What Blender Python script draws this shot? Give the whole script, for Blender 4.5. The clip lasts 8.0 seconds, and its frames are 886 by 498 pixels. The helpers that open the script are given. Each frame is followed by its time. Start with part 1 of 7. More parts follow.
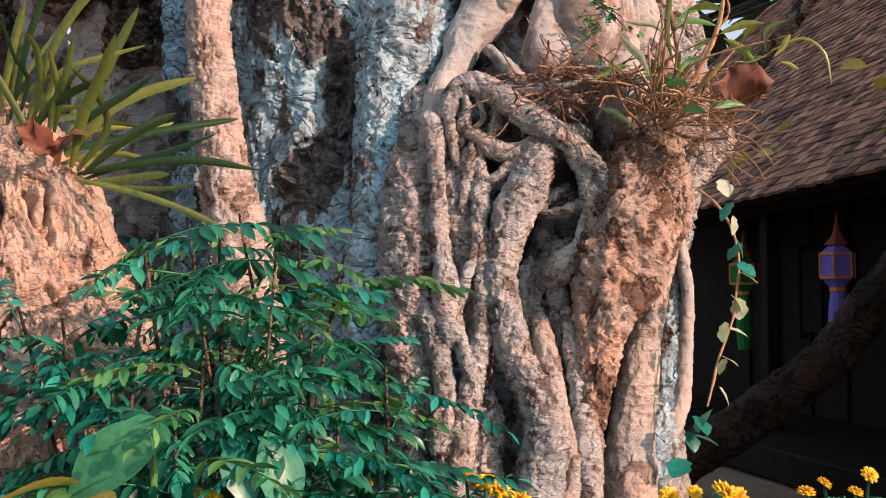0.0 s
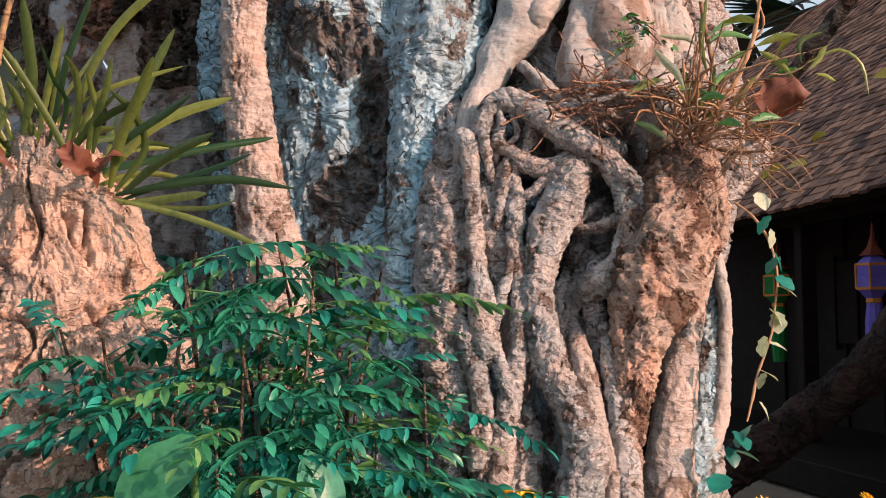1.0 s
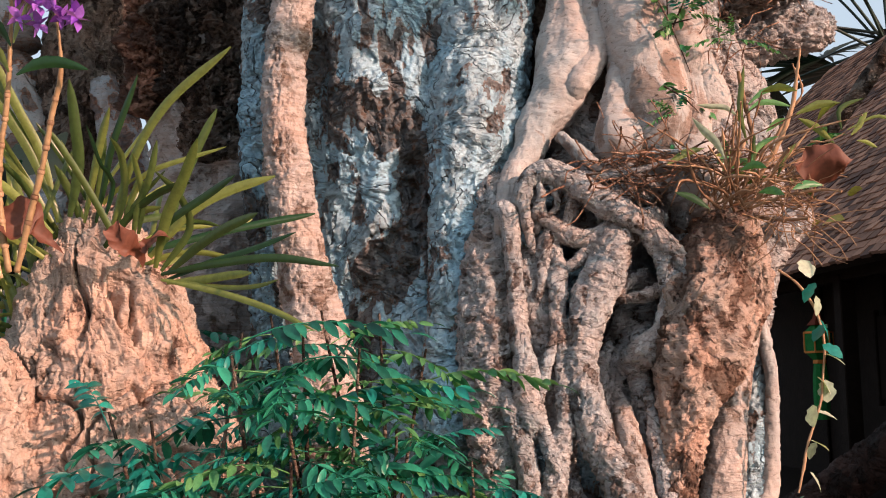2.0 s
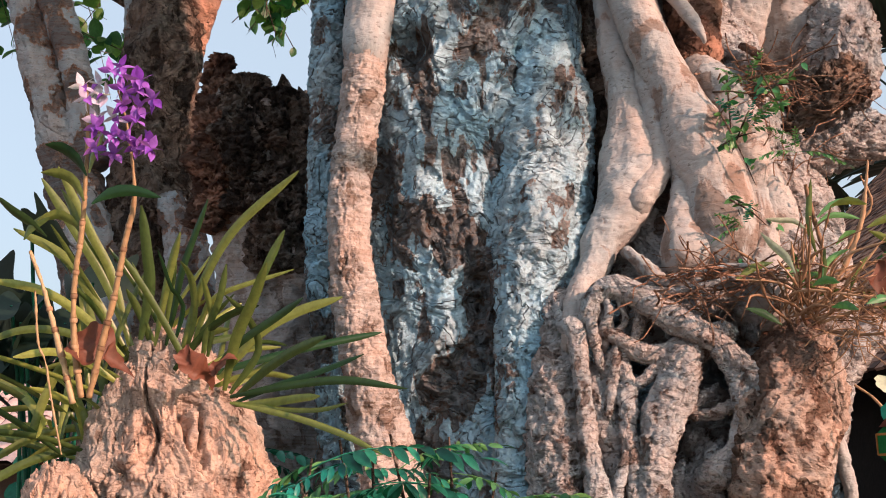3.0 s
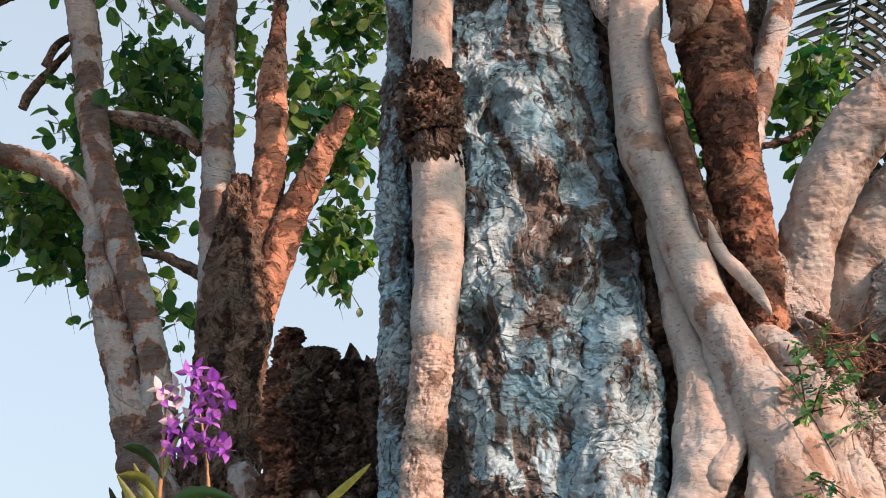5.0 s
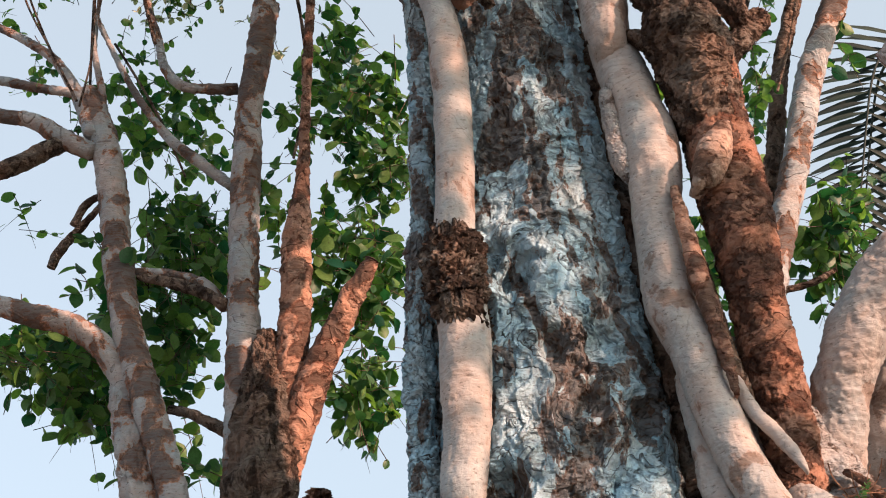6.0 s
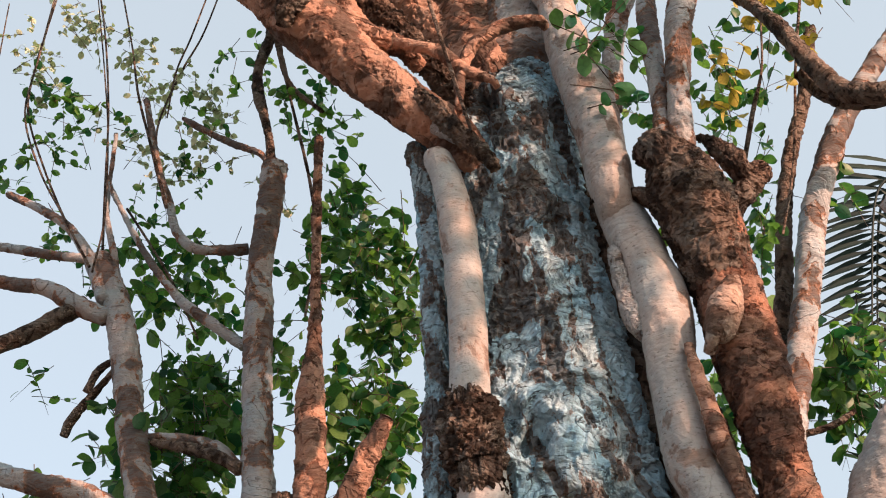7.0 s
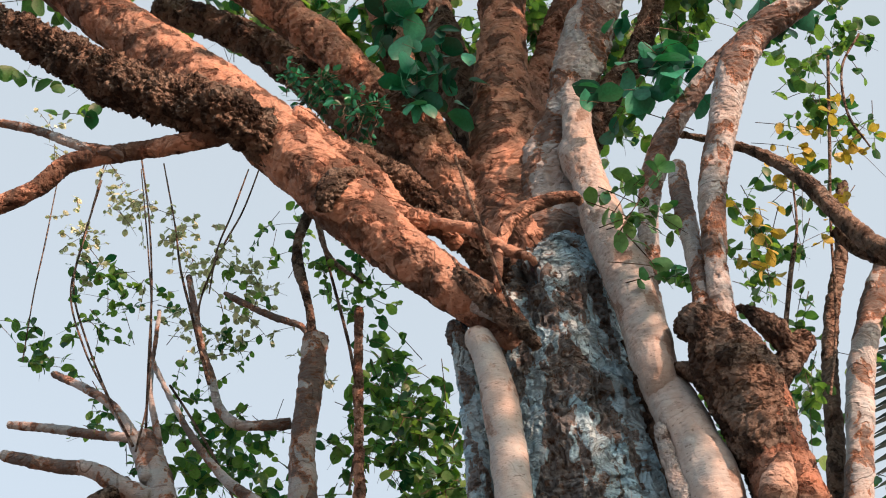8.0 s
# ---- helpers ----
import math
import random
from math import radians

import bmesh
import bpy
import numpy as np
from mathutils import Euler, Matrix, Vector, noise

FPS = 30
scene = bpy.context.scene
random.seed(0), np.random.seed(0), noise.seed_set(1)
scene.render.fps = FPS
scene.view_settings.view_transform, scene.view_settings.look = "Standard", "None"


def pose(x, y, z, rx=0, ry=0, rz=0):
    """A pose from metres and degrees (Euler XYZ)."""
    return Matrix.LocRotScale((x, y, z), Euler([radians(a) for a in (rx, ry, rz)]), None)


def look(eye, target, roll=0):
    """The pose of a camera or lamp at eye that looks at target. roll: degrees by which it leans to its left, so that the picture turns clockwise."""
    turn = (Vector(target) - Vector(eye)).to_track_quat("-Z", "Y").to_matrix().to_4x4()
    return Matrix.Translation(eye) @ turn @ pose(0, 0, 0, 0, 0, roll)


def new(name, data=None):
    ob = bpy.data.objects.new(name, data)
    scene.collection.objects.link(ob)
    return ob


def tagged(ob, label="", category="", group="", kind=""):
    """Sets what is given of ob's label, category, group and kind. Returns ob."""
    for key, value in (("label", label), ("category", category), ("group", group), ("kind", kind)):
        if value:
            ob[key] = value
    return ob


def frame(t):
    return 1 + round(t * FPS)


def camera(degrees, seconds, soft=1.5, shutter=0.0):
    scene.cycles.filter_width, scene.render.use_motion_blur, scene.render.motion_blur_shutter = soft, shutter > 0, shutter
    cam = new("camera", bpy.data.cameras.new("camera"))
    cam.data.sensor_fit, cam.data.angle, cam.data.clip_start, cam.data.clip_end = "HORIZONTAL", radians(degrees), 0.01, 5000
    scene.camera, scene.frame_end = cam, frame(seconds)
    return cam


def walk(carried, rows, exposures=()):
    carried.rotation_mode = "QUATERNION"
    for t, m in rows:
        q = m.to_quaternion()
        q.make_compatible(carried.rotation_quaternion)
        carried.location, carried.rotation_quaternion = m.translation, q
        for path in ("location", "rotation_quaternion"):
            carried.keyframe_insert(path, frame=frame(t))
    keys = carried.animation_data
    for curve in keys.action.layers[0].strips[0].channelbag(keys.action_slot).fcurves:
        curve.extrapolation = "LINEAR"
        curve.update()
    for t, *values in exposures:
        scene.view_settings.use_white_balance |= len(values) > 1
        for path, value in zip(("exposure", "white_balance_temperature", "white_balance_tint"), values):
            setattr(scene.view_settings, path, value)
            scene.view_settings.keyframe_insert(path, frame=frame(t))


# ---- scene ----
cam = camera(42.3, 8.0, soft=1.0)
METRES, EYE, TILT, LEAN, TURN = 0.6, 1.1, 3.0, 0.0, 0.0
ROWS = [
    (0.0, 0.0, 0.0, 0.0, 0.0, 0.0, 0.0),
    (0.5, -0.0127, -0.0031, 0.0014, 0.66, 0.21, 0.28),
    (1.0, -0.0255, -0.0012, 0.0127, 1.49, 0.68, 0.56),
    (2.5, -0.0881, -0.0172, 0.1312, 4.39, 5.86, 1.89),
    (3.0, -0.1057, -0.0182, 0.1782, 6.03, 8.45, 2.01),
    (3.5, -0.1203, -0.0309, 0.2197, 7.31, 10.83, 2.11),
    (4.0, -0.1239, -0.0471, 0.2817, 8.17, 13.71, 2.18),
    (4.5, -0.1084, -0.0717, 0.3377, 8.78, 16.86, 2.58),
    (6.0, -0.1109, -0.1589, 0.5325, 11.12, 26.97, 3.76),
    (6.5, -0.1095, -0.1921, 0.6011, 11.62, 30.31, 4.4),
    (7.0, -0.1032, -0.2629, 0.666, 12.57, 33.87, 5.35),
    (7.5, -0.0944, -0.3246, 0.7388, 13.84, 37.26, 5.54),
    (8.0, -0.074, -0.4168, 0.8163, 15.23, 41.51, 5.7),
]
walk(cam, [(t, pose(0, 0, EYE, TILT, LEAN, TURN) @ pose(METRES * x, METRES * y, METRES * z, 90 + pitch, roll, yaw)) for t, x, y, z, yaw, pitch, roll in ROWS],
     [(0.0, 0.66, 5700, 9), (3.0, 0.65, 5700, 9), (4.5, 0.68, 5800, 9), (6.5, 0.80, 5950, 9), (8.0, 0.80, 6050, 9)])


# ---- world, sun ----
world = bpy.data.worlds.new("sky")
scene.world = world
world.use_nodes = True
wn = world.node_tree.nodes
sky = wn.new("ShaderNodeTexSky")
sky.sky_type, sky.sun_disc = "NISHITA", False
SUN = Vector((0.78, -0.50, 0.38)).normalized()
sky.sun_elevation = math.asin(SUN.z)
sky.sun_rotation = math.atan2(SUN.x, SUN.y)
sky.air_density, sky.dust_density, sky.ozone_density = 1.0, 6.0, 1.0
# a bright thin haze lies over the whole sky
haze = wn.new("ShaderNodeMix")
haze.data_type, haze.blend_type = "RGBA", "ADD"
haze.inputs[0].default_value = 1.0
haze.inputs[7].default_value = (5.5, 5.6, 5.25, 1)
world.node_tree.links.new(sky.outputs[0], haze.inputs[6])
world.node_tree.links.new(haze.outputs[2], wn["Background"].inputs[0])
wn["Background"].inputs[1].default_value = 0.06
sun = new("sun", bpy.data.lights.new("sun", "SUN"))
sun.data.energy, sun.data.angle, sun.data.color = 4.6, radians(0.6), (1.0, 0.53, 0.335)
sun.matrix_world = look(SUN * 30, (0, 0, 0))


# ---- materials ----
def material(name, rough=0.8):
    m = bpy.data.materials.new(name)
    m.use_nodes = True
    p = m.node_tree.nodes["Principled BSDF"]
    p.inputs["Roughness"].default_value = rough
    p.inputs["Specular IOR Level"].default_value = 0.25
    return m, m.node_tree, p


def coords(nt, scale=(1, 1, 1)):
    geo = nt.nodes.new("ShaderNodeNewGeometry")
    mp = nt.nodes.new("ShaderNodeMapping")
    mp.inputs["Scale"].default_value = scale
    nt.links.new(geo.outputs["Position"], mp.inputs["Vector"])
    return mp.outputs[0]


def tex(nt, vec, scale, detail=6, rough=0.6, distort=0.0):
    n = nt.nodes.new("ShaderNodeTexNoise")
    n.inputs["Scale"].default_value, n.inputs["Detail"].default_value = scale, detail
    n.inputs["Roughness"].default_value, n.inputs["Distortion"].default_value = rough, distort
    nt.links.new(vec, n.inputs["Vector"])
    return n.outputs["Fac"]


def ramp(nt, fac, *stops):
    r = nt.nodes.new("ShaderNodeValToRGB")
    e = r.color_ramp.elements
    while len(e) < len(stops):
        e.new(0.5)
    for k, (at, col) in enumerate(stops):
        e[k].position = at
        e[k].color = (*col, 1) if len(col) == 3 else col
    nt.links.new(fac, r.inputs[0])
    return r.outputs[0]


def mixed(nt, fac, a, b, how="MIX"):
    n = nt.nodes.new("ShaderNodeMix")
    n.data_type, n.blend_type = "RGBA", how
    for sock, v in ((n.inputs[0], fac), (n.inputs[6], a), (n.inputs[7], b)):
        if isinstance(v, (int, float)):
            sock.default_value = v
        elif isinstance(v, tuple):
            sock.default_value = (*v, 1)
        else:
            nt.links.new(v, sock)
    return n.outputs[2]


def relief(nt, p, *layers):
    last = None
    for fac, strength, dist in layers:
        b = nt.nodes.new("ShaderNodeBump")
        b.inputs["Strength"].default_value, b.inputs["Distance"].default_value = strength, dist
        nt.links.new(fac, b.inputs["Height"])
        if last:
            nt.links.new(last, b.inputs["Normal"])
        last = b.outputs[0]
    nt.links.new(last, p.inputs["Normal"])


def math_node(nt, op, a, b=0.0, c=0.0):
    n = nt.nodes.new("ShaderNodeMath")
    n.operation = op
    for sock, v in zip(n.inputs, (a, b, c)):
        if isinstance(v, (int, float)):
            sock.default_value = v
        else:
            nt.links.new(v, sock)
    return n.outputs[0]


def bark(name, pale, mid, dark, patch=0.5, squash=0.55, plate=14, rings=0.0, fine=1.0, bare=0.0, peel=1.0):
    """Bark in peeling sheets: each sheet lies over the next with a torn, lifted edge; browner where it has come off, dark crusts in patches of a hand's width."""
    m, nt, p = material(name, 0.85)
    v = coords(nt, (1, 1, squash))
    large = tex(nt, v, 3.4, 3, 0.55, 0.4)
    flake = tex(nt, v, plate, 8, 0.58, 0.35)
    small = tex(nt, coords(nt, (1, 1, 1.4)), plate * 3.2, 5, 0.6, 0.6)
    pits = tex(nt, coords(nt, (1, 1, 2.2)), 48, 3, 0.55)
    grain = tex(nt, v, 260, 3, 0.6)
    high = math_node(nt, "MULTIPLY_ADD", large, 0.6 * patch, flake)
    high = math_node(nt, "SUBTRACT", high, 0.3 * patch)
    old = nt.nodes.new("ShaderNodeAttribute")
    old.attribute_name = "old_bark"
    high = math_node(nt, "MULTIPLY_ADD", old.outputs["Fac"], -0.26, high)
    lo = 0.39 + 0.06 * patch - 0.07 * bare
    col = ramp(nt, high, (lo - 0.05, dark), (lo - 0.005, tuple(0.6 * a + 0.4 * b for a, b in zip(dark, mid))), (lo + 0.012, mid), (lo + 0.03, tuple(c * 0.88 for c in pale)), (0.7, tuple(min(1, c * 1.15) for c in pale)))
    # sheets: a field cut into steps, whose torn rims follow its contours
    field = tex(nt, coords(nt, (1, 1, 1.25)), plate * 0.45, 3, 0.5, 0.9)
    sheet = math_node(nt, "MULTIPLY", field, 6.5)
    rim = math_node(nt, "FRACT", sheet)
    level = math_node(nt, "FRACT", math_node(nt, "MULTIPLY", math_node(nt, "FLOOR", sheet), 0.618))
    tone = ramp(nt, level, (0.0, (0.74, 0.70, 0.67)), (0.5, (1, 1, 1)), (1.0, (1.10, 1.10, 1.10)))
    col = mixed(nt, 0.55 * peel, col, tone, "MULTIPLY")
    where = ramp(nt, tex(nt, v, plate * 0.5, 3), (0.46, (0, 0, 0)), (0.56, (1, 1, 1)))
    # thin dark line under each lifted rim: its shadow, painted into the colour
    torn = math_node(nt, "MULTIPLY", ramp(nt, rim, (0.02, (1, 1, 1)), (0.11, (0, 0, 0))), where)
    col = mixed(nt, math_node(nt, "MULTIPLY", torn, 0.85 * peel), col, tuple(c * 0.55 for c in dark))
    bits = ramp(nt, small, (0.33, tuple(c * 0.25 for c in mid)), (0.41, tuple(c * 0.75 for c in mid)), (0.46, pale), (0.70, tuple(min(1, c * 1.15) for c in pale)))
    col = mixed(nt, 0.15, col, bits)
    # pits darkened in the colour, as shade would fill them
    col = mixed(nt, 0.6, col, ramp(nt, pits, (0.31, (0.18, 0.13, 0.10)), (0.39, (1, 1, 1))), "MULTIPLY")
    tint = ramp(nt, tex(nt, v, 7, 4), (0.35, (0.84, 1.0, 1.08)), (0.65, (1.1, 0.96, 0.88)))
    col = mixed(nt, 0.8, col, tint, "MULTIPLY")
    steps = ramp(nt, high, (lo - 0.02, (0, 0, 0)), (lo + 0.025, (0.6, 0.6, 0.6)), (lo + 0.12, (0.75, 0.75, 0.75)), (0.75, (1, 1, 1)))
    lifted = ramp(nt, rim, (0.0, (0, 0, 0)), (0.10, (1, 1, 1)), (1.0, (0, 0, 0)))
    layers = [(steps, 0.9 * fine, 0.03), (lifted, 1.0 * fine * peel, 0.026), (small, 0.65 * fine, 0.014), (pits, 0.6 * fine, 0.010), (grain, 0.3 * fine, 0.002)]
    if rings:
        w = tex(nt, coords(nt, (5, 5, 90)), 1.0, 5, 0.65, 0.5)
        layers.append((w, min(1.0, rings), 0.008))
        col = mixed(nt, min(0.6, rings), col, ramp(nt, w, (0.34, tuple(c * 0.35 for c in mid)), (0.44, mid), (0.52, pale)))
    nt.links.new(col, p.inputs["Base Color"])
    relief(nt, p, *layers)
    return m


# trunk bark: the blue of the shade is mixed into the pale colour
BARK = bark("flaking_bark_shade_blue", (0.34, 0.49, 0.585), (0.28, 0.22, 0.19), (0.07, 0.05, 0.04), 0.8, 0.5, 11, bare=0.35)
BARK_ROOT = bark("rough_root_bark", (0.435, 0.425, 0.425), (0.30, 0.22, 0.185), (0.06, 0.038, 0.03), 0.5, 1.1, 15, 0.10, 1.3, bare=0.55, peel=0.6)
BARK_RING = bark("ringed_root_bark", (0.42, 0.37, 0.345), (0.29, 0.20, 0.15), (0.10, 0.06, 0.042), 0.5, 0.9, 13, 0.3, 0.9, bare=0.4, peel=0.4)
BARK_SMOOTH = bark("smooth_pale_root_skin", (0.37, 0.355, 0.345), (0.30, 0.23, 0.20), (0.15, 0.10, 0.075), 0.8, 0.6, 9, 0.12, 0.4, bare=0.9, peel=0.3)
BARK_RED = bark("red_brown_limb_bark", (0.40, 0.245, 0.18), (0.26, 0.115, 0.075), (0.03, 0.02, 0.016), 1.0, 1.1, 7, 0.12, 0.9, bare=-0.2, peel=0.8)
BARK_DARK = bark("dark_crusted_bark", (0.20, 0.15, 0.12), (0.09, 0.055, 0.04), (0.018, 0.012, 0.010), 0.8, 0.7, 13, 0.0, 1.2)
BARK_CHAR = bark("blackened_red_bark", (0.30, 0.165, 0.115), (0.16, 0.065, 0.042), (0.02, 0.013, 0.011), 1.0, 1.3, 9, 0.1, 1.0, bare=-0.5, peel=0.9)
BARK_FAR = bark("orange_grey_trunk_bark", (0.36, 0.37, 0.38), (0.36, 0.17, 0.09), (0.05, 0.03, 0.024), 1.0, 0.8, 5, 0.12, 0.8, bare=-0.45, peel=0.6)
CLAYWOOD = bark("weathered_tan_wood", (0.46, 0.34, 0.275), (0.34, 0.22, 0.165), (0.08, 0.045, 0.032), 0.3, 0.9, 12, 0.0, 1.0, bare=0.9, peel=0.55)
KNOB = bark("worn_pink_wood", (0.41, 0.305, 0.25), (0.29, 0.17, 0.125), (0.07, 0.04, 0.027), 0.8, 0.8, 10, 0.0, 1.2, bare=0.3, peel=0.5)
# log bark kept almost black: the shade it lies in is in the colour
LOG_BARK = bark("shade_dark_log_bark", (0.040, 0.021, 0.017), (0.026, 0.014, 0.011), (0.010, 0.006, 0.005), 0.6, 0.7, 8)
ROOTLET = bark("dry_brown_rootlets", (0.36, 0.22, 0.15), (0.22, 0.12, 0.08), (0.08, 0.045, 0.03), 0.2, 1, 20)


def leaf_stuff(name, deep, light, rough=0.45, through_light=0.25, spread=1.0):
    m, nt, p = material(name, rough)
    geo = nt.nodes.new("ShaderNodeNewGeometry")
    info = nt.nodes.new("ShaderNodeObjectInfo")
    add = nt.nodes.new("ShaderNodeMath")
    add.operation = "ADD"
    nt.links.new(geo.outputs["Random Per Island"], add.inputs[0])
    nt.links.new(info.outputs["Random"], add.inputs[1])
    fr = nt.nodes.new("ShaderNodeMath")
    fr.operation = "FRACT"
    nt.links.new(add.outputs[0], fr.inputs[0])
    v = coords(nt)
    mid = tuple((a + b) / 2 for a, b in zip(deep, light))
    col = ramp(nt, fr.outputs[0], (0.0, deep), (0.55, mid), (1.0, light))
    spot = ramp(nt, tex(nt, v, 70, 4), (0.35, (0.72, 0.72, 0.72)), (0.6, (1.05, 1.05, 1.05)))
    col = mixed(nt, 0.8, col, spot, "MULTIPLY")
    nt.links.new(col, p.inputs["Base Color"])
    p.inputs["Specular IOR Level"].default_value = 0.4
    tr = nt.nodes.new("ShaderNodeBsdfTranslucent")
    nt.links.new(mixed(nt, 1.0, col, (1.15, 1.4, 0.6), "MULTIPLY"), tr.inputs[0])
    mx = nt.nodes.new("ShaderNodeMixShader")
    mx.inputs[0].default_value = through_light
    nt.links.new(p.outputs[0], mx.inputs[1])
    nt.links.new(tr.outputs[0], mx.inputs[2])
    nt.links.new(mx.outputs[0], nt.nodes["Material Output"].inputs[0])
    relief(nt, p, (tex(nt, v, 60, 3), 0.15, 0.004))
    return m


LEAF_SHRUB = leaf_stuff("shrub_leaf", (0.004, 0.055, 0.04), (0.045, 0.30, 0.19), 0.36, 0.2)
LEAF_SHRUB_LIGHT = leaf_stuff("young_shrub_leaf", (0.02, 0.15, 0.06), (0.16, 0.33, 0.11), 0.36, 0.2)
LEAF_BROAD = leaf_stuff("broad_glossy_leaf", (0.05, 0.22, 0.07), (0.06, 0.26, 0.13), 0.3, 0.3)
LEAF_TEAL = leaf_stuff("blue_green_leaf", (0.006, 0.09, 0.075), (0.03, 0.30, 0.24), 0.36, 0.12)
LEAF_STRAP = leaf_stuff("strap_leaf", (0.014, 0.05, 0.014), (0.27, 0.31, 0.07), 0.32, 0.2)
LEAF_TREE = leaf_stuff("tree_leaf", (0.012, 0.085, 0.05), (0.17, 0.30, 0.075), 0.42, 0.48)
LEAF_YELLOW = leaf_stuff("yellowing_leaf", (0.35, 0.28, 0.05), (0.55, 0.42, 0.08), 0.5, 0.3)
LEAF_PALE = leaf_stuff("pale_young_leaf", (0.36, 0.44, 0.33), (0.60, 0.64, 0.50), 0.45, 0.2)
LEAF_BROWN = leaf_stuff("dry_brown_leaf", (0.10, 0.034, 0.02), (0.17, 0.06, 0.035), 0.6, 0.1)
LEAF_DRY = leaf_stuff("straw_coloured_stalk", (0.20, 0.11, 0.06), (0.48, 0.31, 0.18), 0.7, 0.05)
CANE = leaf_stuff("orchid_cane_skin", (0.34, 0.22, 0.11), (0.50, 0.36, 0.20), 0.55, 0.05)
PETAL = leaf_stuff("violet_petal", (0.22, 0.05, 0.50), (0.45, 0.18, 0.75), 0.5, 0.3)
PETAL_PALE = leaf_stuff("white_violet_petal", (0.55, 0.45, 0.75), (0.75, 0.70, 0.85), 0.5, 0.3)
MARIGOLD = leaf_stuff("marigold_petal", (0.80, 0.45, 0.01), (0.95, 0.68, 0.03), 0.6, 0.15)
# near-black green: the backlit silhouette is put into the leaf colour
PALM = leaf_stuff("silhouette_blade", (0.004, 0.014, 0.012), (0.014, 0.034, 0.022), 0.6, 0.1)


def plain(name, a, b, scale=12, rough=0.8, bump=0.4, dist=0.01):
    m, nt, p = material(name, rough)
    v = coords(nt)
    nt.links.new(mixed(nt, 0.5, ramp(nt, tex(nt, v, scale), (0.3, a), (0.7, b)), ramp(nt, tex(nt, v, scale * 9), (0.3, a), (0.7, b))), p.inputs["Base Color"])
    relief(nt, p, (tex(nt, v, scale * 4), bump, dist))
    return m


# soil colour lightened as a reflector: it bounces warm fill onto undersides
SOIL = plain("trodden_garden_soil", (0.13, 0.095, 0.07), (0.24, 0.18, 0.135), 6, 0.95, 0.8, 0.03)
SHINGLE = leaf_stuff("weathered_brown_shingle", (0.055, 0.024, 0.017), (0.42, 0.215, 0.135), 0.9, 0.0)
# red tile colour paled to stand for the haze over the far roof
TILE = plain("haze_paled_roof_tile", (0.44, 0.32, 0.30), (0.56, 0.44, 0.42), 9, 0.8)
# timber near black: the deep shade under the eave is in the colour
TIMBER = plain("shade_black_timber", (0.008, 0.006, 0.005), (0.022, 0.015, 0.012), 10, 0.7)
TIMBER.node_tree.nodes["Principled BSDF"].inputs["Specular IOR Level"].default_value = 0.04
PLASTER = plain("shaded_wall_plaster", (0.10, 0.075, 0.06), (0.16, 0.12, 0.10), 5)
VIOLET_CLOTH = plain("violet_lantern_cloth", (0.12, 0.09, 0.42), (0.22, 0.17, 0.62), 30, 0.8)
GREEN_CLOTH = plain("green_lantern_cloth", (0.01, 0.12, 0.02), (0.03, 0.22, 0.05), 30, 0.8)
CAP_RED = plain("dark_red_lantern_paper", (0.16, 0.03, 0.015), (0.26, 0.06, 0.03), 30, 0.7)
ORANGE_TRIM = plain("orange_paper_trim", (0.50, 0.16, 0.03), (0.65, 0.26, 0.05), 30, 0.7)


# ---- shape helpers ----
def rnd3(ix, iy, iz, k):
    h = (ix * 374761393 + iy * 668265263 + iz * 2147483647 + k * 974711) & 0xFFFFFFFF
    h = ((h ^ (h >> 13)) * 1274126177) & 0xFFFFFFFF
    h = ((h ^ (h >> 16)) * 2246822519) & 0xFFFFFFFF
    return ((h ^ (h >> 15)) & 0xFFFFFF) / float(0xFFFFFF)


def vnoise(p, k=0):
    i = np.floor(p).astype(np.int64)
    f = p - i
    f = f * f * (3 - 2 * f)
    out = 0
    for dx in (0, 1):
        for dy in (0, 1):
            for dz in (0, 1):
                w = (f[:, 0] if dx else 1 - f[:, 0]) * (f[:, 1] if dy else 1 - f[:, 1]) * (f[:, 2] if dz else 1 - f[:, 2])
                out = out + w * rnd3(i[:, 0] + dx, i[:, 1] + dy, i[:, 2] + dz, k)
    return out * 2 - 1


def fbm(p, octaves=3, k=0):
    out, a = 0, 1.0
    for o in range(octaves):
        out = out + a * vnoise(p * 2 ** o + o * 17.3, k + o)
        a *= 0.5
    return out


def flakes(p, k=0):
    """Plates of bark: a height for each plate, and how far one is from its edge."""
    i = np.floor(p).astype(np.int64)
    d1 = np.full(len(p), 9.0)
    d2 = np.full(len(p), 9.0)
    h = np.zeros(len(p))
    for dx in (-1, 0, 1):
        for dy in (-1, 0, 1):
            for dz in (-1, 0, 1):
                c = i + np.array((dx, dy, dz))
                q = c + np.stack([rnd3(c[:, 0], c[:, 1], c[:, 2], k + s) for s in (1, 2, 3)], 1)
                d = np.linalg.norm(q - p, axis=1)
                near = d < d1
                d2 = np.where(near, d1, np.minimum(d2, d))
                h = np.where(near, rnd3(c[:, 0], c[:, 1], c[:, 2], k + 4), h)
                d1 = np.where(near, d, d1)
    return h, d2 - d1


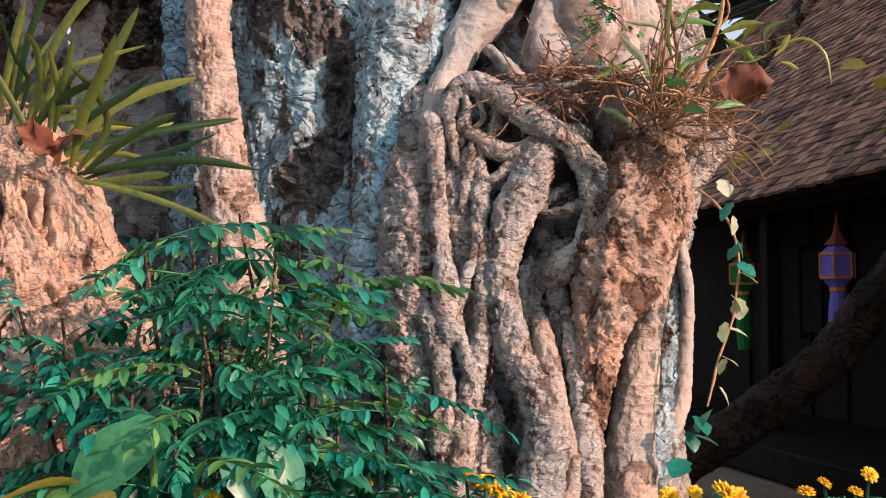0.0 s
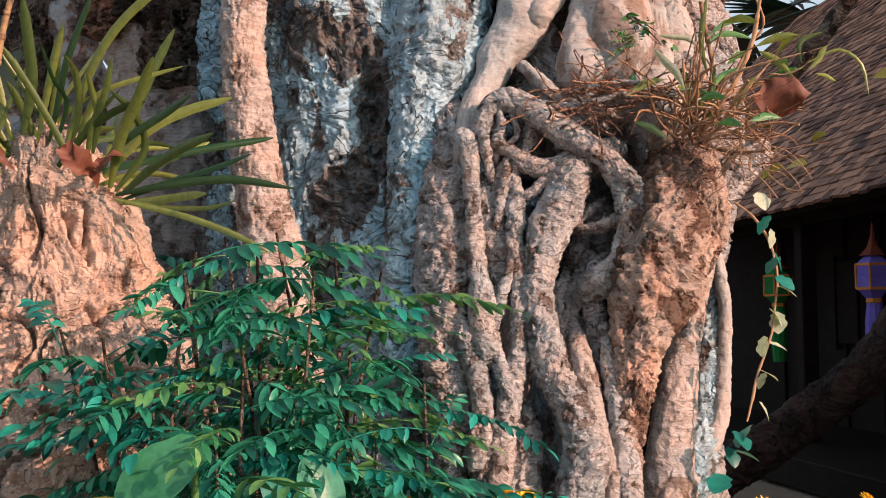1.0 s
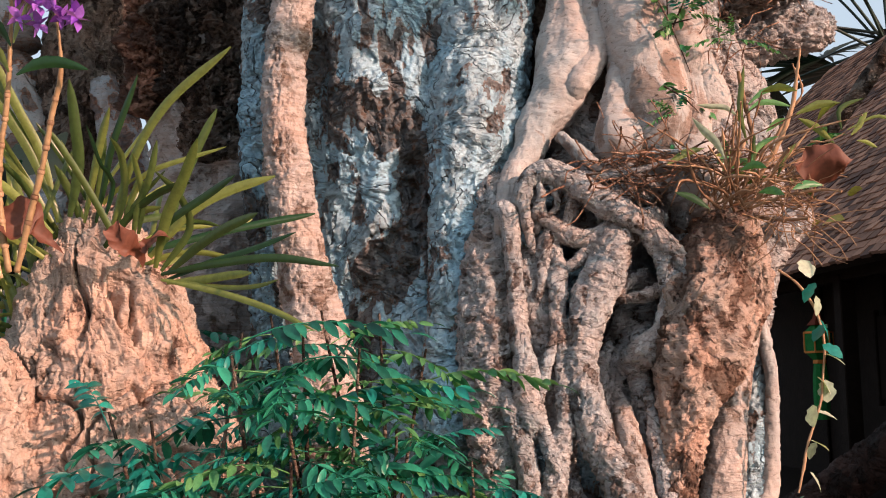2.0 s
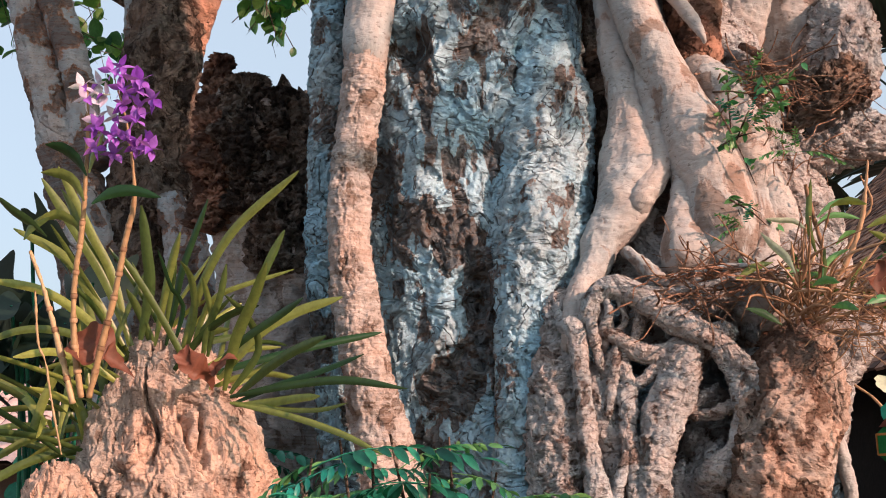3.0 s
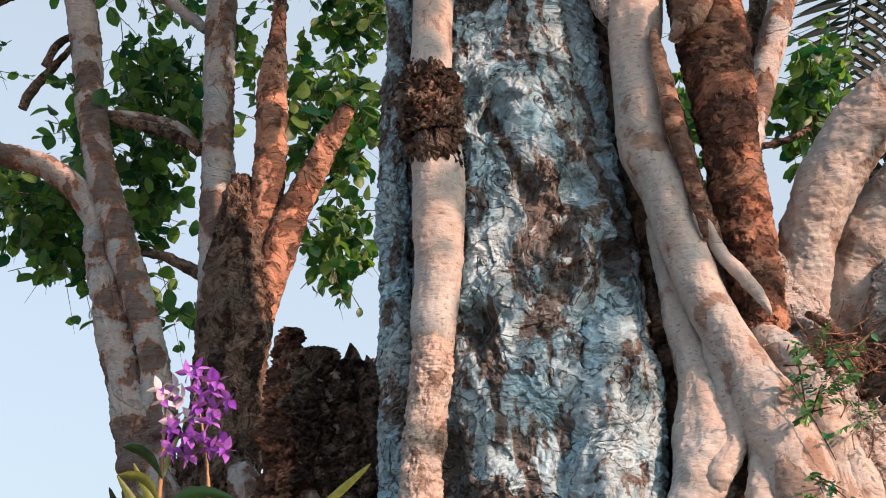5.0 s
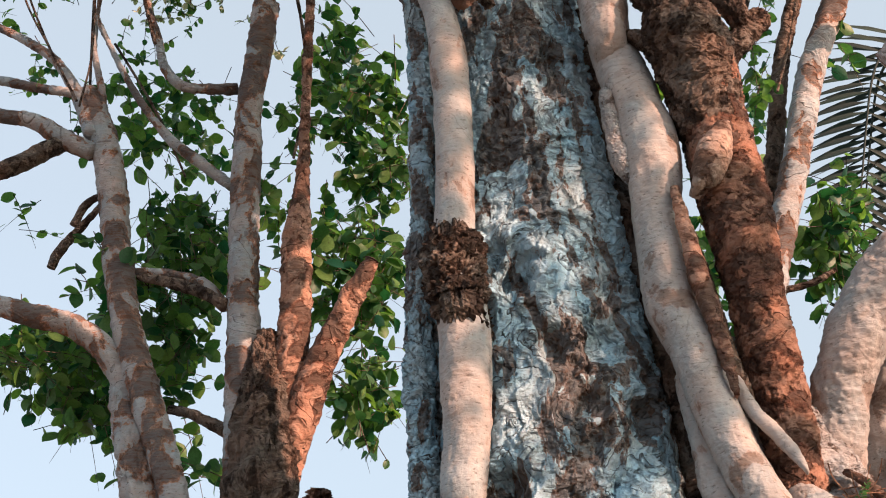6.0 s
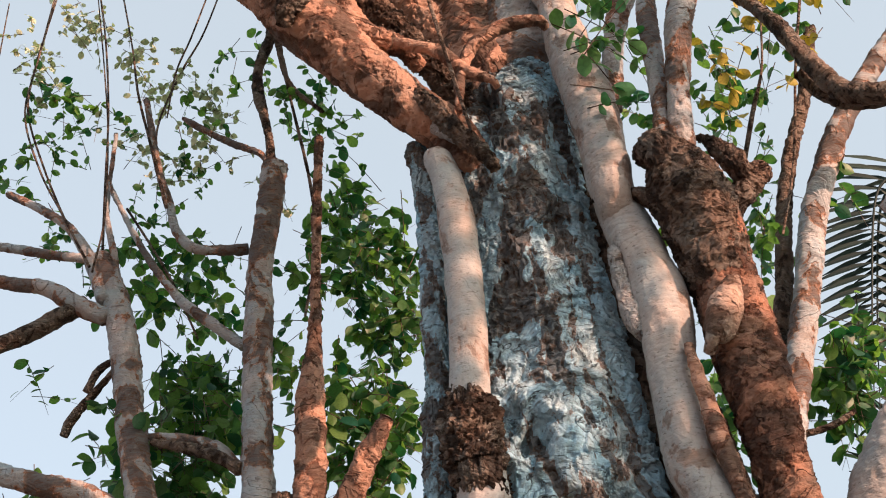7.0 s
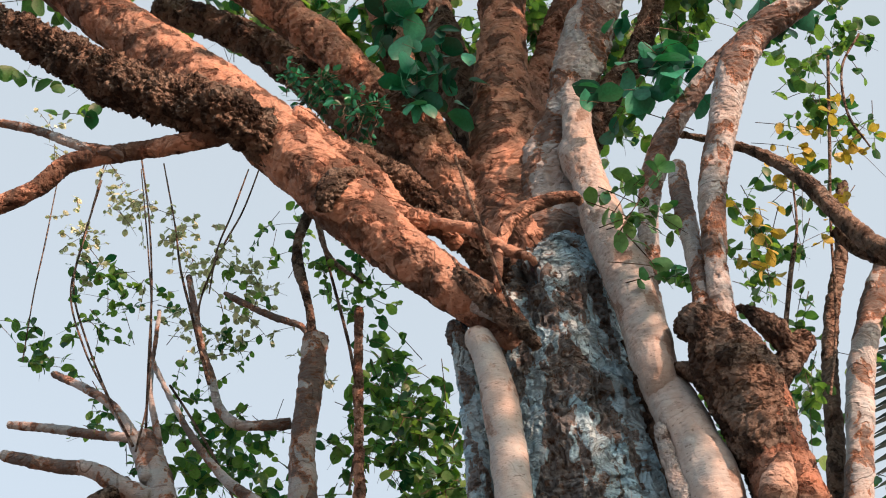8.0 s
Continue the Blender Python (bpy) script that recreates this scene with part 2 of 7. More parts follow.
def mesh_of(name, verts, faces, mat, smooth=True):
    """A mesh from arrays of corners and of four-sided faces (a triangle repeats its last corner)."""
    me = bpy.data.meshes.new(name)
    faces = np.asarray(faces, dtype=np.int64)
    if faces.ndim == 2 and faces.shape[1] == 4 and not (faces[:, 2] == faces[:, 3]).any():
        n = len(faces)
        me.vertices.add(len(verts))
        me.vertices.foreach_set("co", np.asarray(verts, dtype=np.float32).ravel())
        me.loops.add(n * 4)
        me.loops.foreach_set("vertex_index", faces.ravel().astype(np.int32))
        me.polygons.add(n)
        me.polygons.foreach_set("loop_start", np.arange(0, n * 4, 4, dtype=np.int32))
        me.update(calc_edges=True)
        me.validate()
    else:
        me.from_pydata([tuple(v) for v in verts], [], [tuple(dict.fromkeys(f)) for f in faces.tolist()])
    me.polygons.foreach_set("use_smooth", np.full(len(me.polygons), smooth))
    me.materials.append(mat)
    return me


def part(name, me, parent=None, label="", m=None):
    ob = new(name, me)
    if parent:
        ob.parent = parent
    if m:
        ob.matrix_basis = m
    if label:
        ob["label"] = label
    return ob


def thing(name, at, label, category, group="", kind=""):
    ob = new(name)
    ob.empty_display_size = 0.1
    ob.location = at
    tagged(ob, label, category, group, kind)
    return ob


def under(parent, me):
    """Shift a mesh made in world places into its thing's own frame."""
    me.transform(Matrix.Translation(-parent.location))
    return me


def spline(pts, step):
    p = np.array(pts, dtype=float)
    if len(p) < 3:
        p = np.array([p[0], (p[0] + p[-1]) / 2, p[-1]])
    q = np.vstack([2 * p[0] - p[1], p, 2 * p[-1] - p[-2]])
    out = []
    for k in range(1, len(q) - 2):
        n = max(2, int(np.linalg.norm(q[k + 1, :3] - q[k, :3]) / step))
        t = np.linspace(0, 1, n, endpoint=False)[:, None]
        a, b, c, d = q[k - 1], q[k], q[k + 1], q[k + 2]
        out.append(0.5 * (2 * b + (c - a) * t + (2 * a - 5 * b + 4 * c - d) * t ** 2 + (3 * b - a - 3 * c + d) * t ** 3))
    out.append(q[-2][None])
    out = np.vstack(out)
    out[:, 3] = np.maximum(out[:, 3], 0.0008)
    return out


def frames_along(c):
    tang = np.gradient(c, axis=0)
    tang /= np.linalg.norm(tang, axis=1)[:, None] + 1e-12
    ref = np.array((0.0, 1.0, 0.0)) if abs(tang[0][1]) < 0.8 else np.array((1.0, 0.0, 0.0))
    us = []
    u = ref - tang[0] * (ref @ tang[0])
    for t in tang:
        u = u - t * (u @ t)
        u /= np.linalg.norm(u) + 1e-12
        us.append(u)
    us = np.array(us)
    return tang, us, np.cross(tang, us)


def tube_arrays(pts, step=0.012, segs=None, lump=0.0, rough=0.0, plates=0.0, plate_size=0.045, seed=0, oval=1.0):
    s = spline(pts, step)
    c, r = s[:, :3], s[:, 3]
    tang, u, v = frames_along(c)
    n = segs or int(np.clip(2 * math.pi * r.max() / step, 7, 96))
    a = np.linspace(0, 2 * math.pi, n, endpoint=False)
    ring = np.cos(a)[None, :, None] * u[:, None, :] * oval + np.sin(a)[None, :, None] * v[:, None, :]
    base = c[:, None, :] + ring * r[:, None, None]
    flat = base.reshape(-1, 3)
    off = np.zeros(len(flat))
    rr = np.repeat(r, n)
    if lump:
        off += lump * rr * fbm(flat * 9 + seed, 3, seed) + 0.6 * lump * rr * fbm(flat * np.array((22, 22, 5)) + seed, 2, seed + 9)
    if rough:
        rough = rough * 1.1
        off += rough * 1.3 * fbm(flat * 42 + seed, 3, seed + 3)
        crease = 1 - np.abs(fbm(flat * np.array((30, 30, 48)) + seed, 3, seed + 4)) * 2.2
        off -= rough * 1.7 * np.clip((crease - 0.62) / 0.3, 0, 1)
        pit = vnoise(flat * np.array((70, 70, 95)) + seed, seed + 5)
        off -= rough * 1.6 * np.clip((pit - 0.42) / 0.2, 0, 1)
    if rough:
        # short overlapping flakes that run round the root
        lap = fbm(flat * np.array((9, 9, 20)) + seed, 3, seed + 6) * 2.2
        off += rough * 1.2 * (0.5 - (lap - np.floor(lap)))
    if plates:
        h, e = flakes(flat / plate_size * np.array((1, 1, 0.75)) + 0.5 * np.stack([fbm(flat * 25, 2, 40 + j) for j in range(3)], 1), seed)
        off += plates * (h - 0.5) - plates * 0.8 * np.clip(1 - e / 0.12, 0, 1)
    verts = flat + ring.reshape(-1, 3) * off[:, None]
    m = len(c)
    i = np.arange(m - 1)[:, None] * n
    j = np.arange(n)[None, :]
    j2 = (j + 1) % n
    faces = np.stack([i + j, i + j2, i + n + j2, i + n + j], -1).reshape(-1, 4)
    # close both ends with a shrunken ring
    caps = []
    for row, d in ((0, -1), (m - 1, 1)):
        start = len(verts)
        ctr = c[row] + d * tang[row] * r[row] * 0.25
        inner = ctr + (verts[row * n:(row + 1) * n] - c[row]) * 0.08
        verts = np.vstack([verts, inner])
        jj = np.arange(n)
        k2 = (jj + 1) % n
        f = np.stack([row * n + jj, start + jj, start + k2, row * n + k2], -1)
        caps.append(f if d > 0 else f)
    return verts, np.vstack([faces, *caps])


def join_arrays(list_of):
    vs, fs, at = [], [], 0
    for v, f in list_of:
        vs.append(v)
        fs.append(np.asarray(f) + at)
        at += len(v)
    return np.vstack(vs), np.vstack(fs)


SEED = [0]


def sunk(pts, first, last):
    """Let a root's ends dive into what it grows from."""
    p = [np.array(q) for q in pts]
    for flag, at, end, nxt in ((first, 0, p[0], p[1]), (last, len(p), p[-1], p[-2])):
        if flag:
            d = end[:3] - nxt[:3]
            d /= np.linalg.norm(d) + 1e-9
            r = end[3]
            extra = np.array([*(end[:3] + d * r * 1.3 + np.array((0, r * 1.9, 0))), r * 0.75])
            p.insert(0 if at == 0 else len(p), extra)
    return p


def limb(parent, name, mat, pts, lump=0.10, rough=0.0025, plates=0.0, label="", step=0.0065, plate_size=0.045, oval=1.0, ends=None):
    SEED[0] += 1
    if ends is None:
        ends = (1, 1) if parent.name.startswith("fig_tree") and parent.location.y < 4 else (0, 0)
    v, f = tube_arrays(sunk(pts, *ends), step, None, lump, rough, plates, plate_size, SEED[0], oval)
    return part(name, under(parent, mesh_of(name, v, f, mat)), parent, label)


def twig_set(parent, name, mat, paths, label="", kind=""):
    v, f = join_arrays([tube_arrays(p, 0.03, 6, 0.1) for p in paths])
    ob = part(name, under(parent, mesh_of(name, v, f, mat)), parent, label)
    if kind:
        ob["kind"] = kind
    return ob


def strap_arrays(pts, fold=0.35, step=0.02, blunt=0.5):
    """A strap leaf: a folded ribbon with a keel, along points whose fourth number is half its width."""
    s = spline(pts, step)
    c, r = s[:, :3], s[:, 3]
    t = np.gradient(c, axis=0)
    t /= np.linalg.norm(t, axis=1)[:, None] + 1e-9
    side = np.cross(t, np.array((0.12, 1.0, 0.35)))
    side /= np.linalg.norm(side, axis=1)[:, None] + 1e-9
    return c, r, t, side


def strap(parent, name, mat, pts, turn=0.0, fold=0.35, label="", roll_end=0.0):
    c, r, t, side = strap_arrays(pts)
    up = np.cross(side, t)
    k = np.linspace(0, 1, len(c))
    shape = np.minimum(1, 0.55 + k * 2.0) * np.sqrt(np.clip((1.005 - k) / 0.16, 0, 1))
    w = (0.95 * r * shape)[:, None]
    ang = (turn + roll_end * k)[:, None]
    sd = side * np.cos(ang) + up * np.sin(ang)
    nm = up * np.cos(ang) - side * np.sin(ang)
    cols = [c - sd * w + nm * w * fold, c - sd * w * 0.5 + nm * w * fold * 0.4, c, c + sd * w * 0.5 + nm * w * fold * 0.4, c + sd * w + nm * w * fold]
    allc = np.stack(cols, 1)
    n = 5
    m = len(c)
    i = np.arange(m - 1)[:, None] * n
    j = np.arange(n - 1)[None, :]
    faces = np.stack([i + j, i + j + 1, i + n + j + 1, i + n + j], -1).reshape(-1, 4)
    return part(name, under(parent, mesh_of(name, allc.reshape(-1, 3), faces, mat)), parent, label)


def blade(length=1.0, width=0.5, fold=0.18, droop=0.15, tip=0.2, heart=0.0, rows=7, lobes=0.0):
    """A leaf blade along +y from its stalk, face up; returns corners and faces."""
    ys = np.linspace(0, 1, rows)
    body = np.sin(math.pi * np.clip(ys * (1 - tip) / (1 - tip * 0.4), 0, 1) ** 0.75) * (1 - ys ** 6)
    if heart:
        body = np.maximum(body, heart * (1 - ys) ** 1.2 * np.sqrt(np.clip(ys * 9, 0, 1)))
    if lobes:
        body = body * (1 + lobes * np.sin(ys * 16.0))
    v = []
    for y, b in zip(ys, body):
        w = max(0.004, b * width / 2)
        z = -droop * y * y * length
        back = -heart * 0.22 * (1 - y) ** 4
        v += [(-w, (y + back) * length, z + fold * w), (-w * 0.5, (y + back * 0.5) * length, z + fold * w * 0.35), (0, y * length, z),
              (w * 0.5, (y + back * 0.5) * length, z + fold * w * 0.35), (w, (y + back) * length, z + fold * w)]
    f = []
    for k in range(rows - 1):
        for j in range(4):
            a = k * 5 + j
            f.append((a, a + 1, a + 6, a + 5))
    return np.array(v), np.array(f)


def placed(arr, m):
    v, f = arr
    r = np.array(m)
    return v @ r[:3, :3].T + r[:3, 3], f


def aim(at, direction, size, roll=0.0):
    """A pose that carries a blade's +y onto a direction."""
    d = Vector(direction).normalized()
    q = d.to_track_quat("Y", "Z")
    return Matrix.Translation(at) @ q.to_matrix().to_4x4() @ Matrix.Rotation(roll, 4, "Y") @ Matrix.Scale(size, 4)


def scatter(template, mats):
    v, f = template
    ms = np.array([np.array(m) for m in mats])
    vv = np.einsum("nij,kj->nki", ms[:, :3, :3], v) + ms[:, None, :3, 3]
    ff = f[None] + (np.arange(len(ms)) * len(v))[:, None, None]
    return vv.reshape(-1, 3), ff.reshape(-1, f.shape[1])


# ---- ground ----
def build_ground():
    g = np.concatenate([-np.geomspace(400, 3, 24), np.linspace(-2.8, 2.8, 57), np.geomspace(3, 400, 24)])
    x, y = np.meshgrid(g, g + 3.0)
    p = np.stack([x.ravel(), y.ravel(), np.zeros(x.size)], 1)
    p[:, 2] = np.where(np.hypot(p[:, 0], p[:, 1] - 3) < 12, 0.05 * fbm(p * 1.5, 3, 5), 0)
    n = len(g)
    i = np.arange(n - 1)[:, None] * n
    j = np.arange(n - 1)[None, :]
    f = np.stack([i + j, i + j + 1, i + n + j + 1, i + n + j], -1).reshape(-1, 4)
    tagged(new("ground", mesh_of("ground", p, f, SOIL)), "bare trodden brown garden soil under the old tree", "ground", kind="structure")


build_ground()


# ---- the old fig tree ----
fig = thing("fig_tree", (-0.2, 3.6, 0.0), "huge old fig tree with flaking bark and fused roots", "tree")


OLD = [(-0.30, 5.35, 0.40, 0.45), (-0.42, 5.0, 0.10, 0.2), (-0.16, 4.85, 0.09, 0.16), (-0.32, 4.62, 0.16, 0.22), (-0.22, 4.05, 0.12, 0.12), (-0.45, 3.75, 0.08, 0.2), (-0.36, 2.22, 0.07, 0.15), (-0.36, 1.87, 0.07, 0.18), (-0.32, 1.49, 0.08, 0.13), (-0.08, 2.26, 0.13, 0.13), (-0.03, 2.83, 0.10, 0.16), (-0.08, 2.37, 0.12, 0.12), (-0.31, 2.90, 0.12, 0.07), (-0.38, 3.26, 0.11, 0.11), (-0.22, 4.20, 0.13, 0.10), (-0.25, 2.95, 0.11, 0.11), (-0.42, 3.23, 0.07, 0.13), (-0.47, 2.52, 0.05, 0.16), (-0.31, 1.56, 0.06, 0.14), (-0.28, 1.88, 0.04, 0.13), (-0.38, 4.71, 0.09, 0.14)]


def column(parent, name, mat, rows, hollows, seed, label, step=0.0065, flute=0.03, plate_size=0.05, patches=()):
    """An oval trunk through rows of x, y, z, half width and half depth: fluted, with pale plates, patches (x, z, width, height) of crumbling old bark, and hollows (x, z, size, depth) on its front."""
    s = np.array(rows)
    z = np.arange(s[0, 2], s[-1, 2], step)
    smooth = np.ones(41) / 41
    at = [np.convolve(np.pad(np.interp(z, s[:, 2], s[:, k]), 20, mode="edge"), smooth, "valid") for k in (0, 1, 3, 4)]
    n1 = int(math.pi * 1.05 * max(s[:, 3].max(), s[:, 4].max()) / step)
    a = np.concatenate([np.linspace(math.pi - 0.15, 2 * math.pi + 0.15, n1, endpoint=False), np.linspace(0.15, math.pi - 0.15, n1 // 7, endpoint=False)])
    n = len(a)
    out = np.stack([np.cos(a), np.sin(a)], 1)
    px = at[0][:, None] + at[2][:, None] * out[None, :, 0]
    py = at[1][:, None] + at[3][:, None] * out[None, :, 1]
    p = np.stack([px, py, np.repeat(z[:, None], n, 1)], -1).reshape(-1, 3)
    nrm = np.tile(np.stack([out[:, 0], out[:, 1], np.zeros(n)], 1), (len(z), 1))
    off = flute * fbm(p * np.array((7, 7, 0.9)) + seed, 3, seed) + 0.02 * fbm(p * np.array((3, 3, 2.2)), 2, seed + 5)
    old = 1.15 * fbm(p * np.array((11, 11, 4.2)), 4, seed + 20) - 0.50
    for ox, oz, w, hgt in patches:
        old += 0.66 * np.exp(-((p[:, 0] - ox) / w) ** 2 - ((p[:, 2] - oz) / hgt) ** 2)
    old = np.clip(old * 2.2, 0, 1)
    warp = 0.35 * np.stack([fbm(p * np.array((20, 20, 12)), 2, 60 + j) for j in range(3)], 1)
    h, e = flakes(p / plate_size * np.array((1, 1, 0.6)) + warp, seed)
    h2, e2 = flakes(p / (plate_size * 0.40) * np.array((1, 1, 0.7)) + warp * 1.5, seed + 31)
    # pale sheets: thin steps and fine creases
    off += (1 - old) * (0.009 * (h - 0.5) + 0.0018 * fbm(p * np.array((40, 40, 25)), 3, seed + 8))
    crease = 1 - np.abs(fbm(p * np.array((24, 24, 34)), 3, seed + 9)) * 2.2
    off -= (1 - old) * 0.006 * np.clip((crease - 0.68) / 0.25, 0, 1)
    lap = fbm(p * np.array((6, 6, 4.5)) + 0.25 * warp, 3, seed + 12) * 2.3
    off += (1 - old) * 0.016 * (0.5 - (lap - np.floor(lap)))
    # old bark: crumbling, deep
    off += old * (0.030 * (h2 - 0.55) + 0.018 * fbm(p * np.array((30, 30, 22)), 3, seed + 7) - 0.008)
    front = nrm[:, 1] < 0.2
    for hx, hz, size, deep in hollows:
        d = np.hypot(p[:, 0] - hx, (p[:, 2] - hz) * 0.7) + 0.55 * size * fbm(p * 14, 3, 77)
        off -= np.where(front, deep * np.exp(-np.abs(d / size) ** 3), 0)
        off += np.where(front, 0.18 * deep * np.exp(-((d - size * 1.5) / (size * 0.5)) ** 2), 0)
    v = p + nrm * off[:, None]
    m = len(z)
    i = np.arange(m - 1)[:, None] * n
    j = np.arange(n)[None, :]
    f = np.stack([i + j, i + (j + 1) % n, i + n + (j + 1) % n, i + n + j], -1).reshape(-1, 4)
    me = mesh_of(name, v, f, mat)
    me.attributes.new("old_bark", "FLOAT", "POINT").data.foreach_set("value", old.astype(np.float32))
    return part(name, under(parent, me), parent, label)


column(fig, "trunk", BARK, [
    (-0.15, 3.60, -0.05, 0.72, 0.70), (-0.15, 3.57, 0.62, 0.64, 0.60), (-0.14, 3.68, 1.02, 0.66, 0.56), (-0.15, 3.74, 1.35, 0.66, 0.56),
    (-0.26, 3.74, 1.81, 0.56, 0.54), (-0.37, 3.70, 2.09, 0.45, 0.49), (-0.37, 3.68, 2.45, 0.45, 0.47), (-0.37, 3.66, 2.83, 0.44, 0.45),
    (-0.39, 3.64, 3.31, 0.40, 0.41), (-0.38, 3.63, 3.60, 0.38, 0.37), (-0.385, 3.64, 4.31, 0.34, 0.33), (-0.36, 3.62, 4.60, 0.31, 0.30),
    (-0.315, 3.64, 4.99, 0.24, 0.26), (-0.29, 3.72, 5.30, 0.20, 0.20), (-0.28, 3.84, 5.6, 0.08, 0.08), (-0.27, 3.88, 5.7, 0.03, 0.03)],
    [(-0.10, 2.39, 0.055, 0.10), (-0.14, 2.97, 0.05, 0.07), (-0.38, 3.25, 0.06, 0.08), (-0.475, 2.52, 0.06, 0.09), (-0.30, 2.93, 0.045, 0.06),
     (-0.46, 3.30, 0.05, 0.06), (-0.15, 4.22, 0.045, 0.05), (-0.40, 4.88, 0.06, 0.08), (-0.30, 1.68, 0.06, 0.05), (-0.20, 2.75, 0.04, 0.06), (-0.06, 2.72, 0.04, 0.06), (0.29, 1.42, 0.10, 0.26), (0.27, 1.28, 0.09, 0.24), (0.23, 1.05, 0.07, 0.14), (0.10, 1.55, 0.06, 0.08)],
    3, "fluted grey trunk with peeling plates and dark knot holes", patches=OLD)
column(fig, "shoulder", BARK_ROOT, [
    (0.42, 3.50, -0.05, 0.34, 0.36), (0.44, 3.48, 0.60, 0.27, 0.28), (0.44, 3.46, 1.00, 0.24, 0.26), (0.44, 3.44, 1.30, 0.26, 0.24), (0.46, 3.40, 1.55, 0.32, 0.30),
    (0.46, 3.40, 1.70, 0.34, 0.32), (0.44, 3.46, 1.95, 0.36, 0.28), (0.40, 3.52, 2.30, 0.30, 0.24), (0.34, 3.56, 2.75, 0.20, 0.18), (0.3, 3.56, 3.0, 0.08, 0.08)],
    [(0.30, 1.42, 0.11, 0.30), (0.28, 1.27, 0.09, 0.26), (0.25, 1.10, 0.07, 0.14)],
    11, "rough shoulder of fused roots beside the trunk", flute=0.03)
# pale smooth root with cut band, left of the trunk
limb(fig, "aerial_root", BARK_SMOOTH, [(-0.607, 3.240, 4.507, 0.0565), (-0.573, 3.236, 4.362, 0.0642), (-0.557, 3.232, 4.104, 0.0704), (-0.558, 3.228, 3.792, 0.0694), (-0.570, 3.224, 3.554, 0.0689), (-0.586, 3.220, 3.343, 0.0706)], 0.05, 0.0006, label="smooth pale grey root ending in a cut")
limb(fig, "aerial_root", BARK_SMOOTH, [(-0.581, 3.200, 3.240, 0.0816), (-0.570, 3.200, 3.093, 0.0841), (-0.569, 3.200, 2.910, 0.0845), (-0.575, 3.200, 2.735, 0.0814), (-0.590, 3.200, 2.584, 0.0733), (-0.606, 3.200, 2.475, 0.0674)], 0.06, 0.0012, label="smooth pale root skin below a cut band")
limb(fig, "aerial_root", BARK_RING, [(-0.601, 3.220, 2.561, 0.0606), (-0.614, 3.193, 2.370, 0.0628), (-0.640, 3.166, 2.136, 0.0597), (-0.652, 3.139, 1.927, 0.0616), (-0.631, 3.112, 1.726, 0.0665), (-0.604, 3.085, 1.570, 0.0644), (-0.576, 3.058, 1.429, 0.0720), (-0.538, 3.031, 1.275, 0.0787), (-0.509, 3.004, 1.081, 0.0888), (-0.488, 2.977, 0.848, 0.0986), (-0.481, 2.950, 0.592, 0.1080)], 0.10, 0.003, 0.006, label="pink-grey root with cracked rings")
limb(fig, "cut_collar", BARK_DARK, [(-0.592, 3.205, 3.372, 0.080), (-0.589, 3.200, 3.345, 0.108), (-0.583, 3.195, 3.28, 0.114), (-0.577, 3.195, 3.20, 0.110), (-0.573, 3.195, 3.12, 0.104), (-0.571, 3.200, 3.07, 0.088)], 0.16, 0.007, 0.014, label="dark ragged collar of old bark on the root", plate_size=0.035)
limb(fig, "aerial_root", BARK, [(-0.725, 3.400, 4.722, 0.0478), (-0.697, 3.392, 4.520, 0.0535), (-0.692, 3.384, 4.164, 0.0533), (-0.706, 3.376, 3.869, 0.0490), (-0.713, 3.368, 3.572, 0.0469), (-0.714, 3.360, 3.297, 0.0548)], 0.12, 0.003, 0.008)
limb(fig, "aerial_root", BARK, [(-0.722, 3.360, 3.486, 0.0494), (-0.738, 3.350, 3.193, 0.0539), (-0.749, 3.340, 2.894, 0.0524), (-0.745, 3.330, 2.590, 0.0545), (-0.741, 3.320, 2.322, 0.0618), (-0.753, 3.310, 2.070, 0.0602), (-0.748, 3.300, 1.795, 0.0668)], 0.12, 0.003, 0.010)
limb(fig, "aerial_root", BARK, [(-0.753, 3.320, 2.007, 0.0614), (-0.737, 3.296, 1.751, 0.0607), (-0.720, 3.272, 1.501, 0.0649), (-0.704, 3.248, 1.256, 0.0722), (-0.704, 3.224, 0.937, 0.0871), (-0.709, 3.200, 0.549, 0.1016)], 0.12, 0.003, 0.010)
# great front ridge
limb(fig, "buttress_ridge", BARK, [(-0.094, 3.380, 2.528, 0.1071), (-0.074, 3.346, 2.329, 0.1388), (-0.086, 3.312, 2.126, 0.1450), (-0.107, 3.278, 1.950, 0.1445), (-0.133, 3.244, 1.768, 0.1374), (-0.099, 3.210, 1.879, 0.1282), (-0.133, 3.176, 1.727, 0.1107), (-0.156, 3.142, 1.563, 0.0936), (-0.176, 3.108, 1.419, 0.0770), (-0.188, 3.074, 1.263, 0.0729), (-0.193, 3.040, 1.021, 0.0748)], 0.07, 0.003, 0.010, label="broad ridge of peeling pinkish bark")
limb(fig, "buttress_ridge", BARK_ROOT, [(-0.065, 3.100, 1.650, 0.0540), (-0.070, 3.065, 1.521, 0.0715), (-0.074, 3.030, 1.396, 0.0840), (-0.073, 2.995, 1.258, 0.0947), (-0.074, 2.960, 1.125, 0.0919), (-0.073, 2.925, 0.995, 0.0806), (-0.065, 2.890, 0.869, 0.0624), (-0.064, 2.855, 0.747, 0.0517), (-0.070, 2.820, 0.615, 0.0454)], 0.10, 0.004, 0.009)
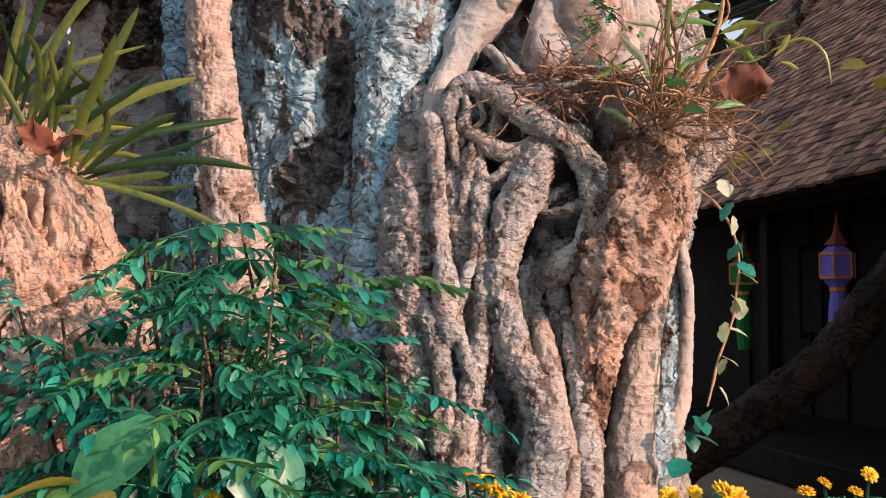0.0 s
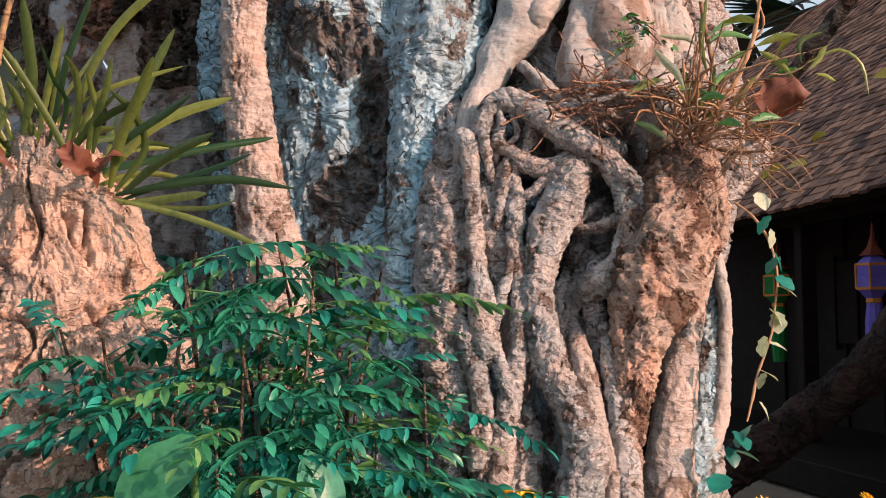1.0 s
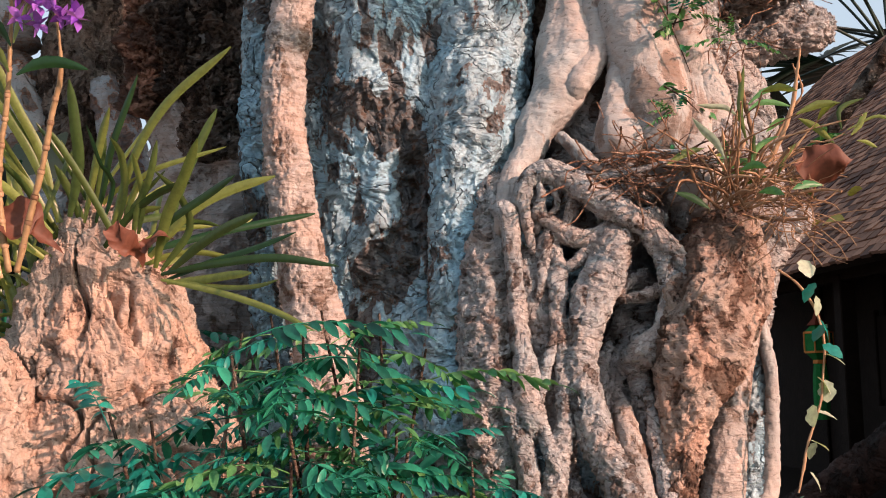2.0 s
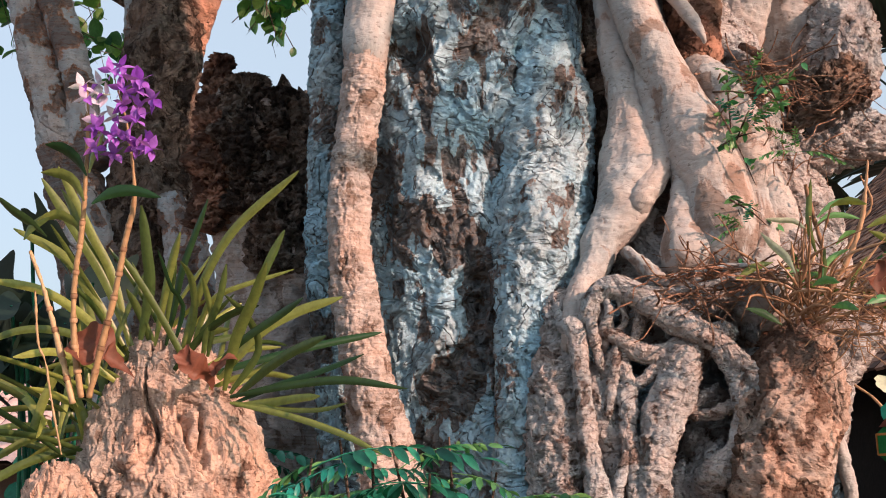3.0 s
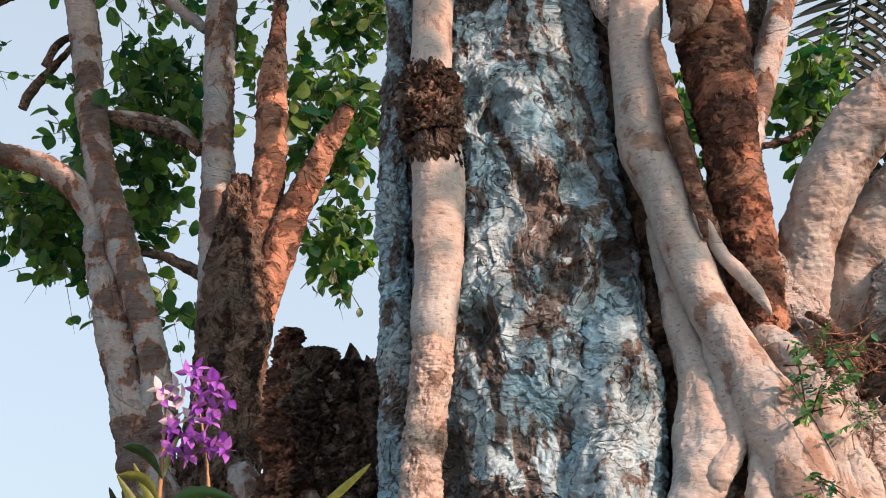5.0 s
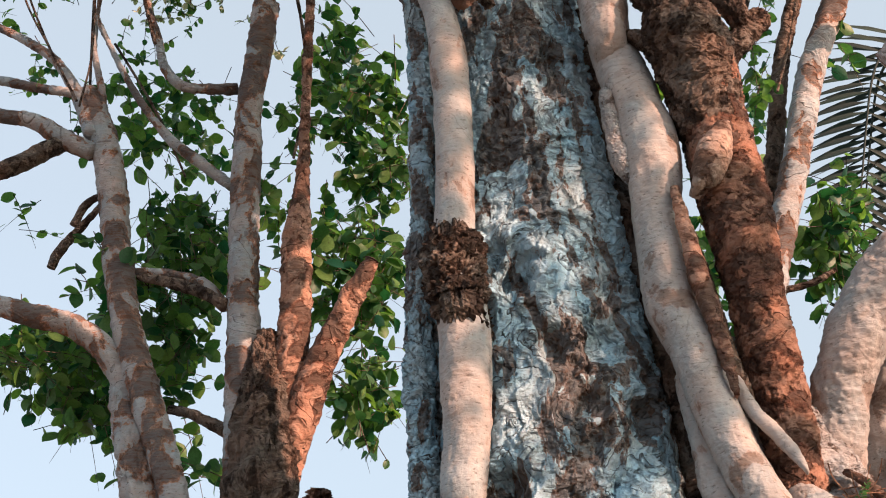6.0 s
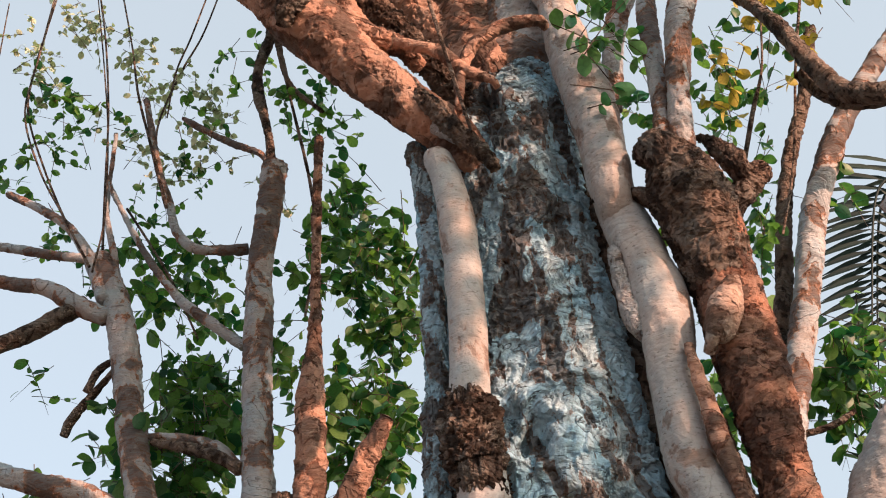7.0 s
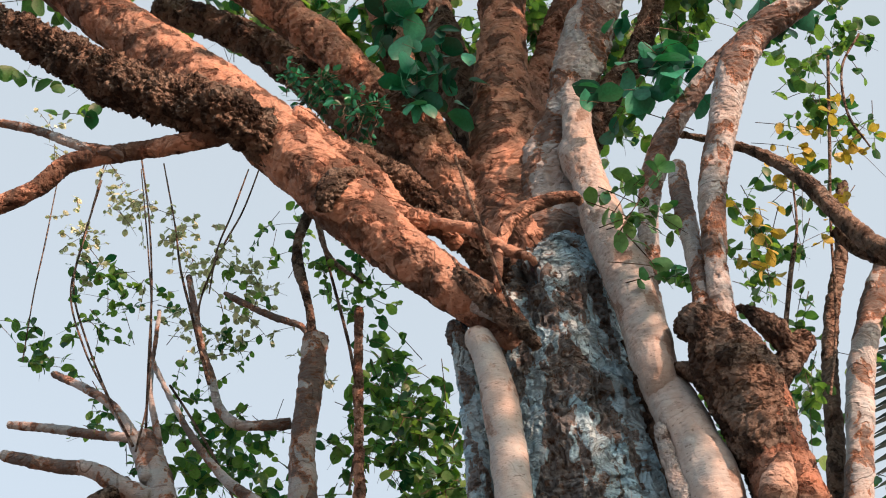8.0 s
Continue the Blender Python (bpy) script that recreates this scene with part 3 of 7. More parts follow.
# net of roots
limb(fig, "root", BARK_ROOT, [(-0.048, 3.000, 1.595, 0.0253), (-0.027, 2.973, 1.575, 0.0295), (-0.018, 2.947, 1.461, 0.0234), (-0.009, 2.920, 1.341, 0.0246), (-0.006, 2.893, 1.253, 0.0286), (0.008, 2.867, 1.153, 0.0339), (0.013, 2.840, 1.040, 0.0322)], 0.10, 0.002)
limb(fig, "root", BARK_ROOT, [(-0.034, 2.860, 1.082, 0.0282), (-0.006, 2.836, 0.985, 0.0307), (0.008, 2.812, 0.889, 0.0290), (0.001, 2.788, 0.783, 0.0355), (0.019, 2.764, 0.691, 0.0324), (0.028, 2.740, 0.615, 0.0308)], 0.12, 0.003)
limb(fig, "root", BARK_ROOT, [(0.091, 3.000, 1.490, 0.0238), (0.097, 2.971, 1.405, 0.0265), (0.093, 2.942, 1.314, 0.0204), (0.101, 2.913, 1.240, 0.0245), (0.102, 2.884, 1.139, 0.0256), (0.098, 2.856, 1.040, 0.0239), (0.078, 2.827, 0.957, 0.0292), (0.058, 2.798, 0.850, 0.0316), (0.042, 2.769, 0.758, 0.0325), (0.024, 2.740, 0.642, 0.0294)], 0.12, 0.003)
limb(fig, "root", BARK_ROOT, [(0.083, 2.900, 1.253, 0.0129), (0.063, 2.880, 1.195, 0.0156), (0.048, 2.860, 1.138, 0.0155), (0.039, 2.840, 1.096, 0.0112)], 0.12, 0.002)
limb(fig, "root", BARK_ROOT, [(0.020, 2.900, 1.139, 0.0157), (0.031, 2.867, 1.082, 0.0184), (0.045, 2.833, 1.013, 0.0195), (0.066, 2.800, 0.945, 0.0206)], 0.10, 0.002)
limb(fig, "root", BARK_ROOT, [(0.024, 3.020, 1.425, 0.0449), (0.046, 2.998, 1.318, 0.0445), (0.060, 2.975, 1.213, 0.0411), (0.074, 2.953, 1.081, 0.0436), (0.088, 2.930, 0.967, 0.0432)], 0.12, 0.002)
limb(fig, "root", BARK_ROOT, [(0.339, 3.020, 1.553, 0.0375), (0.261, 2.988, 1.508, 0.0549), (0.214, 2.956, 1.403, 0.0586), (0.165, 2.924, 1.284, 0.0506), (0.144, 2.892, 1.167, 0.0428), (0.158, 2.860, 1.068, 0.0451), (0.186, 2.828, 0.971, 0.0445), (0.222, 2.796, 0.891, 0.0494), (0.247, 2.764, 0.805, 0.0582), (0.235, 2.732, 0.723, 0.0561), (0.219, 2.700, 0.622, 0.0501)], 0.10, 0.003, 0.004, label="thick twisting pale root")
# added root: its dark bark stands for the shaded fold beside the trunk
limb(fig, "aerial_root", BARK_DARK, [(-0.044, 3.620, 4.567, 0.0705), (-0.049, 3.600, 3.979, 0.0878), (-0.018, 3.580, 3.503, 0.0931), (0.096, 3.560, 3.051, 0.0874), (0.122, 3.540, 2.725, 0.0845), (0.135, 3.520, 2.459, 0.0820), (0.135, 3.500, 2.155, 0.0793)], 0.08, 0.003)
limb(fig, "root", BARK_ROOT, [(0.006, 2.980, 1.614, 0.0252), (0.024, 2.974, 1.660, 0.0281), (0.075, 2.968, 1.689, 0.0325), (0.142, 2.962, 1.658, 0.0310), (0.215, 2.956, 1.602, 0.0353), (0.295, 2.950, 1.557, 0.0381), (0.359, 2.944, 1.502, 0.0307), (0.402, 2.938, 1.457, 0.0248), (0.433, 2.932, 1.401, 0.0232), (0.420, 2.926, 1.345, 0.0188), (0.396, 2.920, 1.298, 0.0159)], 0.12, 0.002, label="arched root looping over a hollow")
limb(fig, "root", BARK_ROOT, [(0.335, 2.960, 1.529, 0.0294), (0.378, 2.955, 1.440, 0.0322), (0.383, 2.950, 1.344, 0.0307), (0.361, 2.945, 1.256, 0.0364), (0.314, 2.940, 1.212, 0.0436)], 0.14, 0.003)
limb(fig, "root", BARK_ROOT, [(0.053, 2.980, 1.572, 0.0178), (0.098, 2.980, 1.545, 0.0222), (0.142, 2.980, 1.515, 0.0266), (0.194, 2.980, 1.512, 0.0266), (0.253, 2.980, 1.542, 0.0266)], 0.12, 0.002)
limb(fig, "root", BARK_ROOT, [(0.125, 3.000, 1.524, 0.0223), (0.076, 3.000, 1.509, 0.0238), (0.054, 3.000, 1.460, 0.0223), (0.051, 3.000, 1.400, 0.0149)], 0.12, 0.002)
limb(fig, "root", BARK_ROOT, [(0.135, 2.990, 1.645, 0.0134), (0.143, 2.990, 1.593, 0.0149), (0.120, 2.990, 1.548, 0.0134)], 0.14, 0.002)
limb(fig, "root", BARK_ROOT, [(0.046, 3.000, 1.640, 0.0164), (0.054, 3.000, 1.587, 0.0209), (0.046, 3.000, 1.542, 0.0134)], 0.14, 0.002)
limb(fig, "root", BARK_ROOT, [(0.376, 3.220, 1.334, 0.0478), (0.298, 3.155, 1.251, 0.0546), (0.260, 3.090, 1.126, 0.0564), (0.269, 3.025, 1.022, 0.0447), (0.278, 2.960, 0.936, 0.0320)], 0.14, 0.004, 0.005)
limb(fig, "root", BARK_ROOT, [(0.347, 3.240, 1.400, 0.0401), (0.300, 3.170, 1.354, 0.0314), (0.270, 3.100, 1.295, 0.0276)], 0.12, 0.004)
limb(fig, "root", BARK_RING, [(0.251, 2.900, 1.039, 0.0285), (0.265, 2.867, 0.955, 0.0324), (0.279, 2.833, 0.874, 0.0278), (0.299, 2.800, 0.802, 0.0233), (0.320, 2.767, 0.731, 0.0230), (0.307, 2.733, 0.669, 0.0240), (0.285, 2.700, 0.622, 0.0264)], 0.08, 0.002, label="smooth S-shaped root")
limb(fig, "root", BARK_ROOT, [(0.311, 2.920, 1.103, 0.0115), (0.323, 2.884, 0.997, 0.0184), (0.333, 2.848, 0.915, 0.0224), (0.346, 2.812, 0.828, 0.0303), (0.351, 2.776, 0.743, 0.0380), (0.343, 2.740, 0.629, 0.0348)], 0.12, 0.002)
limb(fig, "root", BARK_ROOT, [(0.305, 3.000, 1.244, 0.0222), (0.295, 2.980, 1.140, 0.0265), (0.307, 2.960, 1.038, 0.0219), (0.319, 2.940, 0.937, 0.0173), (0.324, 2.920, 0.824, 0.0143), (0.335, 2.900, 0.742, 0.0142)], 0.15, 0.003)
limb(fig, "root", BARK_ROOT, [(0.112, 2.920, 0.881, 0.0287), (0.115, 2.867, 0.815, 0.0422), (0.102, 2.813, 0.739, 0.0454), (0.089, 2.760, 0.625, 0.0539)], 0.14, 0.004, 0.008)
limb(fig, "root", BARK, [(0.161, 3.080, 0.990, 0.0454), (0.150, 3.027, 0.873, 0.0594), (0.154, 2.973, 0.733, 0.0655), (0.165, 2.920, 0.584, 0.0713)], 0.12, 0.004, 0.006)
limb(fig, "burl", KNOB, [(0.548, 3.020, 1.492, 0.0824), (0.501, 2.990, 1.414, 0.1111), (0.474, 2.960, 1.315, 0.1215), (0.443, 2.930, 1.197, 0.1143), (0.409, 2.900, 1.082, 0.0843), (0.389, 2.870, 0.969, 0.0536), (0.365, 2.840, 0.860, 0.0432), (0.355, 2.810, 0.753, 0.0344), (0.347, 2.780, 0.608, 0.0339)], 0.16, 0.004, 0.008, label="great knobbed burl of worn pink wood")
limb(fig, "burl", KNOB, [(0.514, 3.080, 1.523, 0.0459), (0.579, 3.064, 1.490, 0.0608), (0.621, 3.048, 1.428, 0.0453), (0.624, 3.032, 1.336, 0.0345), (0.590, 3.016, 1.260, 0.0298), (0.557, 3.000, 1.199, 0.0296)], 0.20, 0.004, 0.006, label="torn red-brown wood below the clump of orchids")
limb(fig, "burl", BARK_ROOT, [(0.760, 3.150, 1.556, 0.0438), (0.706, 3.120, 1.498, 0.0464), (0.660, 3.090, 1.432, 0.0383), (0.630, 3.060, 1.338, 0.0303)], 0.18, 0.004, 0.006)
limb(fig, "root", BARK_RING, [(0.594, 3.100, 1.264, 0.0429), (0.561, 3.064, 1.156, 0.0453), (0.531, 3.028, 1.036, 0.0462), (0.505, 2.992, 0.891, 0.0558), (0.481, 2.956, 0.749, 0.0651), (0.468, 2.920, 0.584, 0.0713)], 0.05, 0.0015, 0.002, label="straight ringed pink root column")
limb(fig, "root", BARK, [(0.662, 3.260, 1.305, 0.0322), (0.645, 3.220, 1.143, 0.0476), (0.619, 3.180, 0.986, 0.0547), (0.598, 3.140, 0.834, 0.0555), (0.555, 3.100, 0.687, 0.0607)], 0.08, 0.003, 0.004)
limb(fig, "root", BARK_SMOOTH, [(0.640, 3.200, 1.364, 0.0190), (0.666, 3.179, 1.237, 0.0204), (0.674, 3.157, 1.111, 0.0187), (0.657, 3.136, 0.957, 0.0231), (0.642, 3.114, 0.852, 0.0260), (0.603, 3.093, 0.766, 0.0288), (0.550, 3.071, 0.691, 0.0331), (0.515, 3.050, 0.590, 0.0372)], 0.08, 0.0015)
# dark root put in for the shade along the ringed column's left side
limb(fig, "root", BARK_DARK, [(0.530, 3.200, 1.080, 0.0552), (0.479, 3.133, 0.927, 0.0462), (0.452, 3.067, 0.781, 0.0451), (0.434, 3.000, 0.584, 0.0513)], 0.12, 0.003)
# smooth roots and folds above the ledge
limb(fig, "aerial_root", BARK_SMOOTH, [(0.038, 3.400, 4.305, 0.0787), (0.072, 3.375, 4.085, 0.0932), (0.125, 3.349, 3.746, 0.0990), (0.108, 3.324, 3.380, 0.0884), (0.106, 3.298, 3.066, 0.0843), (0.146, 3.273, 2.904, 0.0802), (0.172, 3.247, 2.715, 0.0713), (0.226, 3.222, 2.477, 0.0673), (0.294, 3.196, 2.287, 0.0752), (0.347, 3.171, 2.107, 0.0986), (0.382, 3.145, 1.954, 0.1008), (0.392, 3.120, 1.794, 0.0907)], 0.06, 0.001, label="smooth grey root spreading to fingers")
limb(fig, "aerial_root", BARK_SMOOTH, [(0.113, 3.360, 2.810, 0.0398), (0.124, 3.324, 2.638, 0.0441), (0.146, 3.288, 2.454, 0.0497), (0.163, 3.252, 2.263, 0.0599), (0.161, 3.216, 2.083, 0.0874), (0.130, 3.180, 1.955, 0.0776), (0.065, 3.144, 1.850, 0.0559), (0.040, 3.108, 1.776, 0.0449), (0.003, 3.072, 1.714, 0.0367), (-0.024, 3.036, 1.646, 0.0302), (-0.036, 3.000, 1.565, 0.0298)], 0.12, 0.0015, label="smooth branching root")
limb(fig, "root", BARK_SMOOTH, [(0.231, 3.240, 2.359, 0.0418), (0.240, 3.200, 2.207, 0.0423), (0.240, 3.160, 2.064, 0.0396), (0.180, 3.120, 1.963, 0.0357)], 0.10, 0.0015)
limb(fig, "root", BARK_SMOOTH, [(0.315, 3.180, 2.129, 0.0400), (0.302, 3.140, 1.974, 0.0420), (0.280, 3.100, 1.874, 0.0472), (0.278, 3.060, 1.791, 0.0626)], 0.10, 0.0015)
limb(fig, "root", BARK_SMOOTH, [(0.480, 3.200, 2.088, 0.0636), (0.487, 3.167, 1.951, 0.0543), (0.490, 3.133, 1.805, 0.0605), (0.494, 3.100, 1.666, 0.0663)], 0.10, 0.0015)
limb(fig, "root", BARK_SMOOTH, [(0.398, 3.280, 2.357, 0.0587), (0.471, 3.253, 2.203, 0.0736), (0.508, 3.227, 2.043, 0.0717), (0.543, 3.200, 1.891, 0.0699)], 0.10, 0.0015)
limb(fig, "bark_fold", BARK_RED, [(0.175, 3.220, 3.441, 0.0151), (0.187, 3.212, 3.280, 0.0277), (0.200, 3.204, 3.085, 0.0305), (0.219, 3.196, 2.939, 0.0263), (0.234, 3.188, 2.799, 0.0205), (0.240, 3.180, 2.703, 0.0118)], 0.12, 0.002, label="curled edge of torn orange bark")
limb(fig, "bark_fold", BARK_DARK, [(0.183, 3.360, 3.387, 0.0285), (0.210, 3.340, 3.135, 0.0462), (0.235, 3.320, 2.917, 0.0396), (0.275, 3.300, 2.727, 0.0264)], 0.08, 0.002)
limb(fig, "root", BARK_SMOOTH, [(0.254, 3.240, 2.751, 0.0174), (0.279, 3.220, 2.654, 0.0222), (0.326, 3.200, 2.568, 0.0235), (0.365, 3.180, 2.493, 0.0199), (0.386, 3.160, 2.433, 0.0082)], 0.08, 0.001, label="short root tongue")
limb(fig, "aerial_root", BARK_SMOOTH, [(-0.056, 3.440, 5.666, 0.0793), (-0.024, 3.417, 5.394, 0.0842), (-0.017, 3.393, 5.076, 0.0906), (0.024, 3.370, 4.770, 0.0939), (0.042, 3.347, 4.493, 0.0924), (0.043, 3.323, 4.296, 0.0875), (0.043, 3.300, 4.207, 0.0753)], 0.08, 0.0015, label="rounded root ending in a cut stub")
limb(fig, "aerial_root", BARK_ROOT, [(0.001, 3.320, 3.949, 0.0271), (0.005, 3.320, 3.770, 0.0325), (0.019, 3.320, 3.657, 0.0400), (0.044, 3.320, 3.574, 0.0197)], 0.10, 0.002)
# dark strand added to draw the crack line at the cut stub
limb(fig, "root", BARK_DARK, [(-0.036, 3.320, 4.213, 0.0108), (0.039, 3.315, 4.200, 0.0194), (0.114, 3.310, 4.196, 0.0279), (0.192, 3.305, 4.152, 0.0468), (0.245, 3.300, 4.096, 0.0527)], 0.12, 0.003)
# red-barked limb
limb(fig, "limb", BARK_CHAR, [(0.349, 3.340, 4.052, 0.1246), (0.364, 3.343, 3.720, 0.1157), (0.371, 3.346, 3.484, 0.1201), (0.378, 3.349, 3.282, 0.1095), (0.378, 3.351, 3.029, 0.0950), (0.383, 3.354, 2.773, 0.0883), (0.390, 3.357, 2.551, 0.0821), (0.385, 3.360, 2.326, 0.0796)], 0.06, 0.0028, 0.006, label="limb with ragged red-brown bark")
limb(fig, "limb", BARK_DARK, [(0.241, 3.220, 4.314, 0.0749), (0.286, 3.250, 4.228, 0.1274), (0.322, 3.280, 4.077, 0.1462), (0.341, 3.310, 3.910, 0.1332), (0.345, 3.340, 3.753, 0.1108)], 0.10, 0.004, 0.008, label="dead dark stub with split bark")
limb(fig, "sprout", BARK_FAR, [(0.266, 3.250, 4.324, 0.0430), (0.297, 3.263, 4.545, 0.0379), (0.317, 3.275, 4.803, 0.0394), (0.333, 3.287, 5.048, 0.0433), (0.357, 3.300, 5.234, 0.0421)], 0.06, 0.002)
limb(fig, "sprout", BARK_FAR, [(0.334, 3.250, 4.317, 0.0493), (0.365, 3.219, 4.545, 0.0464), (0.407, 3.188, 4.753, 0.0521), (0.465, 3.156, 4.969, 0.0582), (0.582, 3.125, 5.251, 0.0649), (0.713, 3.094, 5.552, 0.0772), (0.857, 3.062, 5.700, 0.0706), (1.092, 3.031, 5.809, 0.0633), (1.330, 3.000, 5.920, 0.0559)], 0.06, 0.002)
limb(fig, "dead_stub", BARK_DARK, [(0.484, 3.500, 4.149, 0.0328), (0.554, 3.500, 4.259, 0.0553), (0.615, 3.500, 4.330, 0.0446)], 0.12, 0.003, 0.006)
limb(fig, "dead_stub", BARK_DARK, [(0.548, 3.450, 4.322, 0.0442), (0.504, 3.450, 4.422, 0.0449), (0.446, 3.450, 4.515, 0.0228)], 0.12, 0.003, 0.006)
limb(fig, "torn_bark", KNOB, [(0.371, 3.240, 3.680, 0.0293), (0.330, 3.227, 3.586, 0.0577), (0.291, 3.213, 3.495, 0.0568), (0.257, 3.200, 3.450, 0.0244)], 0.10, 0.002, 0.0, label="hanging flap of torn orange bark")
# pale limbs to the right
limb(fig, "limb", BARK_SMOOTH, [(0.526, 3.550, 2.531, 0.0912), (0.572, 3.508, 2.707, 0.0879), (0.632, 3.467, 2.862, 0.0990), (0.728, 3.425, 3.014, 0.1027), (0.847, 3.383, 3.143, 0.0987), (1.019, 3.342, 3.284, 0.0910), (1.215, 3.300, 3.463, 0.0818)], 0.08, 0.002, 0.002, label="thick smooth limb, pale and sunlit")
limb(fig, "limb", BARK_SMOOTH, [(0.705, 3.700, 2.567, 0.1132), (0.766, 3.650, 2.725, 0.1094), (0.860, 3.600, 2.858, 0.1127), (1.021, 3.550, 3.023, 0.1030), (1.224, 3.500, 3.225, 0.0935)], 0.08, 0.002, 0.002)
limb(fig, "limb", BARK_DARK, [(0.557, 3.420, 2.191, 0.0085), (0.619, 3.380, 2.206, 0.0253), (0.697, 3.340, 2.236, 0.0367), (0.810, 3.300, 2.292, 0.0445)], 0.12, 0.006, 0.008)
limb(fig, "limb", BARK_ROOT, [(0.505, 3.450, 2.027, 0.0254), (0.612, 3.450, 2.089, 0.0509), (0.734, 3.450, 2.132, 0.0645), (0.890, 3.450, 2.190, 0.0763)], 0.14, 0.006, 0.008)
# great branch to the left
limb(fig, "branch", BARK_RED, [(-0.450, 3.420, 4.546, 0.0817), (-0.555, 3.340, 4.713, 0.0971), (-0.694, 3.260, 4.844, 0.1054), (-0.906, 3.180, 5.086, 0.1208), (-1.079, 3.100, 5.314, 0.1466), (-1.263, 3.020, 5.590, 0.1564), (-1.521, 2.940, 5.950, 0.1577), (-1.769, 2.860, 6.252, 0.1575), (-2.072, 2.780, 6.611, 0.1493), (-2.411, 2.700, 7.049, 0.1414), (-2.935, 2.620, 7.722, 0.1391)], 0.05, 0.003, 0.002, label="heavy orange-brown branch with mossy top")
limb(fig, "branch", BARK_DARK, [(-1.484, 2.800, 5.742, 0.1169), (-1.702, 2.767, 5.898, 0.1274), (-1.898, 2.733, 6.018, 0.1294), (-2.140, 2.700, 6.214, 0.1245), (-2.443, 2.667, 6.522, 0.1095), (-2.775, 2.633, 6.862, 0.0933), (-3.226, 2.600, 7.304, 0.0890)], 0.16, 0.008, 0.012, label="ragged branch with peeling dark bark")
limb(fig, "branch", BARK_RED, [(-1.511, 2.860, 5.793, 0.0580), (-1.646, 2.851, 5.765, 0.0527), (-1.870, 2.843, 5.771, 0.0450), (-2.158, 2.834, 5.810, 0.0428), (-2.389, 2.826, 5.825, 0.0458), (-2.537, 2.817, 5.692, 0.0451), (-2.783, 2.809, 5.630, 0.0476), (-2.981, 2.800, 5.625, 0.0451)], 0.08, 0.002)
limb(fig, "branch", BARK_FAR, [(-2.136, 2.800, 5.780, 0.0265), (-2.328, 2.800, 5.905, 0.0244), (-2.608, 2.800, 6.138, 0.0225), (-2.967, 2.800, 6.366, 0.0204)], 0.08, 0.002)
limb(fig, "branch", BARK_DARK, [(-0.450, 3.550, 4.939, 0.0704), (-0.579, 3.440, 5.164, 0.0717), (-0.719, 3.330, 5.347, 0.0727), (-0.890, 3.220, 5.557, 0.0792), (-1.018, 3.110, 5.620, 0.0737), (-1.145, 3.000, 5.641, 0.0522)], 0.14, 0.006, 0.008)
limb(fig, "branch", BARK_RED, [(-0.519, 3.680, 5.479, 0.0962), (-0.687, 3.567, 5.792, 0.0877), (-0.864, 3.453, 6.177, 0.0968), (-1.030, 3.340, 6.491, 0.1054), (-1.239, 3.227, 6.838, 0.1118), (-1.498, 3.113, 7.143, 0.1052), (-1.813, 3.000, 7.545, 0.0993)], 0.10, 0.004, 0.006)
limb(fig, "branch", BARK_RED, [(-0.496, 3.680, 5.432, 0.0819), (-0.586, 3.617, 5.764, 0.0849), (-0.716, 3.553, 6.093, 0.0820), (-0.811, 3.490, 6.434, 0.0849), (-0.878, 3.427, 6.843, 0.0851), (-0.935, 3.363, 7.286, 0.0822), (-1.002, 3.300, 7.715, 0.0786)], 0.10, 0.004, 0.004)
limb(fig, "branch", BARK_DARK, [(-0.581, 3.700, 5.480, 0.0966), (-0.812, 3.620, 5.894, 0.1012), (-1.130, 3.540, 6.432, 0.1227), (-1.494, 3.460, 7.001, 0.1141), (-1.824, 3.380, 7.384, 0.1016), (-2.254, 3.300, 7.716, 0.0875)], 0.10, 0.004, 0.006)
limb(fig, "branch", BARK_RED, [(-0.394, 3.660, 5.228, 0.1985), (-0.408, 3.670, 5.548, 0.2071), (-0.409, 3.680, 5.890, 0.2018), (-0.389, 3.690, 6.254, 0.1867), (-0.354, 3.700, 6.646, 0.1510), (-0.277, 3.710, 7.226, 0.1405), (-0.223, 3.720, 7.967, 0.1332)], 0.08, 0.003, 0.006)
limb(fig, "branch", BARK_FAR, [(-0.248, 3.660, 5.289, 0.1861), (-0.227, 3.633, 5.566, 0.1783), (-0.192, 3.607, 5.814, 0.1465), (-0.061, 3.580, 6.086, 0.1099), (0.068, 3.553, 6.427, 0.1347), (0.247, 3.527, 6.831, 0.1306), (0.448, 3.500, 7.268, 0.1198)], 0.08, 0.004, 0.006)
limb(fig, "branch", BARK_FAR, [(0.144, 3.500, 4.936, 0.0442), (0.200, 3.450, 5.188, 0.0479), (0.286, 3.400, 5.407, 0.0540), (0.406, 3.350, 5.563, 0.0546), (0.532, 3.300, 5.680, 0.0445), (0.688, 3.250, 5.808, 0.0369), (0.847, 3.200, 5.892, 0.0263)], 0.08, 0.002)
limb(fig, "aerial_root", BARK_SMOOTH, [(0.044, 3.360, 4.294, 0.0789), (0.051, 3.370, 4.503, 0.0862), (0.051, 3.380, 4.761, 0.0873), (0.021, 3.390, 5.050, 0.0813), (-0.013, 3.400, 5.328, 0.0770), (-0.028, 3.410, 5.661, 0.0779), (0.014, 3.420, 6.001, 0.0701)], 0.08, 0.002, label="smooth round root climbing the trunk")
limb(fig, "root", BARK_ROOT, [(-0.416, 3.220, 4.469, 0.0223), (-0.497, 3.240, 4.600, 0.0344), (-0.585, 3.260, 4.706, 0.0468)], 0.10, 0.002)
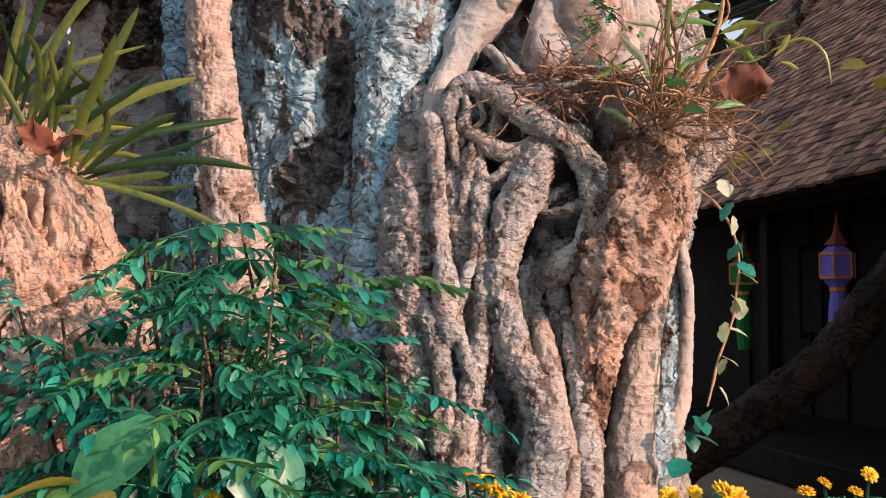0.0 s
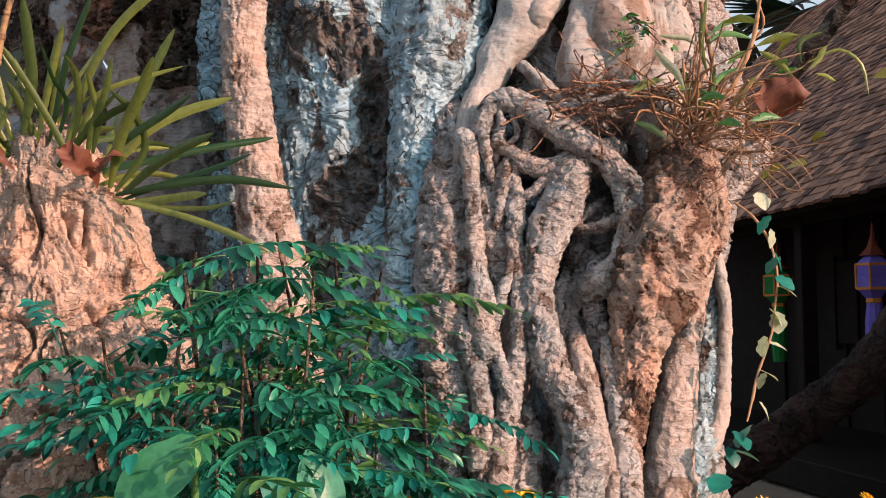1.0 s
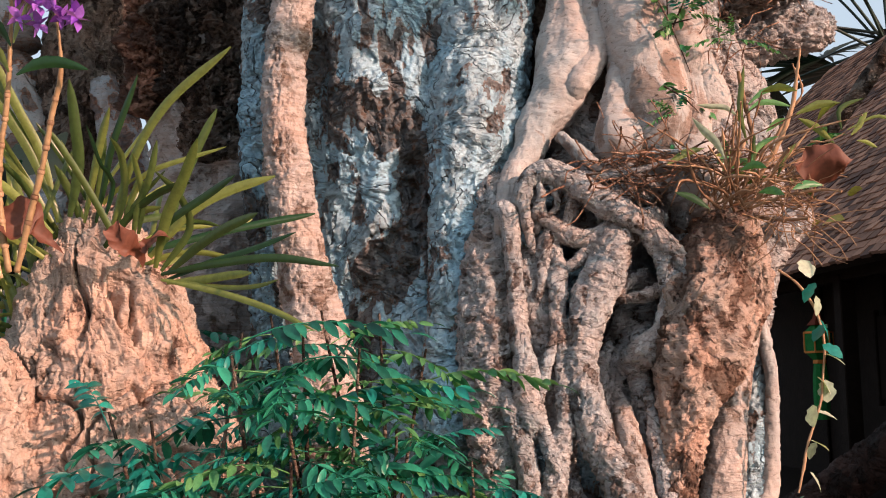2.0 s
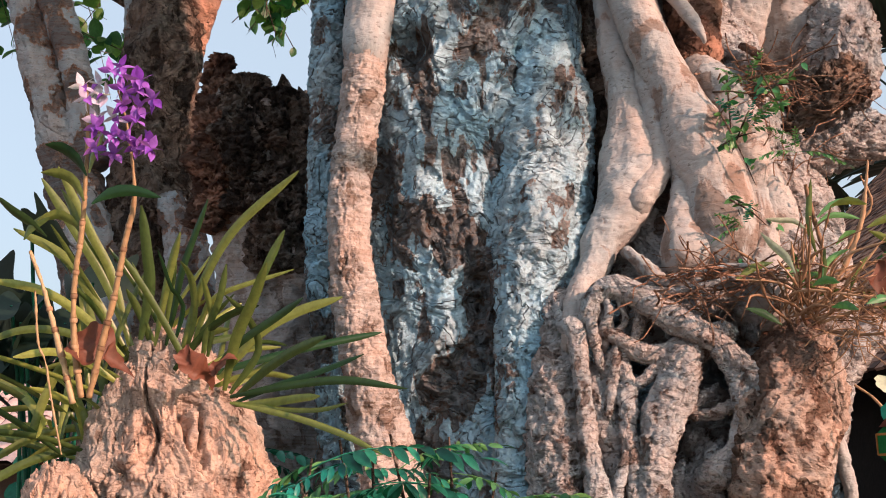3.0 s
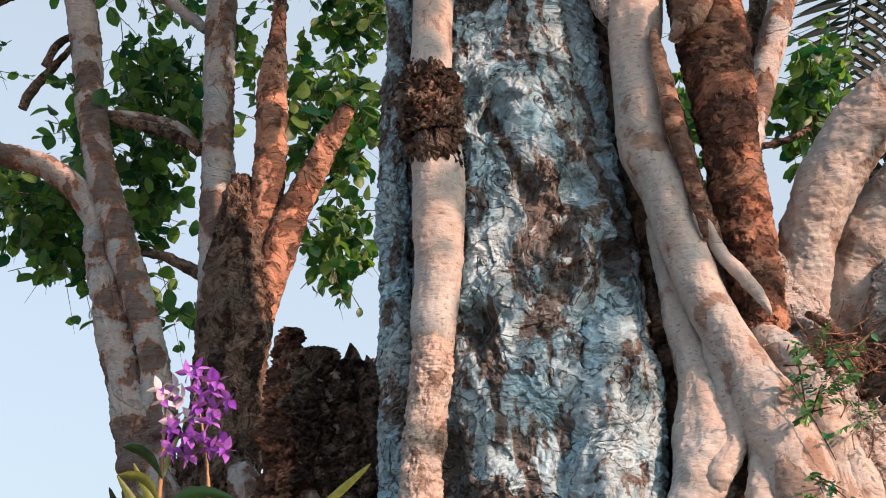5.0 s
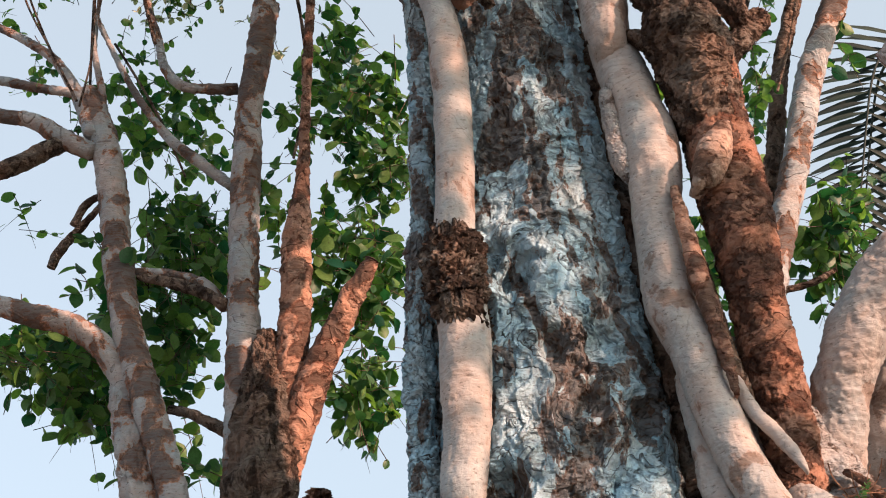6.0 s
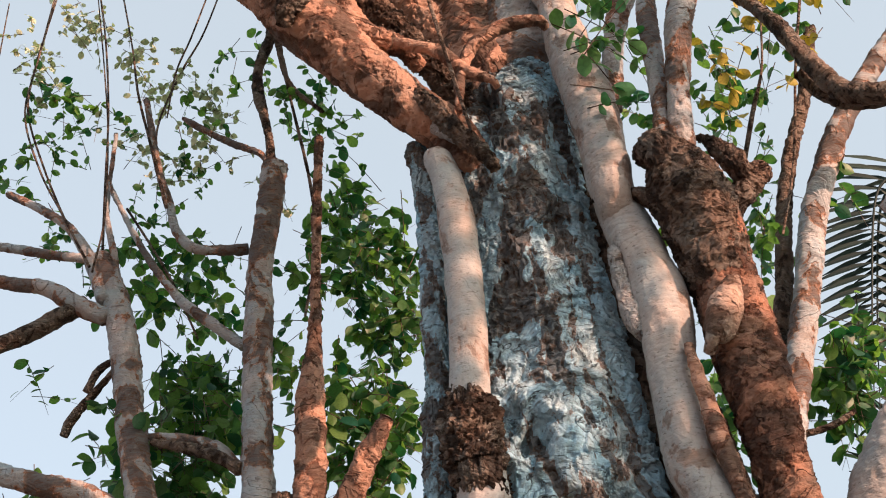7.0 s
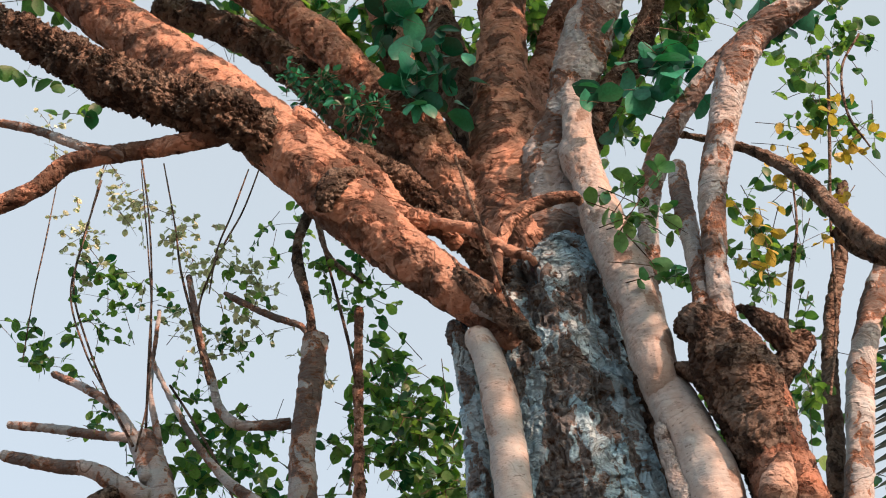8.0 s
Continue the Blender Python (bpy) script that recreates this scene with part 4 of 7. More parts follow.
limb(fig, "branch", BARK_DARK, [(-0.440, 3.900, 6.044, 0.1658), (-0.575, 3.975, 6.707, 0.1475), (-0.697, 4.050, 7.462, 0.1429), (-0.763, 4.125, 8.305, 0.1362), (-0.807, 4.200, 9.110, 0.1259)], 0.10, 0.004, 0.006)
limb(fig, "branch", BARK_RED, [(-0.238, 3.900, 6.148, 0.1367), (-0.217, 3.875, 6.698, 0.1126), (-0.116, 3.850, 6.889, 0.0817), (-0.021, 3.825, 7.148, 0.0668), (0.112, 3.800, 7.405, 0.0614)], 0.10, 0.004, 0.004)
limb(fig, "branch", BARK_DARK, [(-0.013, 3.700, 5.977, 0.1013), (0.158, 3.650, 6.217, 0.0737), (0.356, 3.600, 6.409, 0.0656), (0.512, 3.550, 6.682, 0.0610), (0.660, 3.500, 7.038, 0.0566)], 0.10, 0.004, 0.004)

# smaller roots in the net, on the ledge and in the crown
limb(fig, "root", BARK_ROOT, [(0.077, 2.980, 1.529, 0.0130), (0.070, 2.973, 1.476, 0.0144), (0.056, 2.967, 1.409, 0.0157), (0.046, 2.960, 1.357, 0.0128)], 0.12, 0.002)
limb(fig, "root", BARK_ROOT, [(0.235, 2.970, 1.526, 0.0173), (0.186, 2.973, 1.487, 0.0187), (0.146, 2.977, 1.446, 0.0158), (0.117, 2.980, 1.429, 0.0115)], 0.12, 0.002)
limb(fig, "root", BARK_ROOT, [(0.138, 2.970, 1.661, 0.0087), (0.144, 2.975, 1.621, 0.0101), (0.126, 2.980, 1.581, 0.0087)], 0.14, 0.002)
limb(fig, "root", BARK_ROOT, [(0.058, 2.960, 1.653, 0.0115), (0.061, 2.965, 1.612, 0.0130), (0.040, 2.970, 1.580, 0.0086)], 0.14, 0.002)
limb(fig, "root", BARK_ROOT, [(0.089, 2.970, 1.647, 0.0087), (0.104, 2.980, 1.603, 0.0101), (0.079, 2.990, 1.565, 0.0087)], 0.14, 0.002)
limb(fig, "root", BARK_ROOT, [(0.034, 2.960, 1.635, 0.0115), (0.016, 2.963, 1.594, 0.0144), (0.025, 2.967, 1.543, 0.0158), (0.033, 2.970, 1.491, 0.0115)], 0.14, 0.002)
limb(fig, "root", BARK_SMOOTH, [(0.135, 3.060, 1.790, 0.0165), (0.176, 3.042, 1.746, 0.0209), (0.212, 3.025, 1.708, 0.0192), (0.256, 3.008, 1.695, 0.0147), (0.299, 2.990, 1.700, 0.0088)], 0.10, 0.002, label="knobbed root lying on the ledge")
limb(fig, "root", BARK_ROOT, [(0.154, 2.980, 1.682, 0.0102), (0.230, 2.970, 1.670, 0.0116), (0.317, 2.960, 1.683, 0.0102), (0.404, 2.950, 1.702, 0.0087), (0.461, 2.940, 1.706, 0.0058)], 0.12, 0.001)
limb(fig, "root", BARK_ROOT, [(0.233, 3.000, 1.710, 0.0073), (0.320, 2.980, 1.728, 0.0088), (0.392, 2.960, 1.728, 0.0073), (0.469, 2.940, 1.726, 0.0044)], 0.12, 0.001)
limb(fig, "root", BARK_ROOT, [(0.170, 2.960, 1.644, 0.0130), (0.207, 2.970, 1.611, 0.0159), (0.214, 2.980, 1.572, 0.0130)], 0.14, 0.002)
limb(fig, "root", BARK_ROOT, [(0.285, 3.080, 1.258, 0.0267), (0.246, 3.040, 1.166, 0.0321), (0.238, 3.000, 1.077, 0.0317), (0.259, 2.960, 0.998, 0.0256)], 0.18, 0.005, 0.006, label="dark furrowed root inside the hollow")
limb(fig, "root", BARK_ROOT, [(0.332, 3.050, 1.256, 0.0206), (0.318, 3.023, 1.166, 0.0262), (0.311, 2.997, 1.077, 0.0260), (0.292, 2.970, 1.005, 0.0172)], 0.18, 0.005, 0.006)
limb(fig, "root", BARK_ROOT, [(0.230, 3.050, 1.227, 0.0132), (0.204, 3.017, 1.152, 0.0174), (0.214, 2.983, 1.063, 0.0158), (0.233, 2.950, 1.006, 0.0113)], 0.15, 0.003)
limb(fig, "root", BARK_ROOT, [(0.319, 3.020, 1.419, 0.0117), (0.273, 3.008, 1.381, 0.0160), (0.257, 2.995, 1.350, 0.0130), (0.314, 2.982, 1.353, 0.0144), (0.364, 2.970, 1.376, 0.0130)], 0.16, 0.003)
limb(fig, "burl", KNOB, [(0.348, 2.860, 0.862, 0.0152), (0.364, 2.855, 0.835, 0.0235), (0.357, 2.850, 0.808, 0.0138)], 0.25, 0.004, 0.004, label="small dark knot on a root")
limb(fig, "burl", BARK_ROOT, [(0.104, 2.860, 0.864, 0.0275), (0.096, 2.840, 0.803, 0.0411), (0.087, 2.820, 0.737, 0.0436), (0.086, 2.800, 0.683, 0.0407)], 0.22, 0.006, 0.008)
limb(fig, "burl", KNOB, [(0.502, 2.990, 1.503, 0.0147), (0.523, 2.986, 1.475, 0.0234), (0.573, 2.982, 1.449, 0.0264), (0.604, 2.978, 1.397, 0.0219), (0.608, 2.974, 1.337, 0.0161), (0.600, 2.970, 1.293, 0.0131)], 0.22, 0.004, 0.006, label="twisted rim of torn wood")
limb(fig, "root", BARK_ROOT, [(0.450, 3.360, 2.476, 0.0209), (0.517, 3.333, 2.428, 0.0277), (0.571, 3.307, 2.366, 0.0257), (0.616, 3.280, 2.305, 0.0170)], 0.2, 0.005, 0.006)
limb(fig, "root", BARK_RED, [(0.527, 3.280, 2.440, 0.0137), (0.569, 3.267, 2.396, 0.0153), (0.600, 3.253, 2.336, 0.0118), (0.603, 3.240, 2.288, 0.0084)], 0.15, 0.003)
limb(fig, "dead_stub", BARK_DARK, [(0.700, 3.420, 2.321, 0.0389), (0.761, 3.410, 2.359, 0.0462), (0.830, 3.400, 2.395, 0.0428)], 0.25, 0.008, 0.010, label="broken dark stub with torn bark")
limb(fig, "root", BARK_ROOT, [(0.858, 3.620, 2.636, 0.1153), (0.862, 3.585, 2.524, 0.1322), (0.857, 3.550, 2.417, 0.1114)], 0.2, 0.006, 0.008)
limb(fig, "branch", BARK_RED, [(-0.720, 3.240, 5.198, 0.0488), (-0.876, 3.160, 5.263, 0.0636), (-1.000, 3.080, 5.475, 0.0751), (-1.118, 3.000, 5.607, 0.0685), (-1.240, 2.920, 5.810, 0.0521)], 0.10, 0.004, 0.004, label="second strand of wood lying on the heavy branch")
limb(fig, "root", BARK_RED, [(-0.119, 3.260, 5.195, 0.0266), (-0.271, 3.250, 5.190, 0.0314), (-0.402, 3.240, 5.109, 0.0287), (-0.461, 3.230, 4.965, 0.0258), (-0.495, 3.220, 4.770, 0.0182)], 0.12, 0.002)
limb(fig, "root", BARK_RED, [(-0.728, 3.200, 5.187, 0.0218), (-0.555, 3.213, 5.093, 0.0286), (-0.460, 3.227, 4.968, 0.0281), (-0.350, 3.240, 4.886, 0.0185)], 0.12, 0.002)
# stub of dark bark standing in for the knothole's shaded opening
limb(fig, "knot", BARK_DARK, [(-1.027, 3.020, 5.422, 0.0395), (-1.088, 2.975, 5.349, 0.0682), (-1.139, 2.930, 5.249, 0.0383)], 0.2, 0.005, 0.006, label="dark stub in place of a knothole")
limb(fig, "twig", BARK_DARK, [(-0.569, 3.050, 5.418, 0.0073), (-0.510, 3.085, 4.981, 0.0092), (-0.445, 3.120, 4.515, 0.0065)], 0.05, 0.0, step=0.02, ends=(0, 0))
limb(fig, "root", BARK_DARK, [(-0.674, 3.200, 4.877, 0.0324), (-0.567, 3.187, 4.701, 0.0404), (-0.488, 3.173, 4.543, 0.0394), (-0.400, 3.160, 4.410, 0.0299)], 0.18, 0.005, 0.006)


def rootlets(parent, centre, spread, count, seed, mat=ROOTLET, length=0.16, thick=0.0016):
    """A mat of fine dry rootlets lying over a ledge."""
    rng = random.Random(seed)
    paths = []
    for _ in range(count):
        p = [c + rng.uniform(-s, s) for c, s in zip(centre, spread)]
        d = Vector((rng.gauss(0, 1), rng.gauss(-0.2, 0.5), rng.gauss(-0.05, 0.35))).normalized()
        path, r = [], thick * rng.uniform(0.5, 2.0)
        for _ in range(5):
            path.append((*p, r))
            d = (d + Vector((rng.gauss(0, 0.35), rng.gauss(0, 0.25), rng.gauss(-0.05, 0.3)))).normalized()
            p = [a + b * length / 4 for a, b in zip(p, d)]
        paths.append(path)
    v, f = join_arrays([tube_arrays(q, 0.02, 5) for q in paths])
    ob = part("rootlet_mat", under(parent, mesh_of("rootlet_mat", v, f, mat)), parent, "mat of fine dry brown rootlets")
    ob["kind"] = "stuff"


rootlets(fig, (0.33, 3.00, 1.705), (0.14, 0.05, 0.014), 30, 4)
rootlets(fig, (0.26, 2.96, 1.66), (0.08, 0.03, 0.05), 16, 5)
rootlets(fig, (0.50, 2.97, 1.69), (0.08, 0.05, 0.02), 14, 6, thick=0.0012)
rootlets(fig, (0.66, 2.86, 1.62), (0.06, 0.05, 0.06), 60, 7, LEAF_DRY, 0.10, 0.0009)
rootlets(fig, (0.55, 3.26, 2.33), (0.10, 0.06, 0.05), 60, 9, thick=0.0016)
rootlets(fig, (0.42, 2.96, 1.70), (0.16, 0.05, 0.03), 50, 10, length=0.2, thick=0.0016)
rootlets(fig, (0.66, 3.16, 2.16), (0.12, 0.06, 0.10), 24, 8, thick=0.0012)


# ---- leaves by the thousand ----
HEART = blade(1, 0.82, 0.16, 0.25, 0.45, 0.85, 7)
OVAL = blade(1, 0.55, 0.2, 0.2, 0.25, 0.2, 6)


def clump(parent, spots, count, size, mat, seed, name="crown", template=HEART, hang=0.6, label=""):
    """Leaves in loose sprays within ellipsoids (x, y, z, rx, ry, rz), hanging from short twigs."""
    rng = random.Random(seed)
    mats, twigs = [], []
    vol = [s[3] * s[4] * s[5] for s in spots]
    for s, w in zip(spots, vol):
        n = max(3, int(count * w / sum(vol) / 6))
        for _ in range(n):
            while True:
                u = [rng.uniform(-1, 1) for _ in range(3)]
                if sum(k * k for k in u) < 1:
                    break
            c = Vector([s[k] + s[3 + k] * u[k] for k in range(3)])
            d = Vector((rng.gauss(0, 1), rng.gauss(0, 1), rng.gauss(-0.3, 0.7))).normalized()
            ln = size * rng.uniform(2.0, 5.0)
            twigs.append([(*(c - d * ln * 0.6), 0.003), (*c, 0.0025), (*(c + d * ln * 0.6 + Vector((0, 0, -ln * 0.15))), 0.001)])
            for k in range(rng.randint(4, 8)):
                q = c + d * ln * rng.uniform(-0.6, 0.6)
                e = Vector((rng.gauss(0, 1), rng.gauss(0, 1), rng.gauss(-hang, 0.6)))
                mats.append(aim(q, e, size * rng.uniform(0.55, 1.15), rng.uniform(-1.2, 1.2)))
    v, f = scatter(template, mats)
    ob = part(name, under(parent, mesh_of(name, v, f, mat)), parent, label)
    ob["kind"] = "stuff"
    v, f = join_arrays([tube_arrays(p, 0.2, 4) for p in twigs])
    tw = part("spray", under(parent, mesh_of("spray", v, f, BARK_DARK)), parent)
    tw["kind"] = "stuff"


clump(fig, [(0.47, 3.30, 6.06, 0.08, 0.15, 0.08), (0.27, 3.30, 5.79, 0.04, 0.12, 0.05), (-0.72, 3.30, 6.26, 0.06, 0.15, 0.09), (-0.84, 3.30, 6.82, 0.06, 0.15, 0.09), (1.04, 3.30, 6.13, 0.08, 0.20, 0.05), (-0.61, 3.30, 6.45, 0.04, 0.10, 0.06)], 150, 0.14, LEAF_SHRUB, 51, hang=0.8)
clump(fig, [(-1.20, 3.00, 6.14, 0.11, 0.15, 0.07), (-0.97, 3.00, 5.83, 0.08, 0.15, 0.07), (-1.38, 3.00, 6.31, 0.06, 0.10, 0.04)], 320, 0.05, LEAF_SHRUB, 52, template=OVAL, hang=-0.2)
clump(fig, [(0.14, 3.10, 4.86, 0.05, 0.10, 0.06), (0.12, 3.10, 4.55, 0.03, 0.10, 0.03), (0.12, 3.10, 5.01, 0.02, 0.08, 0.04)], 60, 0.07, LEAF_SHRUB_LIGHT, 53)
clump(fig, [(-1.45, 4.20, 8.06, 0.23, 0.40, 0.16), (-0.80, 4.20, 8.15, 0.19, 0.40, 0.15), (0.11, 4.20, 7.85, 0.11, 0.40, 0.09), (0.72, 4.20, 7.56, 0.21, 0.40, 0.11), (-2.14, 4.20, 8.94, 0.17, 0.40, 0.13), (-1.32, 4.20, 7.16, 0.11, 0.30, 0.09), (0.29, 4.20, 7.22, 0.05, 0.20, 0.07)], 700, 0.12, LEAF_TREE, 54)
clump(fig, [(0.43, 3.05, 2.10, 0.04, 0.05, 0.03), (0.45, 3.05, 1.90, 0.04, 0.05, 0.03), (0.43, 3.05, 2.21, 0.03, 0.05, 0.03), (0.56, 3.05, 2.23, 0.03, 0.05, 0.04)], 90, 0.035, LEAF_SHRUB_LIGHT, 55, template=OVAL, hang=0.2)
clump(fig, [(-1.13, 4.70, 7.77, 0.14, 0.30, 0.16), (-0.76, 4.70, 8.26, 0.16, 0.30, 0.18), (-0.11, 4.70, 8.38, 0.12, 0.30, 0.12), (0.36, 4.70, 8.03, 0.10, 0.30, 0.12), (-1.79, 4.70, 9.16, 0.25, 0.30, 0.16), (-1.14, 4.70, 9.01, 0.20, 0.30, 0.13), (-0.62, 4.70, 7.33, 0.07, 0.20, 0.11), (0.28, 4.70, 7.20, 0.07, 0.20, 0.09)], 1500, 0.12, LEAF_TREE, 56)
# unseen leaves, added on the sun side to dapple the trunk with shade
clump(fig, [(3.35, 0.75, 3.9, 0.26, 0.26, 0.35), (3.45, 0.7, 4.6, 0.28, 0.28, 0.45), (3.5, 0.75, 5.3, 0.35, 0.35, 0.5), (3.7, 0.5, 6.0, 0.5, 0.5, 0.5), (3.0, 1.2, 6.2, 0.6, 0.6, 0.5)], 560, 0.11, LEAF_TREE, 91)
clump(fig, [(-1.5, 3.0, 8.2, 2.2, 2.2, 0.9), (0.5, 3.8, 8.6, 2.2, 2.2, 0.9), (-0.5, 1.0, 8.2, 2.0, 1.6, 0.8)], 2200, 0.13, LEAF_TREE, 92)
# unseen limb, added only to carry the shading leaves
limb(fig, "limb", BARK_FAR, [(0.95, 3.15, 3.75, 0.07), (1.9, 2.6, 4.6, 0.06), (2.7, 1.7, 5.2, 0.045), (3.3, 0.9, 5.5, 0.03), (3.6, 0.5, 5.9, 0.015)], ends=(0, 0))

# unseen limb and leaves, added to keep the sun off the crown
limb(fig, "limb", BARK_FAR, [(1.33, 3.0, 5.92, 0.056), (1.9, 2.5, 6.7, 0.05), (2.5, 1.9, 7.5, 0.04), (3.0, 1.5, 8.3, 0.02)], ends=(0, 0), step=0.02)
clump(fig, [(2.6, 1.9, 7.9, 0.9, 0.8, 0.5), (3.2, 1.4, 8.3, 1.0, 0.8, 0.6), (2.2, 1.4, 8.6, 0.9, 0.8, 0.5)], 1500, 0.13, LEAF_TREE, 93)

# unseen leaf clump, added to cast shade on the smooth root
clump(fig, [(3.55, 1.05, 4.35, 0.22, 0.22, 0.35), (3.7, 1.0, 4.95, 0.24, 0.24, 0.35)], 230, 0.11, LEAF_TREE, 94)

# ---- trees behind ----
back_tree = thing("fig_tree", (-2.0, 5.1, 0.0), "many-stemmed tree with orange-grey bark, lopped at the top", "tree")
limb(back_tree, "trunk", BARK_FAR, [(-1.90, 4.68, -0.05, 0.36), (-1.912, 4.700, 0.661, 0.2859), (-1.972, 4.750, 1.280, 0.2330), (-2.041, 4.800, 1.785, 0.1953), (-2.117, 4.850, 2.111, 0.1641), (-2.248, 4.900, 2.543, 0.1261), (-2.385, 4.950, 2.925, 0.1035), (-2.522, 5.000, 3.333, 0.0932), (-2.648, 5.050, 3.704, 0.0729), (-2.738, 5.100, 3.962, 0.0448)], 0.10, 0.004, 0.008, step=0.02)
limb(back_tree, "trunk", BARK_FAR, [(-2.188, 4.900, 2.674, 0.0926), (-2.276, 4.938, 3.112, 0.0740), (-2.400, 4.975, 3.463, 0.0791), (-2.530, 5.013, 3.803, 0.0844), (-2.686, 5.050, 4.231, 0.0812), (-2.796, 5.088, 4.681, 0.0839), (-2.894, 5.125, 5.195, 0.0869), (-3.017, 5.163, 5.627, 0.0862), (-3.175, 5.200, 6.006, 0.0851)], 0.08, 0.003, 0.005, step=0.02)
limb(back_tree, "branch", BARK_FAR, [(-2.609, 5.100, 3.785, 0.0649), (-2.727, 5.040, 3.998, 0.0682), (-2.836, 4.980, 4.146, 0.0683), (-2.970, 4.920, 4.231, 0.0653), (-3.198, 4.860, 4.300, 0.0623), (-3.530, 4.800, 4.436, 0.0567)], 0.08, 0.003, step=0.02)
limb(back_tree, "trunk", BARK_DARK, [(-1.85, 4.900, 0.30, 0.40), (-1.86, 4.91, 0.841, 0.34), (-1.90, 4.922, 1.390, 0.29), (-1.94, 4.944, 1.745, 0.24), (-1.976, 4.967, 2.119, 0.1927), (-1.945, 4.989, 2.514, 0.1851), (-1.910, 5.011, 2.903, 0.1766), (-1.894, 5.033, 3.256, 0.1810), (-1.894, 5.056, 3.598, 0.1597), (-1.898, 5.078, 3.860, 0.1017), (-1.906, 5.100, 4.099, 0.0532)], 0.12, 0.006, 0.010, step=0.02)
limb(back_tree, "trunk", BARK_FAR, [(-2.024, 5.100, 3.163, 0.0969), (-2.040, 5.114, 3.766, 0.0906), (-2.055, 5.129, 4.233, 0.0883), (-2.070, 5.143, 4.739, 0.0889), (-2.077, 5.157, 5.208, 0.0857), (-2.075, 5.171, 5.670, 0.0820), (-2.033, 5.186, 6.066, 0.0809), (-1.996, 5.200, 6.486, 0.0870)], 0.07, 0.003, 0.005, step=0.02)
limb(back_tree, "trunk", BARK_RED, [(-1.893, 5.100, 3.148, 0.1102), (-1.813, 5.100, 3.546, 0.0939), (-1.763, 5.100, 3.880, 0.0878), (-1.754, 5.100, 4.241, 0.0874), (-1.745, 5.100, 4.659, 0.0779), (-1.718, 5.100, 4.989, 0.0479), (-1.703, 5.100, 5.419, 0.0330), (-1.688, 5.100, 6.011, 0.0310), (-1.664, 5.100, 6.558, 0.0286)], 0.10, 0.004, 0.008, step=0.02)
limb(back_tree, "trunk", BARK_RED, [(-1.836, 5.100, 3.198, 0.0829), (-1.718, 5.080, 3.586, 0.0938), (-1.608, 5.060, 3.841, 0.0809), (-1.496, 5.040, 4.056, 0.0702), (-1.390, 5.020, 4.245, 0.0591), (-1.296, 5.000, 4.388, 0.0417)], 0.08, 0.003, 0.006, step=0.02)
limb(back_tree, "branch", BARK_FAR, [(-2.171, 5.200, 5.849, 0.0383), (-2.341, 5.167, 5.859, 0.0348), (-2.506, 5.133, 5.894, 0.0349), (-2.612, 5.100, 6.032, 0.0316), (-2.658, 5.067, 6.242, 0.0284), (-2.732, 5.033, 6.511, 0.0253), (-2.855, 5.000, 7.155, 0.0226)], 0.08, 0.002, step=0.02)
limb(back_tree, "branch", BARK_FAR, [(-2.182, 5.200, 4.339, 0.0373), (-2.276, 5.175, 4.464, 0.0345), (-2.403, 5.150, 4.536, 0.0315), (-2.562, 5.125, 4.577, 0.0285), (-2.721, 5.100, 4.604, 0.0222)], 0.08, 0.002, step=0.02)
limb(back_tree, "branch", BARK_FAR, [(-2.180, 5.200, 5.136, 0.0297), (-2.318, 5.180, 5.268, 0.0334), (-2.458, 5.160, 5.403, 0.0371), (-2.604, 5.140, 5.563, 0.0307), (-2.847, 5.120, 5.964, 0.0211), (-3.124, 5.100, 6.563, 0.0184)], 0.08, 0.002, step=0.02)
limb(back_tree, "branch", BARK_FAR, [(-3.031, 5.100, 5.472, 0.0613), (-3.219, 5.050, 5.578, 0.0616), (-3.393, 5.000, 5.704, 0.0517), (-3.596, 4.950, 5.751, 0.0449), (-3.967, 4.900, 5.898, 0.0384)], 0.08, 0.002, step=0.02)
limb(back_tree, "branch", BARK_DARK, [(-3.174, 5.100, 5.604, 0.0517), (-3.270, 5.025, 5.500, 0.0578), (-3.394, 4.950, 5.368, 0.0568), (-3.551, 4.875, 5.260, 0.0527), (-3.777, 4.800, 5.176, 0.0489)], 0.08, 0.002, step=0.02)
limb(back_tree, "branch", BARK_FAR, [(-3.063, 5.100, 5.604, 0.0447), (-3.195, 5.125, 5.951, 0.0425), (-3.393, 5.150, 6.284, 0.0329), (-3.636, 5.175, 6.523, 0.0299), (-3.929, 5.200, 6.756, 0.0268)], 0.08, 0.002, step=0.02)
limb(back_tree, "branch", BARK_FAR, [(-3.214, 5.100, 5.958, 0.0318), (-3.494, 5.100, 6.061, 0.0322), (-3.744, 5.100, 6.172, 0.0327), (-4.123, 5.100, 6.307, 0.0295)], 0.08, 0.002, step=0.02)
limb(back_tree, "branch", BARK_FAR, [(-3.025, 5.200, 5.665, 0.0384), (-3.061, 5.167, 5.999, 0.0250), (-3.127, 5.133, 6.353, 0.0182), (-3.109, 5.100, 7.005, 0.0152)], 0.08, 0.002, step=0.02)
limb(back_tree, "branch", BARK_DARK, [(-3.102, 5.100, 4.967, 0.0263), (-3.029, 5.100, 5.109, 0.0232), (-2.907, 5.100, 5.127, 0.0166), (-3.156, 5.100, 4.824, 0.0326), (-3.211, 5.100, 4.702, 0.0258)], 0.08, 0.002, step=0.02)
